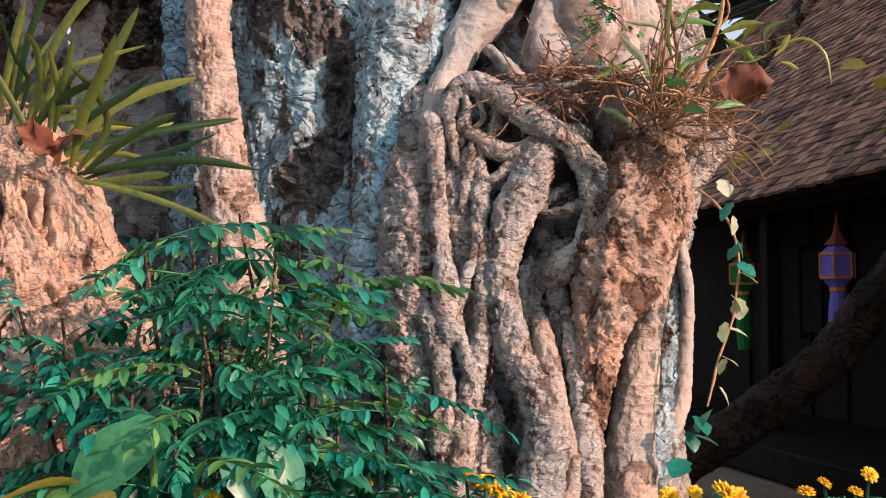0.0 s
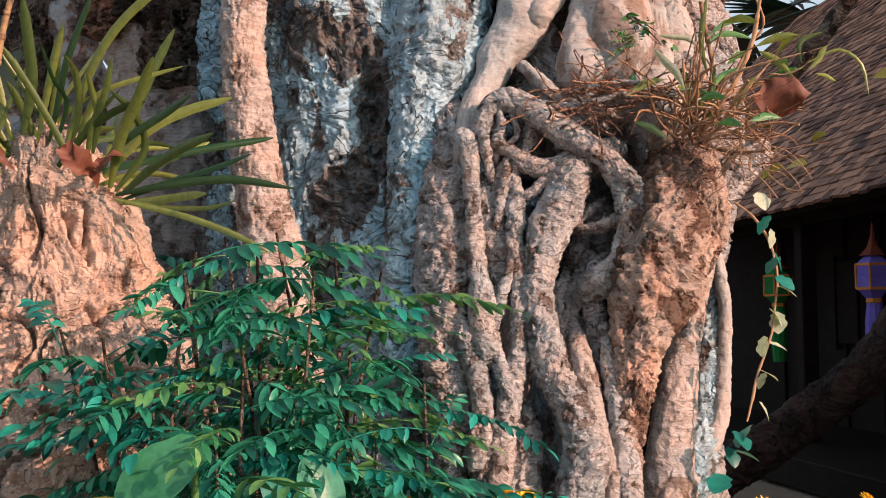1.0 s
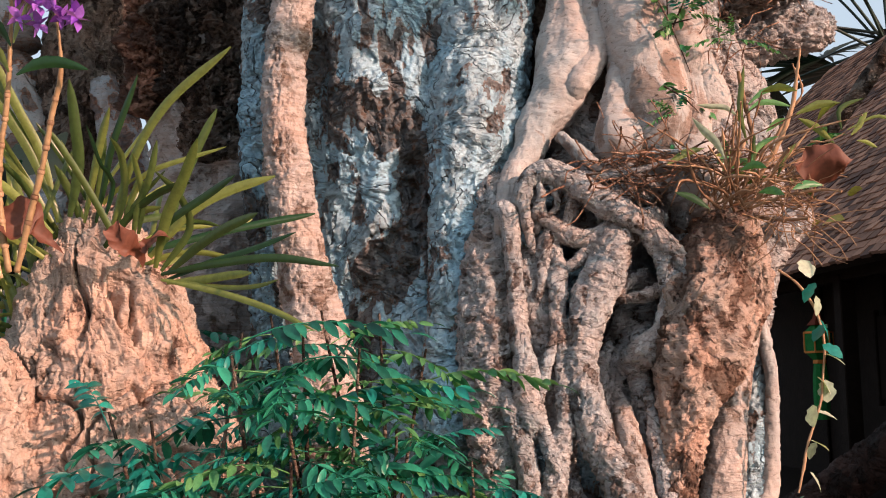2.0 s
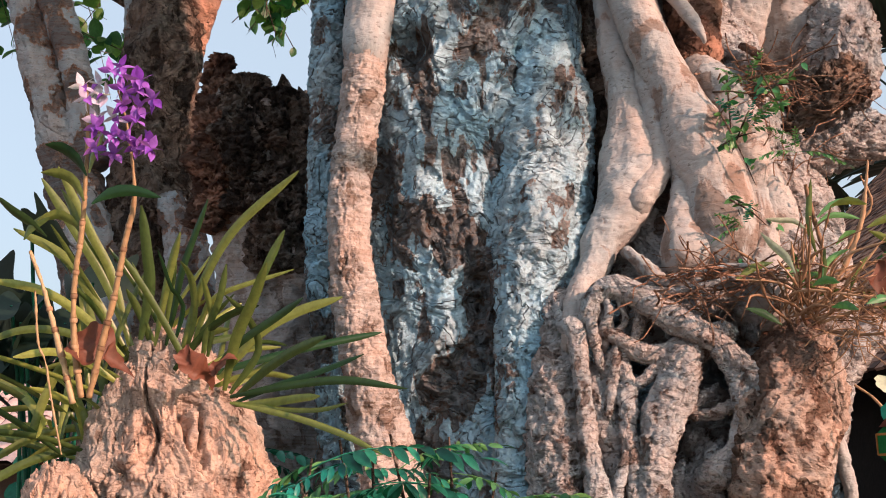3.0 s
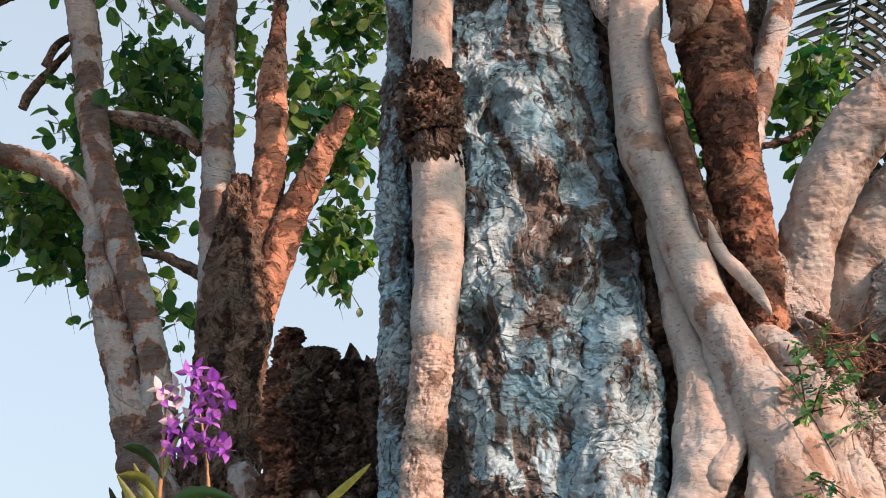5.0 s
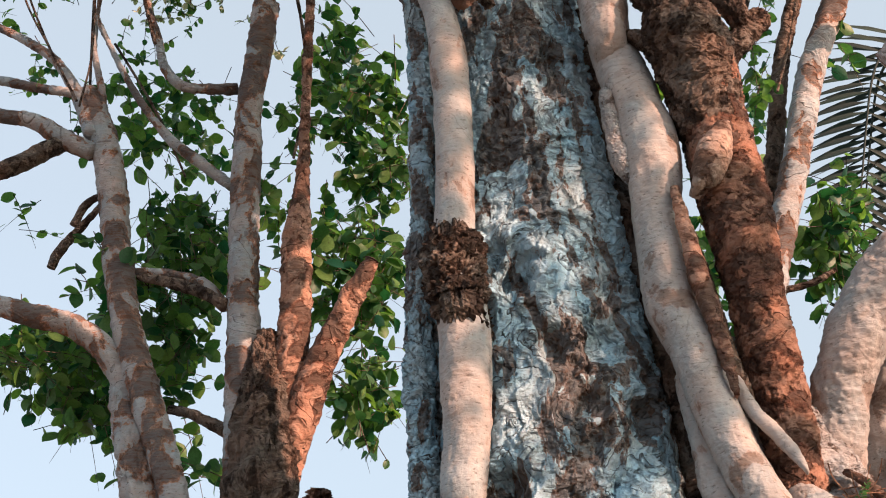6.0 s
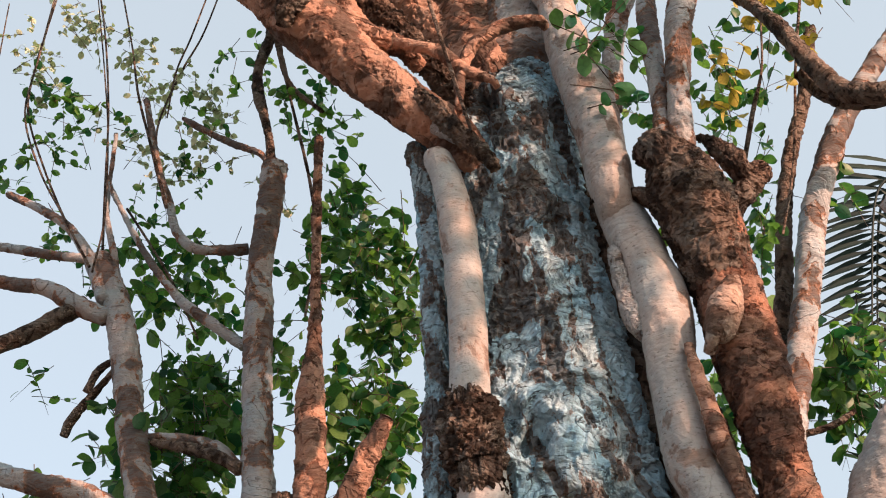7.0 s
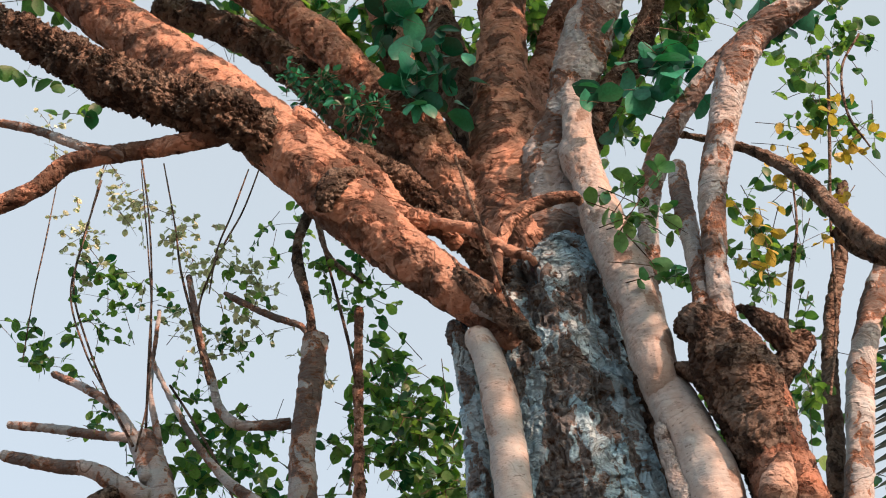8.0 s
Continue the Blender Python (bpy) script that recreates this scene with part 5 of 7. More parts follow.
limb(back_tree, "branch", BARK_DARK, [(-2.142, 5.100, 4.294, 0.0391), (-2.273, 5.100, 4.395, 0.0364), (-2.470, 5.100, 4.488, 0.0337), (-2.669, 5.100, 4.559, 0.0216)], 0.08, 0.002, step=0.02)
limb(back_tree, "branch", BARK_DARK, [(-2.113, 5.100, 3.576, 0.0375), (-2.206, 5.100, 3.632, 0.0319), (-2.316, 5.100, 3.697, 0.0292), (-2.432, 5.100, 3.735, 0.0264)], 0.08, 0.002, step=0.02)
limb(back_tree, "branch", BARK_FAR, [(-2.030, 5.200, 6.372, 0.0220), (-2.083, 5.200, 6.601, 0.0224), (-2.264, 5.200, 6.743, 0.0265), (-2.430, 5.200, 6.882, 0.0230), (-2.579, 5.200, 7.019, 0.0272), (-2.667, 5.200, 7.109, 0.0157)], 0.08, 0.002, step=0.02)
limb(back_tree, "branch", BARK_DARK, [(-2.014, 5.200, 6.319, 0.0255), (-2.024, 5.200, 6.640, 0.0262), (-2.089, 5.200, 7.047, 0.0309), (-2.122, 5.200, 7.386, 0.0278), (-2.042, 5.200, 7.706, 0.0365), (-2.028, 5.200, 8.127, 0.0335)], 0.08, 0.002, step=0.02)
limb(back_tree, "branch", BARK_DARK, [(-2.026, 5.200, 6.395, 0.0258), (-2.051, 5.200, 6.799, 0.0230), (-2.134, 5.200, 7.199, 0.0318), (-2.114, 5.200, 7.532, 0.0286), (-2.004, 5.200, 7.730, 0.0290), (-1.903, 5.200, 7.231, 0.0199), (-1.665, 5.200, 6.881, 0.0153)], 0.08, 0.002, step=0.02)
clump(back_tree, [(-3.34, 5.60, 4.29, 0.34, 0.60, 0.26), (-2.84, 5.60, 4.68, 0.31, 0.60, 0.31), (-2.60, 5.60, 4.25, 0.17, 0.35, 0.26), (-1.56, 5.60, 4.64, 0.26, 0.35, 0.31), (-1.50, 5.60, 4.02, 0.15, 0.35, 0.34), (-3.10, 5.60, 3.95, 0.17, 0.35, 0.17), (-2.46, 5.60, 4.86, 0.26, 0.35, 0.20), (-2.53, 5.60, 3.61, 0.10, 0.35, 0.14), (-2.64, 5.60, 3.13, 0.09, 0.35, 0.14)], 1425, 0.10, LEAF_TREE, 31)
clump(back_tree, [(-3.61, 5.90, 4.52, 0.34, 0.60, 0.17), (-2.71, 5.90, 5.19, 0.32, 0.60, 0.33), (-2.82, 5.90, 4.49, 0.16, 0.35, 0.18), (-1.66, 5.90, 4.90, 0.26, 0.50, 0.42), (-1.49, 5.90, 5.80, 0.21, 0.50, 0.48), (-1.71, 5.90, 6.47, 0.19, 0.35, 0.32), (-1.60, 5.90, 3.95, 0.16, 0.35, 0.32), (-2.80, 5.90, 6.01, 0.24, 0.35, 0.18), (-3.18, 5.90, 6.23, 0.16, 0.35, 0.18), (-3.33, 5.90, 4.03, 0.16, 0.35, 0.11), (-2.18, 5.90, 5.49, 0.18, 0.35, 0.20), (-2.67, 5.90, 3.81, 0.11, 0.35, 0.12)], 2095, 0.098, LEAF_TREE, 32)
clump(back_tree, [(-3.89, 5.60, 7.95, 0.21, 0.35, 0.14), (-4.19, 5.60, 7.39, 0.14, 0.35, 0.18), (-2.36, 5.60, 7.97, 0.14, 0.35, 0.18), (-1.87, 5.60, 7.35, 0.19, 0.35, 0.19), (-1.60, 5.60, 6.58, 0.19, 0.35, 0.13), (-3.17, 5.60, 6.20, 0.21, 0.35, 0.21), (-3.68, 5.60, 5.38, 0.11, 0.35, 0.11), (-1.86, 5.60, 5.74, 0.21, 0.35, 0.21), (-2.64, 5.60, 5.36, 0.11, 0.35, 0.11), (-2.89, 5.60, 6.27, 0.16, 0.35, 0.16)], 302, 0.085, LEAF_TREE, 33, hang=0.3)
clump(back_tree, [(-4.50, 5.60, 7.57, 0.22, 0.30, 0.22), (-1.87, 5.60, 7.19, 0.15, 0.35, 0.18), (-1.62, 5.60, 6.38, 0.20, 0.35, 0.17), (-1.38, 5.60, 5.86, 0.24, 0.40, 0.35), (-2.58, 5.60, 6.09, 0.32, 0.35, 0.14), (-3.88, 5.60, 7.90, 0.20, 0.35, 0.14), (-2.96, 5.60, 6.38, 0.24, 0.35, 0.12), (-2.45, 5.60, 7.97, 0.11, 0.35, 0.14), (-1.80, 5.60, 5.80, 0.17, 0.35, 0.20)], 468, 0.09, LEAF_TREE, 34, hang=0.3)
clump(back_tree, [(-3.55, 5.20, 8.49, 0.14, 0.35, 0.14), (-3.84, 5.20, 7.78, 0.11, 0.35, 0.15), (-2.73, 5.20, 7.57, 0.12, 0.35, 0.12), (-3.08, 5.20, 7.02, 0.16, 0.35, 0.14), (-4.35, 5.20, 9.44, 0.15, 0.35, 0.15), (-2.39, 5.20, 6.65, 0.15, 0.35, 0.11), (-3.01, 5.20, 7.79, 0.13, 0.35, 0.19)], 420, 0.05, LEAF_PALE, 35, hang=0.2)
twig_set(back_tree, "hanging_twig", BARK_DARK, [[(-3.828, 5.200, 8.733, 0.0073), (-3.908, 5.200, 7.934, 0.0083), (-3.894, 5.200, 7.521, 0.0081), (-3.708, 5.200, 6.977, 0.0077), (-3.440, 5.200, 6.356, 0.0085), (-3.164, 5.200, 5.831, 0.0105)]])
twig_set(back_tree, "hanging_twig", BARK_DARK, [[(-3.524, 5.200, 9.039, 0.0074), (-3.361, 5.200, 8.191, 0.0070), (-3.254, 5.200, 7.390, 0.0079), (-3.203, 5.200, 6.636, 0.0075), (-3.154, 5.200, 5.917, 0.0094)]])
twig_set(back_tree, "hanging_twig", BARK_DARK, [[(-2.403, 5.200, 8.512, 0.0056), (-2.559, 5.200, 7.932, 0.0068), (-2.714, 5.200, 7.568, 0.0079), (-2.859, 5.200, 7.057, 0.0077), (-2.797, 5.200, 6.577, 0.0098)]])
twig_set(back_tree, "hanging_twig", BARK_DARK, [[(-3.023, 5.200, 6.393, 0.0097), (-2.815, 5.200, 6.014, 0.0094), (-2.641, 5.200, 5.664, 0.0091), (-2.472, 5.200, 5.255, 0.0066)]])
twig_set(back_tree, "hanging_twig", BARK_DARK, [[(-1.804, 5.200, 5.264, 0.0086), (-1.726, 5.200, 5.745, 0.0112), (-1.756, 5.200, 6.251, 0.0118), (-1.866, 5.200, 6.929, 0.0112), (-1.947, 5.200, 7.388, 0.0090), (-2.035, 5.200, 7.944, 0.0081)]])
twig_set(back_tree, "hanging_twig", BARK_DARK, [[(-3.692, 5.000, 8.672, 0.0059), (-3.747, 5.000, 7.858, 0.0069), (-3.775, 5.000, 7.294, 0.0066), (-3.581, 5.000, 6.712, 0.0075), (-3.357, 5.000, 6.265, 0.0083), (-3.127, 5.000, 5.807, 0.0102)]])
twig_set(back_tree, "hanging_twig", BARK_DARK, [[(-3.162, 5.000, 8.467, 0.0057), (-3.005, 5.000, 7.715, 0.0068), (-2.921, 5.000, 7.231, 0.0090), (-2.775, 5.000, 6.662, 0.0110), (-2.643, 5.000, 6.150, 0.0128)]])
twig_set(back_tree, "hanging_twig", BARK_DARK, [[(-2.445, 5.000, 8.124, 0.0055), (-2.560, 5.000, 7.674, 0.0066), (-2.652, 5.000, 7.361, 0.0065), (-2.691, 5.000, 6.941, 0.0050)]])
twig_set(back_tree, "hanging_twig", BARK_DARK, [[(-3.354, 5.000, 8.474, 0.0043), (-3.203, 5.000, 7.551, 0.0053), (-3.108, 5.000, 6.868, 0.0050), (-3.063, 5.000, 6.181, 0.0059), (-3.103, 5.000, 5.759, 0.0068)]])
twig_set(back_tree, "hanging_twig", BARK_DARK, [[(-4.092, 5.000, 8.555, 0.0044), (-4.081, 5.000, 7.915, 0.0056), (-4.081, 5.000, 7.394, 0.0053), (-4.052, 5.000, 6.754, 0.0051)]])
clump(back_tree, [(-3.86, 5.40, 7.32, 0.18, 0.35, 0.18), (-3.35, 5.40, 7.47, 0.18, 0.35, 0.15), (-2.71, 5.40, 6.92, 0.18, 0.35, 0.15), (-2.97, 5.40, 6.48, 0.17, 0.35, 0.17), (-3.75, 5.40, 6.51, 0.15, 0.35, 0.15), (-2.61, 5.40, 7.27, 0.18, 0.35, 0.15), (-1.58, 5.40, 7.00, 0.15, 0.35, 0.18), (-1.90, 5.40, 7.08, 0.12, 0.35, 0.18), (-3.45, 5.40, 6.11, 0.14, 0.35, 0.11)], 374, 0.06, LEAF_TREE, 37, hang=0.3)
clump(back_tree, [(-3.61, 5.40, 8.48, 0.13, 0.35, 0.13), (-3.08, 5.40, 7.76, 0.13, 0.35, 0.13), (-2.53, 5.40, 7.36, 0.12, 0.35, 0.12), (-4.10, 5.40, 8.51, 0.11, 0.35, 0.14), (-2.84, 5.40, 6.85, 0.12, 0.35, 0.10), (-2.09, 5.40, 6.50, 0.09, 0.35, 0.09)], 420, 0.055, LEAF_PALE, 38, hang=0.3)
# added foliage: closes the bright gap low behind, where it should be dark
clump(back_tree, [(-2.3, 5.6, 1.3, 1.0, 0.4, 0.7), (-1.5, 5.6, 1.2, 0.8, 0.4, 0.7)], 700, 0.11, LEAF_SHRUB, 36, name="undergrowth")
limb(back_tree, "root", BARK_FAR, [(-1.58, 4.72, -0.05, 0.20), (-1.60, 4.72, 0.9, 0.15), (-1.62, 4.74, 1.7, 0.13), (-1.68, 4.80, 2.2, 0.10), (-1.80, 4.90, 2.5, 0.07)], 0.12, 0.005, 0.008, step=0.02)
slim_tree = thing("slender_tree", (1.3, 5.4, 0.0), "slender pale-barked tree with hanging twigs behind the old fig", "tree")
limb(slim_tree, "trunk", BARK_FAR, [(0.623, 5.300, 3.680, 0.0637), (0.762, 5.325, 4.173, 0.0668), (0.903, 5.350, 4.573, 0.0723), (1.043, 5.375, 4.967, 0.0780), (1.187, 5.400, 5.390, 0.0776), (1.340, 5.425, 5.713, 0.0764), (1.549, 5.450, 6.086, 0.0718), (1.834, 5.475, 6.462, 0.0667), (2.226, 5.500, 6.936, 0.0580)], 0.07, 0.003, 0.004, step=0.02)
limb(slim_tree, "trunk", BARK_DARK, [(0.619, 5.500, 3.957, 0.0497), (0.782, 5.500, 4.541, 0.0492), (0.931, 5.500, 5.036, 0.0543), (1.059, 5.500, 5.538, 0.0498), (1.200, 5.500, 5.943, 0.0479), (1.409, 5.500, 6.406, 0.0459), (1.594, 5.500, 6.963, 0.0404)], 0.07, 0.003, 0.004, step=0.02)
limb(slim_tree, "branch", BARK_DARK, [(1.576, 4.600, 5.508, 0.0588), (1.394, 4.667, 5.653, 0.0605), (1.308, 4.733, 5.944, 0.0568), (1.234, 4.800, 6.321, 0.0497), (1.130, 4.867, 6.659, 0.0415), (0.961, 4.933, 6.960, 0.0324), (0.647, 5.000, 7.286, 0.0225)], 0.07, 0.003, step=0.02)
limb(slim_tree, "branch", BARK_DARK, [(1.923, 5.000, 5.881, 0.0631), (1.673, 5.000, 5.861, 0.0696), (1.491, 5.000, 5.875, 0.0636), (1.362, 5.000, 5.988, 0.0483), (1.303, 5.000, 6.140, 0.0392)], 0.07, 0.003, step=0.02)
limb(slim_tree, "branch", BARK_DARK, [(0.770, 5.300, 4.028, 0.0171), (0.915, 5.300, 4.051, 0.0200), (1.042, 5.300, 4.110, 0.0143)], 0.07, 0.003, step=0.02)
clump(slim_tree, [(1.03, 6.00, 6.87, 0.19, 0.35, 0.20), (1.05, 6.00, 6.07, 0.13, 0.35, 0.26), (1.23, 6.00, 4.75, 0.15, 0.35, 0.17), (0.51, 6.00, 4.96, 0.10, 0.35, 0.17), (0.98, 6.00, 5.71, 0.13, 0.35, 0.19), (1.37, 6.00, 5.07, 0.19, 0.35, 0.12), (0.40, 6.00, 5.70, 0.10, 0.35, 0.12), (0.45, 6.00, 4.43, 0.10, 0.35, 0.17)], 390, 0.095, LEAF_TREE, 41)
clump(slim_tree, [(1.16, 5.60, 6.92, 0.27, 0.35, 0.27), (1.66, 5.60, 8.06, 0.34, 0.35, 0.34), (0.91, 5.60, 6.58, 0.13, 0.35, 0.18), (0.84, 5.60, 5.25, 0.09, 0.35, 0.13), (1.82, 5.60, 7.54, 0.18, 0.35, 0.19), (2.08, 5.60, 8.59, 0.31, 0.35, 0.21), (0.42, 5.60, 6.70, 0.14, 0.35, 0.13), (1.40, 5.60, 5.67, 0.13, 0.35, 0.21)], 374, 0.095, LEAF_TREE, 42)
clump(slim_tree, [(1.23, 5.00, 6.93, 0.07, 0.35, 0.05), (0.87, 5.00, 6.14, 0.07, 0.35, 0.05), (1.65, 5.00, 6.98, 0.07, 0.35, 0.05), (1.33, 5.00, 6.22, 0.05, 0.35, 0.05)], 120, 0.085, LEAF_YELLOW, 43)
clump(slim_tree, [(1.13, 5.80, 4.45, 0.12, 0.35, 0.14), (1.12, 5.80, 4.63, 0.15, 0.35, 0.09), (0.48, 5.80, 4.46, 0.04, 0.35, 0.20)], 320, 0.10, LEAF_TREE, 44)
twig_set(slim_tree, "hanging_twig", BARK_DARK, [[(1.738, 5.000, 7.664, 0.0112), (1.498, 5.000, 6.876, 0.0116), (1.285, 5.000, 6.187, 0.0097), (1.107, 5.000, 5.535, 0.0101), (0.919, 5.000, 5.043, 0.0077)]])
twig_set(slim_tree, "hanging_twig", BARK_DARK, [[(1.209, 5.000, 6.718, 0.0069), (1.104, 5.000, 6.251, 0.0088), (0.973, 5.000, 5.924, 0.0148), (0.828, 5.000, 5.540, 0.0163), (0.693, 5.000, 5.183, 0.0197)]])
twig_set(slim_tree, "hanging_twig", BARK_DARK, [[(1.994, 5.000, 7.808, 0.0075), (1.785, 5.000, 7.517, 0.0086), (1.679, 5.000, 7.083, 0.0094), (1.704, 5.000, 6.739, 0.0068)]])
# unseen leaves and branch, added to throw shade on the leaning trunk
clump(slim_tree, [(6.3, 3.4, 3.2, 1.0, 0.8, 0.7), (7.0, 3.3, 3.6, 0.9, 0.8, 0.6), (5.6, 3.8, 2.8, 0.7, 0.6, 0.6)], 1100, 0.12, LEAF_TREE, 46)
limb(slim_tree, "branch", BARK_DARK, [(1.45, 5.4, 2.2, 0.04), (2.9, 4.6, 4.0, 0.03), (4.6, 3.9, 3.9, 0.025), (6.3, 3.4, 3.6, 0.012)], step=0.02)


def build_stump():
    st = thing("tree_stump", (-1.2, 4.4, 0.0), "broken hollow stump with a jagged black rim", "stump")
    rng = random.Random(8)
    n, rows = 150, 190
    a = np.linspace(0, 2 * math.pi, n, endpoint=False)
    z = np.linspace(0, 1, rows)
    top = 2.90 + 0.05 * np.interp(a, np.linspace(0, 2 * math.pi, 24), [rng.uniform(-1, 1) for _ in range(23)] + [0]) + 0.02 * np.sin(a * 17)
    top = top - 0.25 * np.clip(np.cos(a - 5.2), 0, 1)
    zz = z[:, None] * top[None, :]
    r = 0.25 + 0.10 * np.exp(-zz / 0.5) + 0.0 * zz
    for inner in (False, True):
        rr = r - (0.05 if inner else 0.0)
        p = np.stack([-1.2 + rr * np.cos(a), 4.4 + rr * np.sin(a), zz], -1).reshape(-1, 3)
        off = 0.05 * fbm(p * np.array((6, 6, 1.5)), 3, 3) + 0.02 * fbm(p * 24, 3, 4)
        p[:, 0] += off * np.tile(np.cos(a), rows)
        p[:, 1] += off * np.tile(np.sin(a), rows)
        i = np.arange(rows - 1)[:, None] * n
        j = np.arange(n)[None, :]
        f = np.stack([i + j, i + (j + 1) % n, i + n + (j + 1) % n, i + n + j], -1).reshape(-1, 4)
        if inner:
            f = f[:, ::-1]
        nm = "hollow" if inner else "shell"
        part(nm, under(st, mesh_of(nm, p, f, BARK_DARK if inner else BARK_RING)), st, "hollow with dark crusted bark" if inner else "")
    limb(st, "broken_rim", BARK_CHAR, [(-1.40, 4.25, 2.2, 0.10), (-1.36, 4.2, 2.5, 0.12), (-1.38, 4.22, 2.75, 0.08), (-1.36, 4.22, 2.9, 0.05)], 0.25, 0.01, 0.015)
    limb(st, "broken_rim", BARK_DARK, [(-1.25, 4.18, 2.25, 0.10), (-1.24, 4.16, 2.5, 0.13), (-1.25, 4.17, 2.78, 0.09)], 0.25, 0.01, 0.015)
    limb(st, "broken_rim", BARK_DARK, [(-1.12, 4.22, 2.0, 0.12), (-1.10, 4.2, 2.4, 0.14), (-1.12, 4.2, 2.72, 0.09)], 0.25, 0.01, 0.015)


build_stump()


def crumpled(arr, size, seed):
    """A dry leaf: the blade buckled and its rim curled."""
    v, f = arr
    return v + size * 0.16 * np.stack([fbm(v / size * 3.0 + seed, 3, seed + j) for j in range(3)], 1), f


# ---- gnarled mound of wood with orchids ----
def lobe(parent, name, centre, radii, seed, mat, label="", rows=120, amp=0.13, plates=0.012, peak=0.0, lean=0.0):
    """A lump of old wood; peak narrows its upper half, lean shifts the top along x."""
    n = int(rows * 1.6)
    a, b = np.meshgrid(np.linspace(0, 2 * math.pi, n, endpoint=False), np.linspace(0.02, math.pi - 0.02, rows))
    d = np.stack([np.sin(b) * np.cos(a), np.sin(b) * np.sin(a), np.cos(b)], -1).reshape(-1, 3)
    up = np.clip(d[:, 2], 0, 1)
    p = np.array(centre) + d * np.array(radii) * np.stack([1 - peak * up, 1 - peak * up, np.ones(len(up))], 1)
    p[:, 0] += lean * up
    off = amp * fbm(p * 4.5 + seed, 3, seed) * min(radii) * 2 + 0.010 * fbm(p * np.array((18, 18, 10)), 3, seed + 1)
    warp = np.stack([fbm(p * 14, 3, 80 + j) for j in range(3)], 1)
    h, e = flakes(p / 0.06 + 0.6 * warp, seed)
    off += plates * (h - 0.5) - plates * 0.7 * np.clip(1 - e / 0.10, 0, 1)
    lap = fbm(p * np.array((10, 10, 13)) + seed, 3, seed + 8) * 2.4
    off += 0.010 * (0.5 - (lap - np.floor(lap)))
    pit = vnoise(p * 46 + seed, seed + 5)
    off -= 0.012 * np.clip((pit - 0.45) / 0.25, 0, 1)
    crease = 1 - np.abs(fbm(p * np.array((8, 8, 4)) + seed, 3, seed + 6)) * 2.0
    off -= 0.06 * np.clip((crease - 0.78) / 0.2, 0, 1)
    p = p + d * off[:, None]
    p[:, 2] = np.maximum(p[:, 2], -0.05)
    i = np.arange(rows - 1)[:, None] * n
    j = np.arange(n)[None, :]
    f = np.stack([i + j, i + n + j, i + n + (j + 1) % n, i + (j + 1) % n], -1).reshape(-1, 4)
    return part(name, under(parent, mesh_of(name, p, f, mat)), parent, label)


mound = thing("root_mound", (-1.1, 2.85, 0.0), "gnarled mound of tan weathered wood overgrown with orchids", "stump")
lobe(mound, "lobe", (-1.03, 2.85, 0.70), (0.41, 0.33, 0.93), 21, CLAYWOOD, rows=300, plates=0.012, amp=0.05, peak=0.42, lean=-0.06)
lobe(mound, "lobe", (-1.25, 2.61, 0.60), (0.19, 0.19, 0.69), 33, CLAYWOOD, rows=220, plates=0.012, amp=0.08)
lobe(mound, "lobe", (-0.93, 2.81, 0.74), (0.20, 0.18, 0.66), 45, CLAYWOOD, rows=200, plates=0.012, amp=0.06, peak=0.2)
lobe(mound, "lobe", (-0.80, 2.84, 0.48), (0.15, 0.15, 0.66), 37, CLAYWOOD, rows=200, plates=0.012, amp=0.10)

strap_plant = thing("strap_leaved_plant", (-1.0, 2.65, 1.5), "clump of long folded yellow-green strap leaves growing on the mound", "plant")
strap(strap_plant, "leaf", LEAF_STRAP, [(-1.009, 2.740, 1.527, 0.0106), (-0.944, 2.710, 1.704, 0.0126), (-0.850, 2.680, 1.836, 0.0126), (-0.684, 2.650, 1.962, 0.0111)], 0.2)
strap(strap_plant, "leaf", LEAF_STRAP, [(-0.888, 2.720, 1.437, 0.0105), (-0.846, 2.670, 1.554, 0.0142), (-0.790, 2.620, 1.640, 0.0134), (-0.743, 2.570, 1.721, 0.0113)], -0.2)
strap(strap_plant, "leaf", LEAF_STRAP, [(-0.937, 2.740, 1.468, 0.0093), (-0.853, 2.693, 1.543, 0.0111), (-0.743, 2.647, 1.601, 0.0116), (-0.663, 2.600, 1.638, 0.0101)], 0.5)
strap(strap_plant, "leaf", LEAF_STRAP, [(-0.909, 2.740, 1.467, 0.0119), (-0.810, 2.743, 1.576, 0.0139), (-0.712, 2.747, 1.629, 0.0139), (-0.598, 2.750, 1.660, 0.0120)], 0.4)
strap(strap_plant, "leaf", LEAF_STRAP, [(-0.860, 2.720, 1.422, 0.0111), (-0.775, 2.663, 1.475, 0.0122), (-0.692, 2.607, 1.513, 0.0132), (-0.599, 2.550, 1.539, 0.0104)], 0.4)
strap(strap_plant, "leaf", LEAF_STRAP, [(-0.860, 2.720, 1.408, 0.0085), (-0.751, 2.680, 1.442, 0.0090), (-0.633, 2.640, 1.468, 0.0089), (-0.520, 2.600, 1.499, 0.0062)], 0.7)
strap(strap_plant, "leaf", LEAF_STRAP, [(-0.874, 2.720, 1.422, 0.0085), (-0.733, 2.663, 1.437, 0.0102), (-0.572, 2.607, 1.442, 0.0106), (-0.413, 2.550, 1.411, 0.0061)], 0.5)
strap(strap_plant, "leaf", LEAF_STRAP, [(-0.860, 2.720, 1.401, 0.0085), (-0.761, 2.663, 1.401, 0.0108), (-0.679, 2.607, 1.404, 0.0106), (-0.613, 2.550, 1.402, 0.0073)], 0.5)
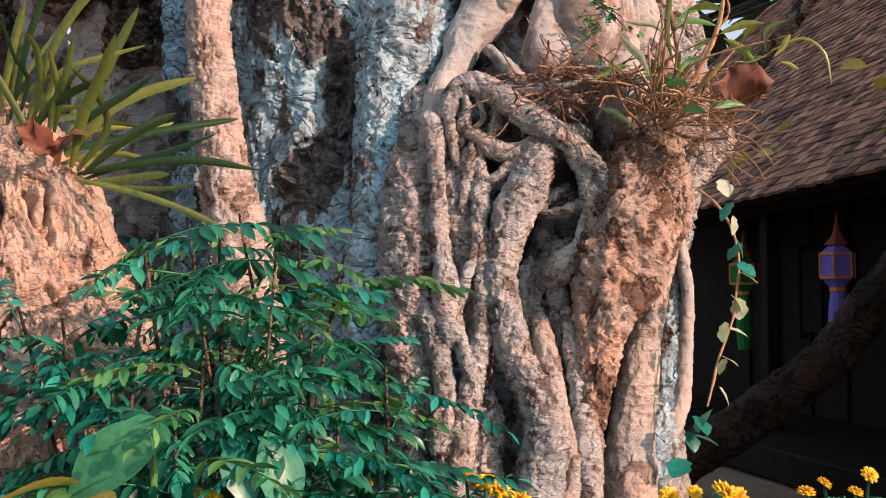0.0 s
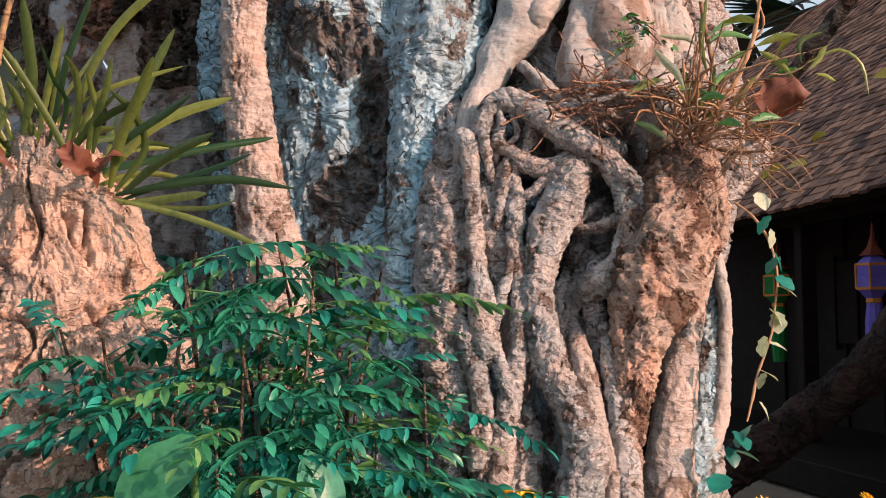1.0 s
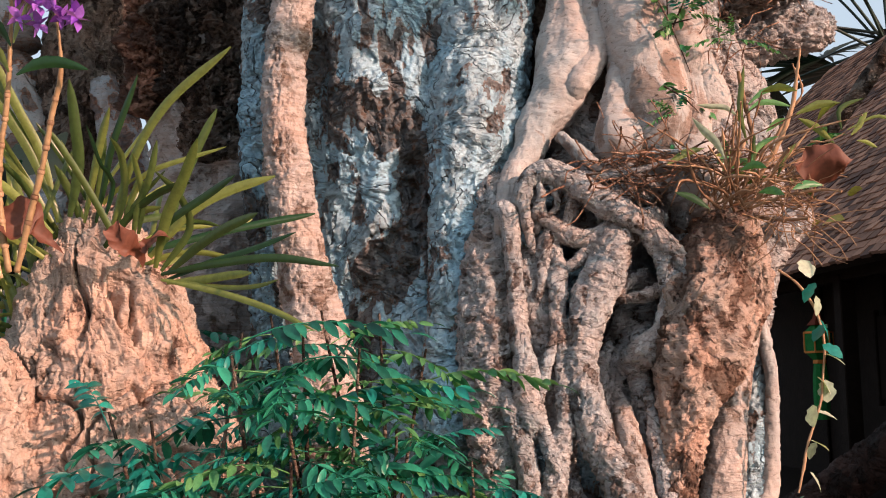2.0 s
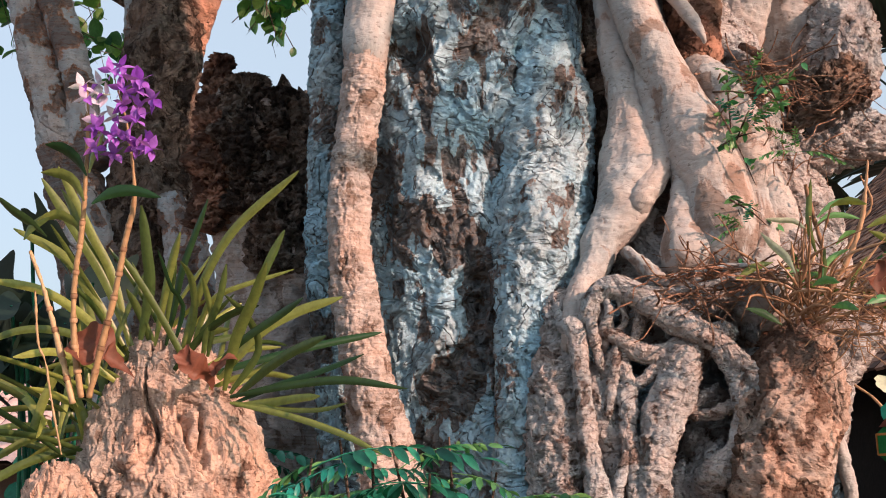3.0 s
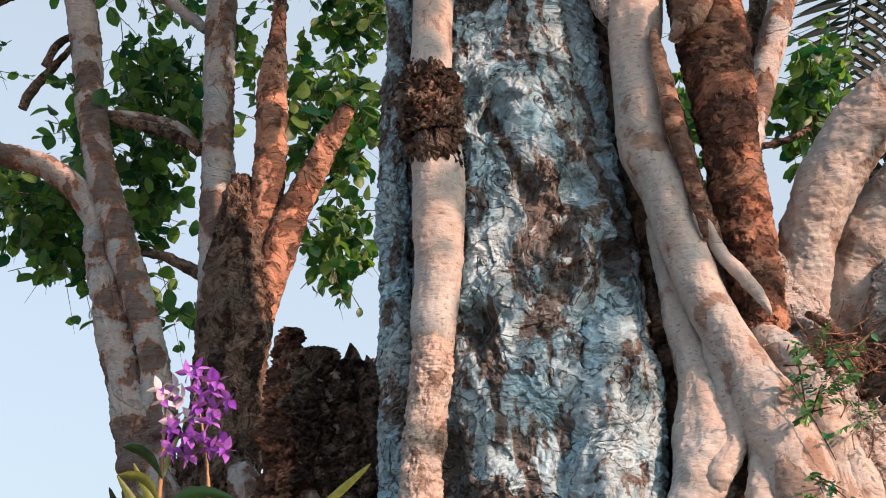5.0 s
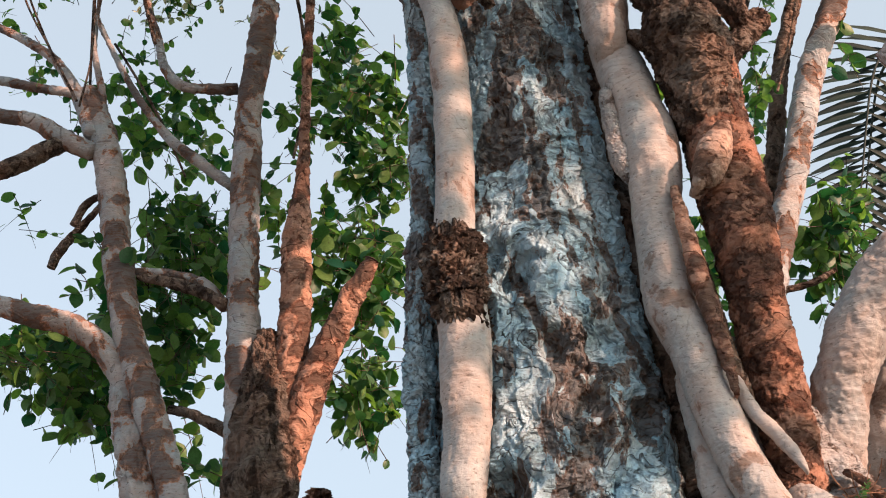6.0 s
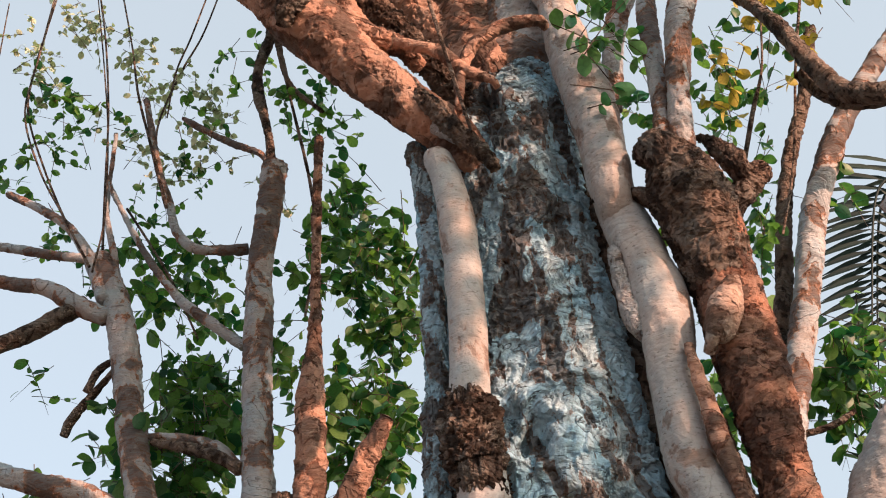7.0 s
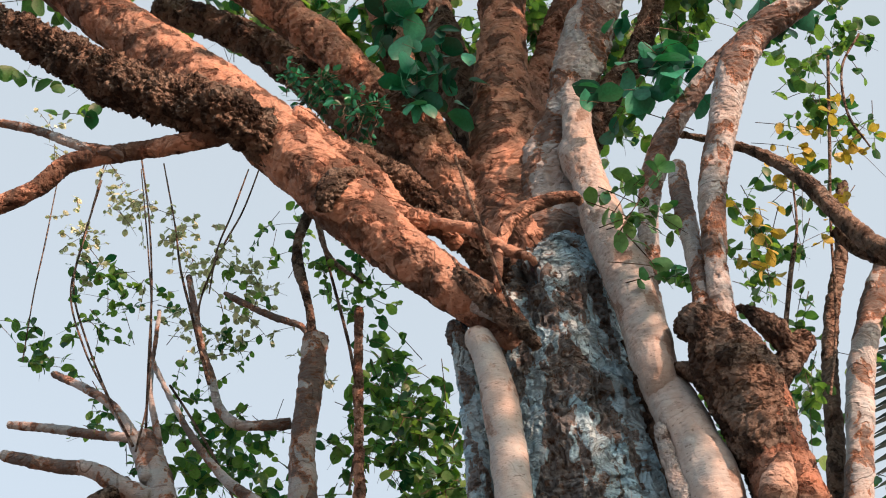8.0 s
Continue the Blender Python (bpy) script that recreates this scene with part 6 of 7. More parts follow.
strap(strap_plant, "leaf", LEAF_STRAP, [(-0.859, 2.670, 1.404, 0.0064), (-0.694, 2.613, 1.362, 0.0081), (-0.564, 2.557, 1.315, 0.0079), (-0.465, 2.500, 1.266, 0.0053)], 0.5)
strap(strap_plant, "leaf", LEAF_STRAP, [(-0.874, 2.720, 1.429, 0.0085), (-0.798, 2.697, 1.528, 0.0104), (-0.819, 2.673, 1.608, 0.0104), (-0.868, 2.650, 1.662, 0.0084)], 0.1)
strap(strap_plant, "leaf", LEAF_STRAP, [(-0.931, 2.720, 1.522, 0.0079), (-0.913, 2.697, 1.602, 0.0092), (-0.920, 2.673, 1.668, 0.0091), (-0.924, 2.650, 1.709, 0.0078)], 0.1)
strap(strap_plant, "leaf", LEAF_STRAP, [(-0.945, 2.720, 1.508, 0.0079), (-0.924, 2.697, 1.588, 0.0092), (-0.889, 2.673, 1.653, 0.0091), (-0.864, 2.650, 1.738, 0.0084)], -0.1)
strap(strap_plant, "leaf", LEAF_STRAP, [(-0.980, 2.740, 1.540, 0.0080), (-0.945, 2.717, 1.620, 0.0086), (-0.895, 2.693, 1.671, 0.0079), (-0.700, 2.670, 1.721, 0.0045)], 0.3)
strap(strap_plant, "leaf", LEAF_STRAP, [(-1.118, 2.760, 1.576, 0.0121), (-1.089, 2.737, 1.700, 0.0148), (-1.090, 2.713, 1.797, 0.0147), (-1.097, 2.690, 1.907, 0.0113)], -0.2)
strap(strap_plant, "leaf", LEAF_STRAP, [(-1.081, 2.760, 1.560, 0.0087), (-1.053, 2.737, 1.670, 0.0114), (-1.024, 2.713, 1.765, 0.0127), (-0.995, 2.690, 1.833, 0.0106)], 0.2)
strap(strap_plant, "leaf", LEAF_STRAP, [(-1.052, 2.760, 1.559, 0.0081), (-1.026, 2.737, 1.641, 0.0094), (-0.995, 2.713, 1.749, 0.0107), (-0.925, 2.690, 1.913, 0.0080)], 0.2)
strap(strap_plant, "leaf", LEAF_STRAP, [(-1.147, 2.780, 1.565, 0.0108), (-1.207, 2.757, 1.723, 0.0142), (-1.289, 2.733, 1.868, 0.0143), (-1.371, 2.710, 1.999, 0.0115)], -0.6)
strap(strap_plant, "leaf", LEAF_STRAP, [(-1.169, 2.780, 1.566, 0.0095), (-1.236, 2.757, 1.681, 0.0122), (-1.317, 2.733, 1.797, 0.0129), (-1.441, 2.710, 1.870, 0.0108)], -0.5)
strap(strap_plant, "leaf", LEAF_STRAP, [(-1.155, 2.780, 1.566, 0.0095), (-1.193, 2.757, 1.737, 0.0122), (-1.245, 2.733, 1.852, 0.0122), (-1.328, 2.710, 2.027, 0.0109)], -0.4)
strap(strap_plant, "leaf", LEAF_STRAP, [(-1.145, 2.720, 1.530, 0.0093), (-1.238, 2.697, 1.629, 0.0119), (-1.344, 2.673, 1.700, 0.0119), (-1.478, 2.650, 1.730, 0.0106)], -0.4)
strap(strap_plant, "leaf", LEAF_STRAP, [(-1.145, 2.720, 1.516, 0.0086), (-1.266, 2.697, 1.588, 0.0106), (-1.384, 2.673, 1.603, 0.0105), (-1.500, 2.650, 1.563, 0.0085)], -0.4)
strap(strap_plant, "leaf", LEAF_STRAP, [(-1.017, 2.720, 1.553, 0.0066), (-0.988, 2.697, 1.647, 0.0079), (-1.009, 2.673, 1.686, 0.0066), (-1.037, 2.650, 1.781, 0.0059)], 0.2)
strap(strap_plant, "leaf", LEAF_STRAP, [(-0.861, 2.700, 1.407, 0.0058), (-0.730, 2.650, 1.383, 0.0063), (-0.625, 2.600, 1.375, 0.0062), (-0.549, 2.550, 1.385, 0.0042)], 0.6)
strap(strap_plant, "leaf", LEAF_STRAP, [(-0.992, 2.740, 1.540, 0.0086), (-0.967, 2.717, 1.635, 0.0119), (-0.969, 2.693, 1.716, 0.0119), (-0.987, 2.670, 1.755, 0.0085)], 0.3)
rng = random.Random(17)
for k in range(34):
    x0 = rng.uniform(-1.22, -0.92)
    base = Vector((x0, 2.80 + rng.uniform(-0.08, 0.10), 1.42 + rng.uniform(0, 0.08)))
    out = Vector((rng.uniform(-1.0, 1.0) + (x0 + 1.05) * 2, rng.uniform(-0.5, 0.6), rng.uniform(0.3, 1.2))).normalized()
    ln, sag = rng.uniform(0.28, 0.5), rng.uniform(0.02, 0.16)
    w = rng.uniform(0.006, 0.012)
    strap(strap_plant, "leaf", LEAF_STRAP, [(*(base + out * ln * t + Vector((0, 0, -sag * t * t))), w) for t in (0, 0.33, 0.66, 1.0)], rng.uniform(-0.7, 0.7), 0.4)
for k in range(26):
    base = Vector((rng.uniform(-1.42, -1.18), 2.82 + rng.uniform(-0.06, 0.12), 1.28 + rng.uniform(0, 0.12)))
    out = Vector((rng.uniform(-1.2, 0.3), rng.uniform(-0.5, 0.5), rng.uniform(0.15, 1.1))).normalized()
    ln, sag, w = rng.uniform(0.28, 0.5), rng.uniform(0.03, 0.2), rng.uniform(0.007, 0.013)
    strap(strap_plant, "leaf", LEAF_STRAP, [(*(base + out * ln * t + Vector((0, 0, -sag * t * t))), w) for t in (0, 0.33, 0.66, 1.0)], rng.uniform(-0.7, 0.7), 0.4)
for at, d, s in (((-1.20, 2.56, 1.56), (0.6, -0.1, -0.2), 0.12), ((-0.97, 2.64, 1.53), (0.5, -0.2, -0.4), 0.09), ((-0.90, 2.66, 1.47), (0.3, -0.1, 0.6), 0.07)):
    v, f = crumpled(placed(blade(1, 0.75, 0.6, 0.9, 0.1, 0.1, 26, 0.10), aim(at, d, s, 1.0)), s, 7)
    part("dry_leaf", under(strap_plant, mesh_of("dry_leaf", v, f, LEAF_BROWN)), strap_plant, "curled dry brown leaf")
dark_plant = thing("philodendron", (-1.75, 3.3, 0.0), "plant with large split leaves beside the mound, coloured dark as a silhouette", "plant")
SPLIT = blade(1, 0.85, 0.15, 0.35, 0.15, 0.7, 22, 0.38)
rng = random.Random(53)
for k in range(24):
    tip = (-1.58 + rng.uniform(-0.30, 0.28), 3.1 + rng.uniform(-0.2, 0.2), rng.uniform(1.45, 1.92))
    limb(dark_plant, "stalk", LEAF_SHRUB, [(-1.75, 3.3, 0, 0.010), (0.5 * (tip[0] - 1.75), 3.28, tip[2] * 0.6, 0.008), (*tip, 0.005)], 0.05, 0.0, step=0.03)
    v, f = placed(SPLIT, aim(tip, (rng.gauss(0, 1), rng.uniform(-0.7, 0.2), rng.uniform(-0.5, 0.4)), rng.uniform(0.15, 0.24), rng.choice((-1, 1)) * rng.uniform(0.8, 1.5)))
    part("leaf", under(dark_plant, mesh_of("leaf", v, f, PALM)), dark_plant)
orchid = thing("orchid", (-1.15, 2.55, 1.42), "cane orchid with a head of violet and white flowers", "orchid")
limb(orchid, "cane", CANE, [(-1.176, 2.550, 1.420, 0.0084), (-1.189, 2.533, 1.537, 0.0084), (-1.188, 2.517, 1.666, 0.0073), (-1.168, 2.500, 1.796, 0.0068), (-1.155, 2.483, 1.898, 0.0063), (-1.146, 2.467, 2.029, 0.0042), (-1.144, 2.450, 2.146, 0.0026)], 0.06, 0.0008, step=0.008)
limb(orchid, "cane", CANE, [(-1.158, 2.550, 1.419, 0.0073), (-1.123, 2.536, 1.548, 0.0084), (-1.089, 2.521, 1.663, 0.0078), (-1.063, 2.507, 1.779, 0.0073), (-1.040, 2.493, 1.855, 0.0063), (-1.037, 2.479, 1.932, 0.0042), (-1.054, 2.464, 2.064, 0.0026), (-1.077, 2.450, 2.155, 0.0021)], 0.06, 0.0008, step=0.008)
limb(orchid, "cane", CANE, [(-1.196, 2.550, 1.407, 0.0073), (-1.226, 2.550, 1.514, 0.0079), (-1.263, 2.550, 1.635, 0.0069), (-1.286, 2.550, 1.703, 0.0053), (-1.316, 2.550, 1.773, 0.0043)], 0.06, 0.0008, step=0.008)
limb(orchid, "cane", CANE, [(-1.197, 2.500, 1.289, 0.0025), (-1.224, 2.500, 1.405, 0.0031), (-1.242, 2.500, 1.496, 0.0031), (-1.263, 2.500, 1.548, 0.0026), (-1.275, 2.500, 1.667, 0.0026)], 0.06, 0.0008, step=0.008)
strap(orchid, "leaf", LEAF_STRAP, [(-1.138, 2.450, 1.922, 0.0046), (-1.166, 2.450, 1.964, 0.0151), (-1.201, 2.450, 1.992, 0.0151), (-1.241, 2.450, 2.004, 0.0057)], 0.3)
strap(orchid, "leaf", LEAF_STRAP, [(-1.142, 2.450, 1.862, 0.0046), (-1.165, 2.450, 1.903, 0.0149), (-1.199, 2.450, 1.929, 0.0151), (-1.249, 2.450, 1.937, 0.0057)], 0.3)
strap(orchid, "leaf", LEAF_STRAP, [(-1.124, 2.450, 1.855, 0.0046), (-1.084, 2.450, 1.879, 0.0141), (-1.032, 2.450, 1.883, 0.0141), (-0.959, 2.450, 1.861, 0.0055)], 0.3)
strap(orchid, "leaf", LEAF_STRAP, [(-1.133, 2.450, 1.929, 0.0046), (-1.126, 2.450, 1.968, 0.0094), (-1.116, 2.450, 1.995, 0.0094), (-1.101, 2.450, 2.021, 0.0038)], 0.3)
strap(orchid, "leaf", LEAF_STRAP, [(-1.171, 2.500, 1.809, 0.0048), (-1.198, 2.500, 1.831, 0.0133), (-1.233, 2.500, 1.846, 0.0133), (-1.277, 2.500, 1.834, 0.0057)], 0.3)
strap(orchid, "leaf", LEAF_STRAP, [(-1.252, 2.500, 1.794, 0.0048), (-1.296, 2.500, 1.830, 0.0136), (-1.340, 2.500, 1.860, 0.0136), (-1.385, 2.500, 1.902, 0.0059)], 0.3)
strap(orchid, "leaf", LEAF_STRAP, [(-1.308, 2.500, 1.790, 0.0048), (-1.295, 2.500, 1.817, 0.0116), (-1.268, 2.500, 1.836, 0.0117), (-1.240, 2.500, 1.849, 0.0049)], 0.3)
strap(orchid, "leaf", LEAF_STRAP, [(-1.168, 2.500, 1.796, 0.0048), (-1.183, 2.500, 1.824, 0.0136), (-1.199, 2.500, 1.866, 0.0116), (-1.222, 2.500, 1.909, 0.0049)], 0.3)


def cane_nodes(parent, pts, gap=0.058):
    """Dark papery rings where a cane is jointed."""
    c = spline(pts, 0.006)
    reach = np.concatenate([[0], np.cumsum(np.linalg.norm(np.diff(c[:, :3], axis=0), axis=1))])
    for d in np.arange(gap, reach[-1] - 0.02, gap):
        k = int(np.searchsorted(reach, d))
        k = min(max(k, 1), len(c) - 2)
        a, b, r = c[k - 1, :3], c[k + 1, :3], c[k, 3]
        v, f = tube_arrays([(*a, r * 1.02), (*(0.5 * (a + b)), r * 1.15), (*b, r * 1.03)], 0.004, 10)
        part("node", under(parent, mesh_of("node", v, f, LEAF_DRY)), parent)


cane_nodes(orchid, [(-1.176, 2.550, 1.420, 0.0084), (-1.189, 2.533, 1.537, 0.0084), (-1.188, 2.517, 1.666, 0.0073), (-1.168, 2.500, 1.796, 0.0068), (-1.155, 2.483, 1.898, 0.0063)])
cane_nodes(orchid, [(-1.158, 2.550, 1.419, 0.0073), (-1.123, 2.536, 1.548, 0.0084), (-1.089, 2.521, 1.663, 0.0078), (-1.063, 2.507, 1.779, 0.0073), (-1.040, 2.493, 1.855, 0.0063)])
cane_nodes(orchid, [(-1.196, 2.550, 1.407, 0.0073), (-1.226, 2.550, 1.514, 0.0079), (-1.263, 2.550, 1.635, 0.0069), (-1.286, 2.550, 1.703, 0.0053)])


def orchid_flower():
    """Five petals and a lip, facing -y."""
    petal = blade(1, 0.55, 0.15, 0.12, 0.12, 0.1, 6)
    out = []
    for k in range(5):
        a = math.radians(90 + 72 * k)
        out.append(placed(petal, aim((0, 0, 0), (math.cos(a), -0.35, math.sin(a)), 0.036, 0.3)))
    return join_arrays(out), placed(blade(1, 0.9, 0.6, 0.5, 0.1, 0.3, 6), aim((0, -0.004, 0), (0, -0.8, -0.5), 0.022))


FLOWER, LIP = orchid_flower()
petals, lip, petals_pale = mesh_of("blossom", *FLOWER, PETAL), mesh_of("lip", *LIP, PETAL), mesh_of("blossom", *FLOWER, PETAL_PALE)
rng = random.Random(12)
for at in ((-1.10, 2.13), (-1.06, 2.15), (-1.02, 2.14), (-1.00, 2.10), (-1.12, 2.09), (-1.08, 2.10), (-0.99, 2.06), (-1.07, 2.06), (-1.03, 2.07), (-1.11, 2.05),
           (-1.06, 2.00), (-1.03, 1.99), (-1.07, 1.97), (-1.01, 1.98), (-0.97, 1.965), (-0.99, 2.125), (-1.04, 2.11), (-1.13, 2.12), (-1.00, 2.03), (-1.09, 2.02), (-1.05, 2.17), (-0.96, 2.08), (-1.11, 1.985), (-0.985, 1.99)):
    m = pose(at[0] - orchid.location.x, 2.42 + rng.uniform(-0.03, 0.03) - orchid.location.y, at[1] - orchid.location.z, rng.uniform(-35, 25), rng.uniform(-40, 40), rng.uniform(-50, 50))
    fl = part("flower", petals_pale if (at[0] < -1.065 and at[1] > 2.04) else petals, orchid, "", m)
    part("lip", lip, fl)

epiphyte = thing("orchid_clump", (0.54, 3.0, 1.58), "clump of dry orchid stalks and pale leaves rooted on the tree", "orchid")
limb(epiphyte, "stalk", LEAF_DRY, [(0.546, 2.920, 1.581, 0.0038), (0.535, 2.897, 1.643, 0.0043), (0.524, 2.873, 1.711, 0.0037), (0.517, 2.850, 1.763, 0.0021)], 0.06, 0.001, step=0.008)
limb(epiphyte, "stalk", LEAF_DRY, [(0.557, 2.920, 1.581, 0.0044), (0.557, 2.897, 1.658, 0.0049), (0.546, 2.873, 1.725, 0.0043), (0.556, 2.850, 1.806, 0.0027)], 0.06, 0.001, step=0.008)
limb(epiphyte, "stalk", LEAF_DRY, [(0.567, 2.920, 1.574, 0.0054), (0.622, 2.900, 1.658, 0.0065), (0.662, 2.880, 1.727, 0.0070), (0.694, 2.860, 1.809, 0.0064), (0.704, 2.840, 1.876, 0.0048), (0.714, 2.820, 1.956, 0.0032)], 0.06, 0.001, step=0.008)
limb(epiphyte, "stalk", LEAF_DRY, [(0.575, 2.920, 1.581, 0.0044), (0.587, 2.902, 1.673, 0.0054), (0.598, 2.885, 1.742, 0.0054), (0.581, 2.868, 1.825, 0.0064), (0.564, 2.850, 1.907, 0.0048)], 0.06, 0.001, step=0.008)
limb(epiphyte, "stalk", LEAF_DRY, [(0.578, 2.900, 1.564, 0.0043), (0.614, 2.867, 1.601, 0.0053), (0.643, 2.833, 1.660, 0.0048), (0.667, 2.800, 1.695, 0.0031)], 0.06, 0.001, step=0.008)
limb(epiphyte, "stalk", LEAF_DRY, [(0.599, 2.900, 1.542, 0.0049), (0.643, 2.840, 1.524, 0.0042), (0.699, 2.780, 1.517, 0.0036)], 0.06, 0.001, step=0.008)
limb(epiphyte, "stalk", LEAF_DRY, [(0.585, 2.900, 1.564, 0.0037), (0.663, 2.860, 1.586, 0.0043), (0.738, 2.820, 1.593, 0.0036), (0.782, 2.780, 1.582, 0.0026)], 0.06, 0.001, step=0.008)
limb(epiphyte, "stalk", LEAF_DRY, [(0.513, 2.900, 1.564, 0.0032), (0.457, 2.860, 1.607, 0.0037), (0.430, 2.820, 1.657, 0.0037), (0.414, 2.780, 1.712, 0.0031)], 0.06, 0.001, step=0.008)
limb(epiphyte, "stalk", LEAF_DRY, [(0.712, 2.880, 1.532, 0.0027), (0.729, 2.840, 1.590, 0.0027), (0.736, 2.800, 1.632, 0.0021)], 0.06, 0.001, step=0.008)
limb(epiphyte, "stalk", LEAF_DRY, [(0.644, 2.900, 1.716, 0.0043), (0.692, 2.883, 1.800, 0.0037), (0.725, 2.867, 1.854, 0.0032), (0.700, 2.850, 1.922, 0.0027)], 0.06, 0.001, step=0.008)
limb(epiphyte, "stalk", LEAF_DRY, [(0.528, 2.900, 1.578, 0.0032), (0.502, 2.875, 1.624, 0.0032), (0.491, 2.850, 1.663, 0.0027)], 0.06, 0.001, step=0.008)
strap(epiphyte, "leaf", LEAF_SHRUB_LIGHT, [(0.585, 2.850, 1.806, 0.0032), (0.613, 2.850, 1.824, 0.0075), (0.649, 2.850, 1.824, 0.0075), (0.689, 2.850, 1.812, 0.0032)], 0.3)
strap(epiphyte, "leaf", LEAF_SHRUB_LIGHT, [(0.585, 2.850, 1.821, 0.0032), (0.621, 2.850, 1.852, 0.0075), (0.664, 2.850, 1.861, 0.0075), (0.706, 2.850, 1.850, 0.0032)], 0.3)
strap(epiphyte, "leaf", LEAF_PALE, [(0.556, 2.850, 1.792, 0.0032), (0.528, 2.850, 1.814, 0.0075), (0.492, 2.850, 1.818, 0.0075), (0.457, 2.850, 1.824, 0.0032)], 0.3)
strap(epiphyte, "leaf", LEAF_STRAP, [(0.577, 2.850, 1.720, 0.0032), (0.563, 2.850, 1.792, 0.0075), (0.567, 2.850, 1.850, 0.0080), (0.579, 2.850, 1.922, 0.0043)], 0.3)
strap(epiphyte, "leaf", LEAF_SHRUB_LIGHT, [(0.583, 2.850, 1.670, 0.0027), (0.598, 2.850, 1.706, 0.0075), (0.626, 2.850, 1.727, 0.0064), (0.655, 2.850, 1.737, 0.0021)], 0.3)
strap(epiphyte, "leaf", LEAF_STRAP, [(0.647, 2.850, 1.634, 0.0027), (0.661, 2.850, 1.670, 0.0064), (0.679, 2.850, 1.699, 0.0064), (0.697, 2.850, 1.717, 0.0021)], 0.3)
strap(epiphyte, "leaf", LEAF_STRAP, [(0.583, 2.850, 1.649, 0.0027), (0.591, 2.850, 1.691, 0.0064), (0.591, 2.850, 1.720, 0.0064), (0.598, 2.850, 1.749, 0.0021)], 0.3)
strap(epiphyte, "leaf", LEAF_PALE, [(0.510, 2.800, 1.674, 0.0026), (0.490, 2.800, 1.716, 0.0105), (0.462, 2.800, 1.745, 0.0105), (0.435, 2.800, 1.780, 0.0027)], 0.3)
strap(epiphyte, "leaf", LEAF_STRAP, [(0.818, 2.800, 1.723, 0.0027), (0.839, 2.800, 1.745, 0.0073), (0.849, 2.800, 1.766, 0.0073), (0.861, 2.800, 1.780, 0.0027)], 0.3)
strap(epiphyte, "leaf", LEAF_STRAP, [(0.811, 2.800, 1.737, 0.0027), (0.889, 2.800, 1.769, 0.0042), (0.944, 2.800, 1.730, 0.0047), (0.959, 2.800, 1.653, 0.0026)], 0.3)
strap(epiphyte, "leaf", LEAF_STRAP, [(0.832, 2.800, 1.709, 0.0021), (0.853, 2.800, 1.706, 0.0052), (0.866, 2.800, 1.698, 0.0052), (0.880, 2.800, 1.690, 0.0021)], 0.3)
strap(epiphyte, "leaf", LEAF_STRAP, [(0.797, 2.800, 1.737, 0.0027), (0.791, 2.800, 1.780, 0.0063), (0.812, 2.800, 1.801, 0.0063), (0.854, 2.800, 1.814, 0.0021)], 0.3)
limb(epiphyte, "stalk", LEAF_DRY, [(0.733, 2.850, 1.720, 0.0032), (0.771, 2.833, 1.717, 0.0027), (0.809, 2.817, 1.734, 0.0027), (0.825, 2.800, 1.752, 0.0021)], 0.06, 0.001, step=0.008)

rng = random.Random(29)
for k in range(44):
    base = Vector((0.54 + rng.uniform(-0.05, 0.07), 2.94 + rng.uniform(-0.05, 0.05), 1.58 + rng.uniform(-0.02, 0.05)))
    d = Vector((rng.gauss(0.25, 0.6), rng.gauss(-0.25, 0.3), rng.uniform(0.1, 1.0))).normalized()
    ln = rng.uniform(0.10, 0.30)
    side = Vector((rng.gauss(0, 0.3), 0, rng.uniform(-0.3, 0.1))) * ln
    limb(epiphyte, "stalk", LEAF_DRY, [(*base, 0.0028), (*(base + d * ln * 0.5), 0.0036), (*(base + d * ln + side), 0.0018)], 0.06, 0.001, step=0.01)
    if k % 2:
        tip = base + d * ln + side
        e = Vector((rng.gauss(0, 0.8), rng.gauss(-0.3, 0.3), rng.uniform(-0.2, 0.7))).normalized() * rng.uniform(0.06, 0.13)
        strap(epiphyte, "leaf", LEAF_STRAP if k % 4 == 1 else LEAF_SHRUB_LIGHT, [(*tip, 0.003), (*(tip + e * 0.5), 0.011), (*(tip + e + Vector((0, 0, -0.02))), 0.004)], rng.uniform(-0.8, 0.8))
rootlets(epiphyte, (0.70, 2.86, 1.56), (0.05, 0.03, 0.07), 50, 31, LEAF_DRY, 0.14, 0.0009)

v, f = crumpled(placed(blade(1, 0.95, 0.2, 0.15, 0.12, 0.5, 24), aim((0.800, 2.780, 1.655), (-1, 0.1, -0.05), 0.125, 1.2)), 0.125, 3)
part("dry_leaf", under(epiphyte, mesh_of("dry_leaf", v, f, LEAF_BROWN)), epiphyte, "large curled red-brown dry leaf")

# ---- creeper ----
vine = thing("creeper", (0.66, 2.95, 1.45), "thin hanging creeper with pale and teal leaves", "vine")
limb(vine, "stem", LEAF_DRY, [(0.659, 2.950, 1.410, 0.0044), (0.696, 2.940, 1.379, 0.0036), (0.726, 2.930, 1.335, 0.0036), (0.745, 2.920, 1.283, 0.0036), (0.753, 2.910, 1.211, 0.0036), (0.742, 2.900, 1.139, 0.0036), (0.732, 2.890, 1.082, 0.0036), (0.710, 2.880, 1.025, 0.0035), (0.686, 2.870, 0.969, 0.0035), (0.671, 2.860, 0.914, 0.0035), (0.654, 2.850, 0.859, 0.0028)], 0.05, 0.0005, step=0.01)
IVY = blade(1, 0.95, 0.12, 0.2, 0.35, 0.9, 8, 0.12)
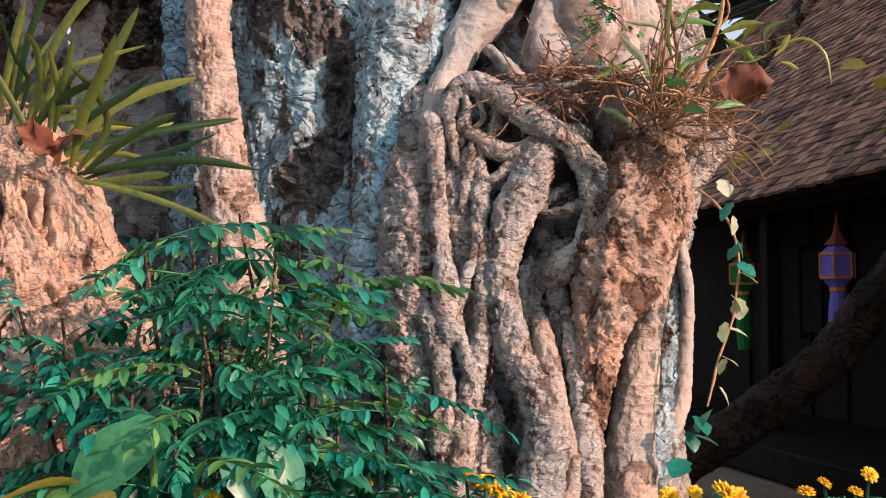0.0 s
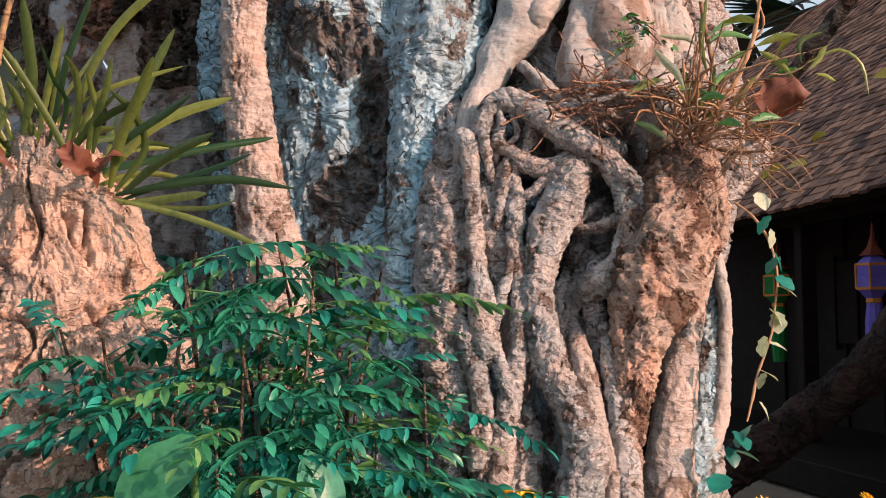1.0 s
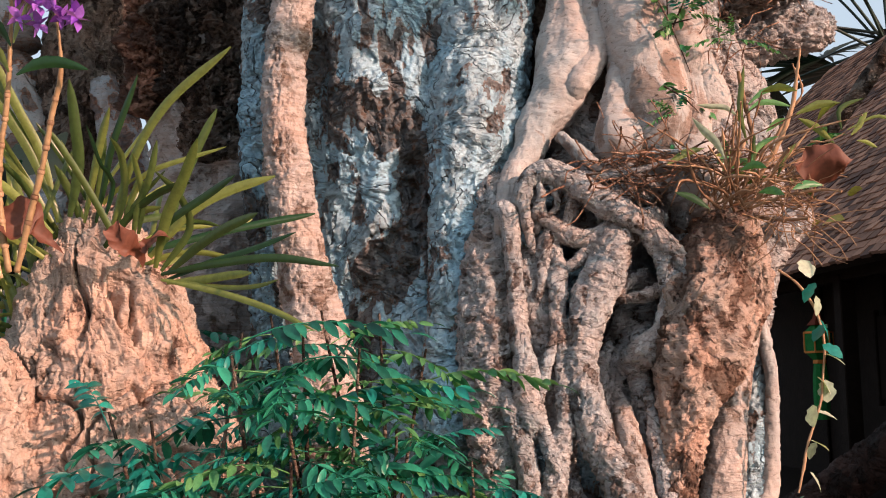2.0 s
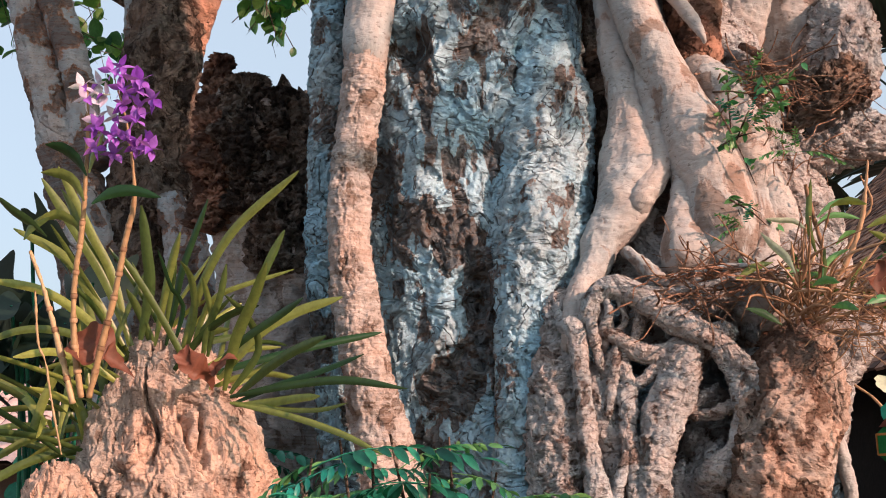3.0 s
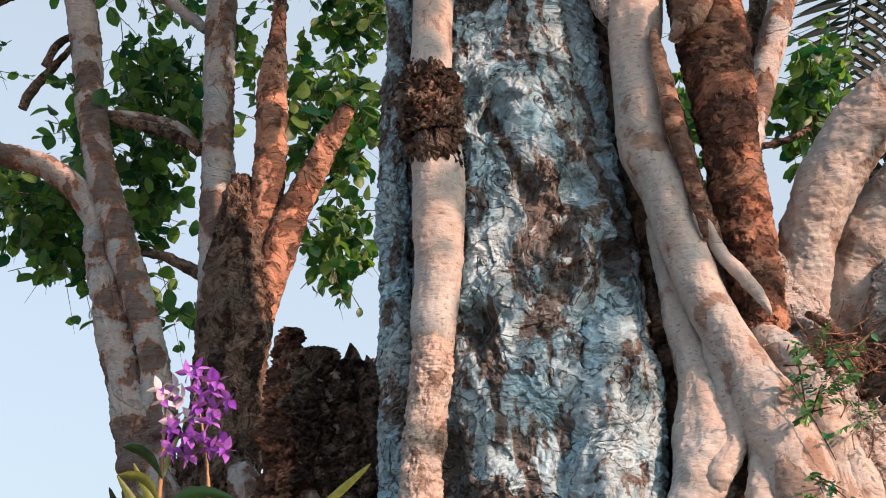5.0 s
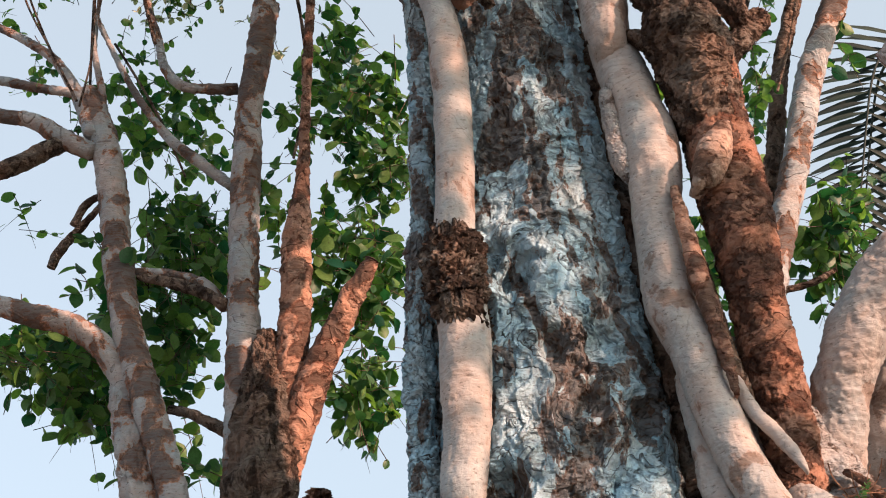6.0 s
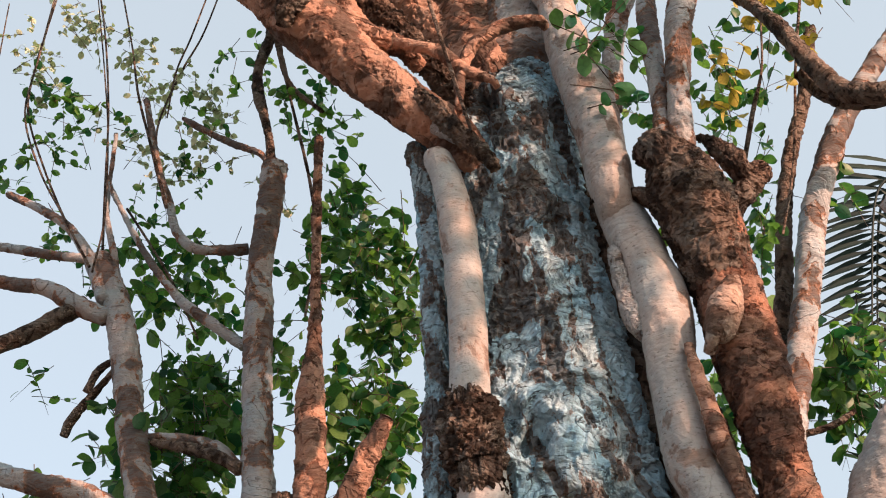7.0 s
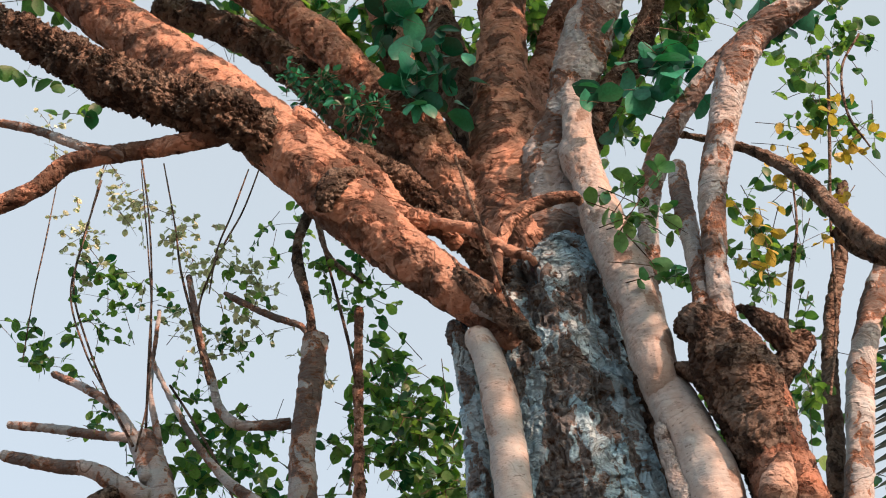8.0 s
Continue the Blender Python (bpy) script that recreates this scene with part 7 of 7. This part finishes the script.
ivy_meshes = [mesh_of("leaf", *IVY, m) for m in (LEAF_TEAL, LEAF_PALE)]
rng = random.Random(3)
for x, z, pale, s in ((0.70, 1.42, 1, 0.05), (0.72, 1.36, 0, 0.05), (0.74, 1.33, 1, 0.045), (0.735, 1.27, 0, 0.05), (0.75, 1.26, 0, 0.05), (0.74, 1.21, 0, 0.05), (0.755, 1.19, 1, 0.05),
                      (0.735, 1.13, 1, 0.05), (0.75, 1.12, 1, 0.05), (0.705, 1.06, 1, 0.05), (0.725, 1.05, 1, 0.05), (0.70, 0.98, 1, 0.045), (0.71, 0.97, 1, 0.04), (0.69, 0.90, 1, 0.05),
                      (0.66, 0.84, 0, 0.07), (0.63, 0.83, 0, 0.06), (0.64, 0.78, 0, 0.06), (0.61, 0.79, 0, 0.05), (0.60, 0.72, 0, 0.07)):
    part("leaf", ivy_meshes[pale], vine, "", Matrix.Translation(-vine.location) @ aim((x, 2.88 + rng.uniform(-0.03, 0.03), z), (rng.uniform(-0.7, 0.9), rng.uniform(-0.7, 0.1), rng.uniform(-1.0, -0.2)), s * 0.95, rng.uniform(-0.7, 0.7)))


# ---- shrubs in front ----
def frond(pairs, seed, leaf_size=0.16, droop=0.45):
    """A feather leaf along +y, 1 long: a stalk with pairs of leaflets."""
    rng = random.Random(seed)
    pts = [(0.03 * math.sin(k * 2.0 + seed), k, -droop * k * k, 0.006 * (1.1 - k)) for k in (0, 0.25, 0.5, 0.75, 1.0)]
    out = [tube_arrays(pts, 0.12, 5)]
    s = spline(pts, 0.02)
    lf = blade(1, 0.36, 0.25, 0.3, 0.45, 0.12, 6)
    for k in range(pairs):
        t = 0.2 + 0.78 * k / pairs
        c = s[int(t * (len(s) - 1)), :3]
        for side in (-1, 1):
            if rng.random() < 0.06:
                continue
            d = (side * rng.uniform(0.8, 1.1), rng.uniform(0.35, 0.7), rng.uniform(-0.95, -0.1))
            out.append(placed(lf, aim(c, d, 0.88 * leaf_size * rng.uniform(0.85, 1.35) * (1.1 - 0.35 * t), rng.uniform(-0.5, 0.5))))
    end = s[-1, :3]
    out.append(placed(lf, aim(end, (0, 1, -0.6), leaf_size * 0.9)))
    return join_arrays(out)


FRONDS = [(mesh_of("frond", *frond(n, k, sz, dr), mat)) for k, (n, sz, dr, mat) in enumerate((
    (10, 0.20, 0.5, LEAF_SHRUB), (11, 0.18, 0.35, LEAF_SHRUB), (9, 0.22, 0.6, LEAF_SHRUB), (10, 0.19, 0.5, LEAF_SHRUB_LIGHT), (11, 0.17, 0.4, LEAF_TEAL), (7, 0.27, 0.6, LEAF_TEAL)))]


def shrub(at, label, stems, seed, kinds, size, spread=0.25, box=None):
    """A shrub: upright stems from the ground, feather leaves along their upper part."""
    sh = thing("shrub", at, label, "shrub", "shrubs before the tree")
    rng = random.Random(seed)
    for tip in stems:
        lean = Vector(tip) - Vector(at)
        pts = [(0, 0, 0, 0.008), (lean.x * 0.3 + rng.uniform(-.03, .03), lean.y * 0.3, lean.z * 0.4, 0.007), (lean.x * 0.7 + rng.uniform(-.03, .03), lean.y * 0.7, lean.z * 0.75, 0.005), (*lean, 0.003)]
        v, f = tube_arrays(pts, 0.03, 6, 0.1)
        part("stem", mesh_of("stem", v, f, BARK_DARK), sh)
        s = spline(pts, 0.02)
        n = rng.randint(15, 18)
        for k in range(n):
            t = 0.36 + 0.64 * (k + rng.random()) / n
            c = s[min(len(s) - 1, int(t * (len(s) - 1))), :3]
            a = k * 2.4 + rng.uniform(-0.5, 0.5)
            d = Vector((math.cos(a), math.sin(a) * 0.8 - 0.35, rng.uniform(-0.05, 0.6)))
            part("frond", FRONDS[rng.choice(kinds)], sh, "", aim(c, d, size * rng.uniform(0.7, 1.2), rng.uniform(-0.3, 0.3)))
    return sh


shrub((-0.45, 2.40, 0), "bushy shrub with dark feathery green leaves", [(-0.50, 2.35, 1.10), (-0.35, 2.40, 1.22), (-0.62, 2.38, 1.22), (-0.48, 2.45, 1.28)], 1, (0, 1, 2, 3, 3, 4), 0.30)
shrub((-0.20, 2.45, 0), "shrub with small teal-green feather leaves beside the root", [(-0.12, 2.42, 0.98), (-0.28, 2.45, 1.05), (-0.22, 2.40, 0.86), (-0.10, 2.42, 0.80)], 2, (0, 1, 4), 0.27)
shrub((-0.70, 2.42, 0), "leggy shrub with broad lobed leaves", [(-0.78, 2.35, 1.08), (-0.66, 2.30, 0.95), (-0.60, 2.40, 1.26), (-0.88, 2.38, 1.10)], 3, (4, 5, 5, 0), 0.29)
shrub((-0.40, 2.30, 0), "low shrub with glossy green leaves", [(-0.38, 2.2, 0.82), (-0.50, 2.15, 0.88), (-0.28, 2.25, 0.92), (-0.46, 2.2, 1.0)], 4, (0, 1, 2, 3, 4, 5), 0.28)
shrub((-0.35, 2.60, 0), "shrub with pale sunlit young leaves at the top", [(-0.32, 2.52, 1.30), (-0.22, 2.55, 1.22), (-0.45, 2.52, 1.31), (-0.56, 2.5, 1.30)], 5, (3, 3, 0), 0.25)

# shrub added to fill the dark gap between mound and trunk
shrub((-0.85, 3.25, 0), "dark shrub in the shade behind the mound", [(-0.95, 3.3, 1.35), (-0.85, 3.3, 1.2), (-1.1, 3.4, 1.4), (-0.75, 3.25, 1.1)], 6, (0, 1, 2), 0.28)
shrub((-0.62, 2.65, 0), "dense green shrub against the trunk", [(-0.60, 2.6, 1.02), (-0.45, 2.65, 1.08), (-0.75, 2.6, 0.9), (-0.3, 2.7, 1.0)], 7, (0, 1, 2, 3, 4), 0.27)

def fern(at, count, size, seed):
    fn = thing("fern", at, "small pale fern rooted in litter on the old tree", "fern", "ferns on the old tree")
    rng = random.Random(seed)
    for k in range(count):
        a = rng.uniform(-0.4, math.pi + 0.4)
        part("frond", FRONDS[rng.choice((3, 3, 4))], fn, "", aim((0, 0, 0), (math.cos(a), -0.5, 0.25 + 0.6 * math.sin(a)), size * rng.uniform(0.7, 1.2), rng.uniform(-0.4, 0.4)))


fern((0.47, 3.08, 2.13), 6, 0.12, 61)
fern((0.60, 3.10, 2.06), 5, 0.11, 62)
fern((0.50, 3.20, 2.30), 5, 0.09, 63)
fern((0.43, 3.02, 1.84), 5, 0.08, 64)

# ---- big-leaved plant ----
taro = thing("big_leaved_plant", (-0.55, 2.12, 0.0), "plant with one broad glossy heart-shaped leaf", "plant")
limb(taro, "stalk", LEAF_SHRUB_LIGHT, [(-0.55, 2.12, 0, 0.012), (-0.54, 2.14, 0.4, 0.010), (-0.53, 2.12, 0.86, 0.007)], 0.05, 0.0005)
v, f = placed(blade(1, 0.72, 0.14, 0.3, 0.12, 0.8, 12), aim((-0.53, 2.10, 0.88), (-0.75, -0.55, -0.5), 0.20, -0.5))
part("leaf", under(taro, mesh_of("leaf", v, f, LEAF_BROAD)), taro, "broad glossy green leaf")
for at, d, s, mat in (((-0.66, 2.05, 0.79), (-0.6, -0.5, 0.05), 0.17, LEAF_YELLOW), ((-0.62, 2.02, 0.77), (0.2, -0.6, 0.0), 0.15, LEAF_YELLOW), ((-0.72, 2.05, 0.77), (0.8, -0.5, -0.1), 0.14, LEAF_SHRUB_LIGHT),
                      ((-0.40, 2.2, 0.84), (0.3, -0.4, -0.6), 0.13, LEAF_TEAL), ((-0.45, 2.15, 0.80), (-0.3, -0.4, -0.5), 0.11, LEAF_TEAL), ((-0.33, 2.2, 0.85), (0.35, -0.3, -0.8), 0.16, LEAF_SHRUB)):
    v, f = placed(blade(1, 0.62, 0.2, 0.3, 0.15, 0.6, 9), aim(at, d, s, 0.3))
    part("leaf", under(taro, mesh_of("leaf", v, f, mat)), taro)


# ---- marigolds ----
def marigold_head():
    petal = blade(1, 0.75, -0.3, 0.35, 0.02, 0.3, 4)
    out = []
    for ring, (n, tilt, ln) in enumerate(((16, 0.05, 1.0), (15, 0.35, 0.95), (13, 0.7, 0.85), (10, 1.05, 0.7), (6, 1.35, 0.55))):
        for k in range(n):
            a = 2 * math.pi * (k + 0.5 * (ring % 2)) / n
            out.append(placed(petal, aim((0, 0, 0), (math.cos(a) * math.cos(tilt), math.sin(a) * math.cos(tilt), math.sin(tilt)), 0.034 * ln, 0.4 * (-1) ** k)))
    return join_arrays(out)


head_mesh = mesh_of("flower_head", *marigold_head(), MARIGOLD)
feather = mesh_of("leaf", *frond(7, 40, 0.22, 0.3), LEAF_SHRUB)


def marigold(at, heads, seed):
    mg = thing("marigold", at, "marigold plant with full golden-yellow heads", "flower", "marigolds round the roots")
    rng = random.Random(seed)
    for x, y, z, s in heads:
        p = Vector((x - at[0], y - at[1], z))
        v, f = tube_arrays([(0, 0, 0, 0.006), (p.x * 0.5, p.y * 0.4, p.z * 0.6, 0.005), (p.x, p.y, p.z, 0.004)], 0.04, 6)
        part("stem", mesh_of("stem", v, f, LEAF_SHRUB), mg)
        part("flower_head", head_mesh, mg, "", Matrix.Translation(p) @ pose(0, 0, 0, rng.uniform(-5, 45), rng.uniform(-20, 20), rng.uniform(0, 90)) @ Matrix.Scale(s, 4))
        for k in range(6):
            part("leaf", feather, mg, "", aim(p * rng.uniform(0.6, 0.97), (rng.gauss(0, 1), rng.gauss(-0.3, 1), rng.uniform(0, 0.8)), rng.uniform(0.07, 0.11)))


marigold((0.10, 2.52, 0), [(0.05, 2.50, 0.735, 0.85), (0.09, 2.46, 0.735, 0.85), (0.12, 2.50, 0.71, 1.0), (0.165, 2.5, 0.69, 0.9)], 1)
marigold((0.60, 2.62, 0), [(0.53, 2.70, 0.665, 0.8), (0.58, 2.66, 0.68, 0.6), (0.635, 2.60, 0.69, 1.0), (0.66, 2.6, 0.68, 0.9)], 2)
marigold((0.95, 2.80, 0), [(0.88, 2.80, 0.66, 0.7), (0.925, 2.80, 0.68, 0.6), (1.035, 2.80, 0.70, 0.7), (1.0, 2.8, 0.66, 0.6)], 3)
marigold((-0.40, 2.22, 0), [(-0.48, 2.20, 0.745, 0.9), (-0.44, 2.20, 0.735, 0.8), (-0.33, 2.28, 0.73, 0.8), (-0.16, 2.4, 0.74, 0.5)], 4)

# ---- leaning log ----
leaning_log = thing("leaning_trunk", (0.9, 4.5, 0.0), "brown leaning trunk in the shade beside the tree", "log")
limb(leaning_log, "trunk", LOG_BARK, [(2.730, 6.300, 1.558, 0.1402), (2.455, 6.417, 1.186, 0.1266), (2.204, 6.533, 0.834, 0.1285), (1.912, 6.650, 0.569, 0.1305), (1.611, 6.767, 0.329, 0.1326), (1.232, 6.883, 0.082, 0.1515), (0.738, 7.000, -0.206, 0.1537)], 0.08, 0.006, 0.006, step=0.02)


# ---- house under the trees ----
def box(name, size, mat, parent=None, m=None, label="", bevel=0.008):
    bm = bmesh.new()
    bmesh.ops.create_cube(bm, size=1)
    bmesh.ops.scale(bm, vec=size, verts=bm.verts)
    if bevel:
        bmesh.ops.bevel(bm, geom=bm.edges[:], offset=bevel, segments=1, affect="EDGES")
    me = bpy.data.meshes.new(name)
    bm.to_mesh(me)
    bm.free()
    me.materials.append(mat)
    return part(name, me, parent, label, m)


def build_house():
    """Local frame: x along the eave (towards the viewer), y into the house, z up, from the eave's far foot."""
    E0, E1 = Vector((1.19, 14.1, 0)), Vector((2.62, 5.7, 0))
    ax = (E1 - E0).normalized()
    ay = Vector((-ax.y, ax.x, 0))
    if ay.x < 0:
        ay = -ay
    base = Matrix(((ax.x, ay.x, 0, E0.x), (ax.y, ay.y, 0, E0.y), (0, 0, 1, 0), (0, 0, 0, 1)))
    house = new("house")
    house.matrix_basis = base
    tagged(house, "timber house in shade-dark colour with a low brown shingled roof", "house")
    # near end runs on unseen past E1, lengthened to shade the leaning trunk
    L, eave, pitch, run = 12.0, 1.86, radians(45), 3.1
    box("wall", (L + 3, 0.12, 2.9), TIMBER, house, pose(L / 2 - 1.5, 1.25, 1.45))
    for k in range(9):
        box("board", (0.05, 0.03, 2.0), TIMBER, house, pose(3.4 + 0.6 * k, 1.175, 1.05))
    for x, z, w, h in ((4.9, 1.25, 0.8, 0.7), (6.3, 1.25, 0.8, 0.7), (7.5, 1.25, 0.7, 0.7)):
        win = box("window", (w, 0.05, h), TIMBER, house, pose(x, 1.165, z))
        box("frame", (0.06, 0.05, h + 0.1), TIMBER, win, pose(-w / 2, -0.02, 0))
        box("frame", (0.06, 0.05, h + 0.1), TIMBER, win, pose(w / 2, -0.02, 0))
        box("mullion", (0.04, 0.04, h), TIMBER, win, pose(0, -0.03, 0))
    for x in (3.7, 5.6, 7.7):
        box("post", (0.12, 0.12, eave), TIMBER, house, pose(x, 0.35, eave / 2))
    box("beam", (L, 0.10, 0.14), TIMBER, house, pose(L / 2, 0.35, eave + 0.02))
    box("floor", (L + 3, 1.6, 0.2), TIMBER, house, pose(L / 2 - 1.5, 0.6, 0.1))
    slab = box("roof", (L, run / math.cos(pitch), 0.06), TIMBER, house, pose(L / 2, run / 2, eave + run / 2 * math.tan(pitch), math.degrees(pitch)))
    bm = bmesh.new()
    bmesh.ops.create_cube(bm, size=1)
    bmesh.ops.scale(bm, vec=(0.118, 0.16, 0.024), verts=bm.verts)
    me = bpy.data.meshes.new("shingle")
    bm.to_mesh(me)
    bm.free()
    me.materials.append(SHINGLE)
    rng = random.Random(5)
    rows, rest = int(run / math.cos(pitch) / 0.085), []
    single = 0
    for r in range(rows):
        for k in range(int(L / 0.12)):
            x = -L / 2 + 0.06 + 0.12 * k + 0.06 * (r % 2)
            y = -run / math.cos(pitch) / 2 + 0.05 + 0.085 * r
            m = pose(x + rng.uniform(-.008, .008), y + rng.uniform(-.012, .012), 0.05 + rng.uniform(0, 0.008), -5 + rng.uniform(-2.5, 2.5), rng.uniform(-2, 2), rng.uniform(-3, 3))
            if single < 300 and x > -1.15 and x < 1.25 and r < 16:
                part("shingle", me, slab, "", m)
                single += 1
            else:
                rest.append(m)
    tv = np.array([tuple(v.co) for v in me.vertices])
    tf = np.array([tuple(p.vertices) for p in me.polygons])
    v, f = scatter((tv, tf), rest)
    ob = part("shingle_field", mesh_of("shingle_field", v, f, SHINGLE, False), slab)
    ob["kind"] = "stuff"


build_house()


def lantern(at, cloth, label, size):
    """A paper lantern: pointed cap, faceted body with trim, and a long cloth tail."""
    ln = thing("lantern", at, label, "lantern", "lanterns under the eave")

    def drum(name, rows, mat, sides=6):
        v, f = [], []
        for r, z in rows:
            v += [(r * math.cos(2 * math.pi * k / sides), r * math.sin(2 * math.pi * k / sides), z) for k in range(sides)]
        for i in range(len(rows) - 1):
            for k in range(sides):
                f.append((i * sides + k, i * sides + (k + 1) % sides, (i + 1) * sides + (k + 1) % sides, (i + 1) * sides + k))
        me = mesh_of(name, np.array(v) * size, np.array(f), mat, False)
        part(name, me, ln)

    drum("cap", [(0.10, 0.22), (0.045, 0.28), (0.018, 0.36), (0.005, 0.46)], CAP_RED)
    drum("body", [(0.06, 0.22), (0.125, 0.16), (0.125, -0.02), (0.06, -0.09)], cloth)
    drum("trim", [(0.129, 0.165), (0.131, 0.15), (0.129, 0.145)], ORANGE_TRIM)
    drum("trim", [(0.129, -0.02), (0.131, -0.01), (0.129, -0.03)], ORANGE_TRIM)
    drum("collar", [(0.06, -0.09), (0.062, -0.12), (0.055, -0.125)], ORANGE_TRIM)
    drum("tail", [(0.055, -0.125), (0.07, -0.25), (0.075, -0.45), (0.06, -0.62), (0.05, -0.62)], cloth, 10)
    for k in range(6):
        a = math.pi / 3 * k
        box("trim", (0.012 * size, 0.012 * size, 0.18 * size), ORANGE_TRIM, ln, Matrix.Translation((0.128 * size * math.cos(a), 0.128 * size * math.sin(a), 0.07 * size)), bevel=0)
    box("cord", (0.006, 0.006, 0.44), TIMBER, ln, pose(0, 0, 0.45 * size + 0.21), bevel=0)


rng = random.Random(44)
for k in range(9):
    # fallen leaves lying on the near part of the roof
    u, up = rng.uniform(5.0, 7.6), rng.uniform(0.15, 1.5)
    e0, ex, ey = Vector((1.19, 14.1, 0)), Vector((1.43, -8.4, 0)).normalized(), Vector((8.4, 1.43, 0)).normalized()
    at = e0 + ex * u + ey * up + Vector((0, 0, 1.86 + up + 0.13))
    me = mesh_of("fallen_leaf", *blade(0.17, 0.13, 0.3, 0.4, 0.2, 0.6, 7), LEAF_YELLOW)
    lf = new("fallen_leaf", me)
    lf.matrix_basis = Matrix.Translation(at) @ pose(0, 0, 0, rng.uniform(-20, 20), -40 + rng.uniform(-15, 15), rng.uniform(0, 360))
    tagged(lf, "curled yellow leaf fallen on the shingled roof", "leaf", "leaves on the roof")

lantern((2.55, 7.4, 1.32), VIOLET_CLOTH, "violet cloth lantern with orange trim and a long tail", 0.88)
lantern((2.364, 9.0, 1.316), GREEN_CLOTH, "green cloth lantern with a dark red cap", 0.86)


def red_roof():
    """The neighbour's house: walls and a tiled roof, far off."""
    h = thing("house", (-7.0, 12.5, 0), "neighbouring house with a pinkish tiled roof paled as by haze", "house")
    box("wall", (4.5, 3.0, 1.7), PLASTER, h, pose(0, 0, 0.85))
    slab = box("roof", (5.0, 2.6, 0.06), TIMBER, h, pose(0, -1.0, 2.1, 30))
    tv = np.array([(-0.5, 0, 0), (-0.25, 0, 0.5), (0.25, 0, 0.5), (0.5, 0, 0), (-0.5, 1, 0), (-0.25, 1, 0.5), (0.25, 1, 0.5), (0.5, 1, 0)]) * np.array((0.16, 0.26, 0.05))
    tf = np.array([(0, 4, 5, 1), (1, 5, 6, 2), (2, 6, 7, 3)])
    v, f = scatter((tv, tf), [pose(-2.42 + 0.165 * k, -1.3 + 0.23 * r, 0.045, -4) for r in range(11) for k in range(30)])
    part("tiling", mesh_of("tiling", v, f, TILE), slab)["kind"] = "stuff"


red_roof()


# ---- palm ----
def palm(at, height):
    """A fan palm, far behind on the right: trunk and stiff folded fans."""
    pm = thing("palm", at, "tall palm with stiff fan leaves coloured dark as a silhouette", "palm")
    v, f = tube_arrays([(0, 0, 0, 0.14), (0.05, 0, height * 0.5, 0.12), (0, 0, height, 0.11)], 0.08, 14, 0.06)
    part("trunk", mesh_of("trunk", v, f, BARK_DARK), pm)
    finger = blade(1, 0.07, 0.5, 0.12, 0.1, 0.0, 5)
    out = [tube_arrays([(0, 0, 0, 0.012), (0, 0.5, 0.02, 0.010), (0, 0.9, 0, 0.007)], 0.1, 5)]
    for k in range(34):
        a = math.radians(-75 + 150 * k / 33)
        out.append(placed(finger, aim((0, 0.85, 0), (math.sin(a), math.cos(a), 0.06 * (-1) ** k), 0.95 - 0.25 * abs(a), 0.4)))
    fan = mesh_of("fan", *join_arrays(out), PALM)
    rng = random.Random(2)
    for k in range(26):
        a, e = k * 2.4, rng.uniform(-0.7, 1.1)
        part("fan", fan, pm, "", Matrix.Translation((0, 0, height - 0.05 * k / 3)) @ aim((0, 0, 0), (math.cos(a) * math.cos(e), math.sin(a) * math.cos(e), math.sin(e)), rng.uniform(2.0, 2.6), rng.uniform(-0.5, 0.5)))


def feather_palm(at, crown, tips):
    """A tall palm with arching feather leaves; each is a rib with two combs of narrow blades."""
    pm = thing("palm", at, "tall palm with drooping feather leaves coloured dark as a silhouette", "palm")
    top = Vector(crown) - Vector(at)
    v, f = tube_arrays([(0, 0, 0, 0.17), (top.x * 0.4, top.y * 0.4, top.z * 0.5, 0.14), (*top, 0.12)], 0.1, 14, 0.05)
    part("trunk", mesh_of("trunk", v, f, BARK_DARK), pm)
    finger = blade(1, 0.13, 0.4, 0.10, 0.1, 0.0, 5)
    for tip in tips:
        t = Vector(tip) - Vector(at)
        bow = (top + t) / 2 + Vector((0, 0, 0.25 * (t - top).length))
        rib = [(*top, 0.03), (*(top.lerp(bow, 0.6) + Vector((0, 0, 0.1))), 0.025), (*bow, 0.02), (*(bow.lerp(t, 0.55) + Vector((0, 0, 0.12))), 0.014), (*t, 0.006)]
        out = [tube_arrays(rib, 0.08, 6)]
        c = spline(rib, 0.17)
        tang, u, w = frames_along(c[:, :3])
        for k in range(3, len(c) - 1):
            ln = 0.95 * (1.0 - 0.6 * (k / len(c)) ** 3)
            side = Vector(tang[k]).cross(Vector((0, 1, 0.2))).normalized()
            for sgn in (-1, 1):
                out.append(placed(finger, aim(tuple(c[k, :3]), tuple(side * sgn + Vector(tang[k]) * 0.45), ln, 1.25 * sgn)))
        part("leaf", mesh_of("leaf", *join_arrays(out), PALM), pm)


feather_palm((5.6, 14.2, 0), (5.0, 14.0, 12.4), [(3.0, 14.0, 8.1), (3.3, 15.0, 8.6), (4.0, 15.5, 8.2), (8.2, 14.5, 10.0), (7.4, 16.5, 12.8), (7.0, 12.2, 9.5), (5.4, 17.0, 9.2), (6.6, 15.2, 8.4)])
palm((5.8, 17, 0), 6.2)
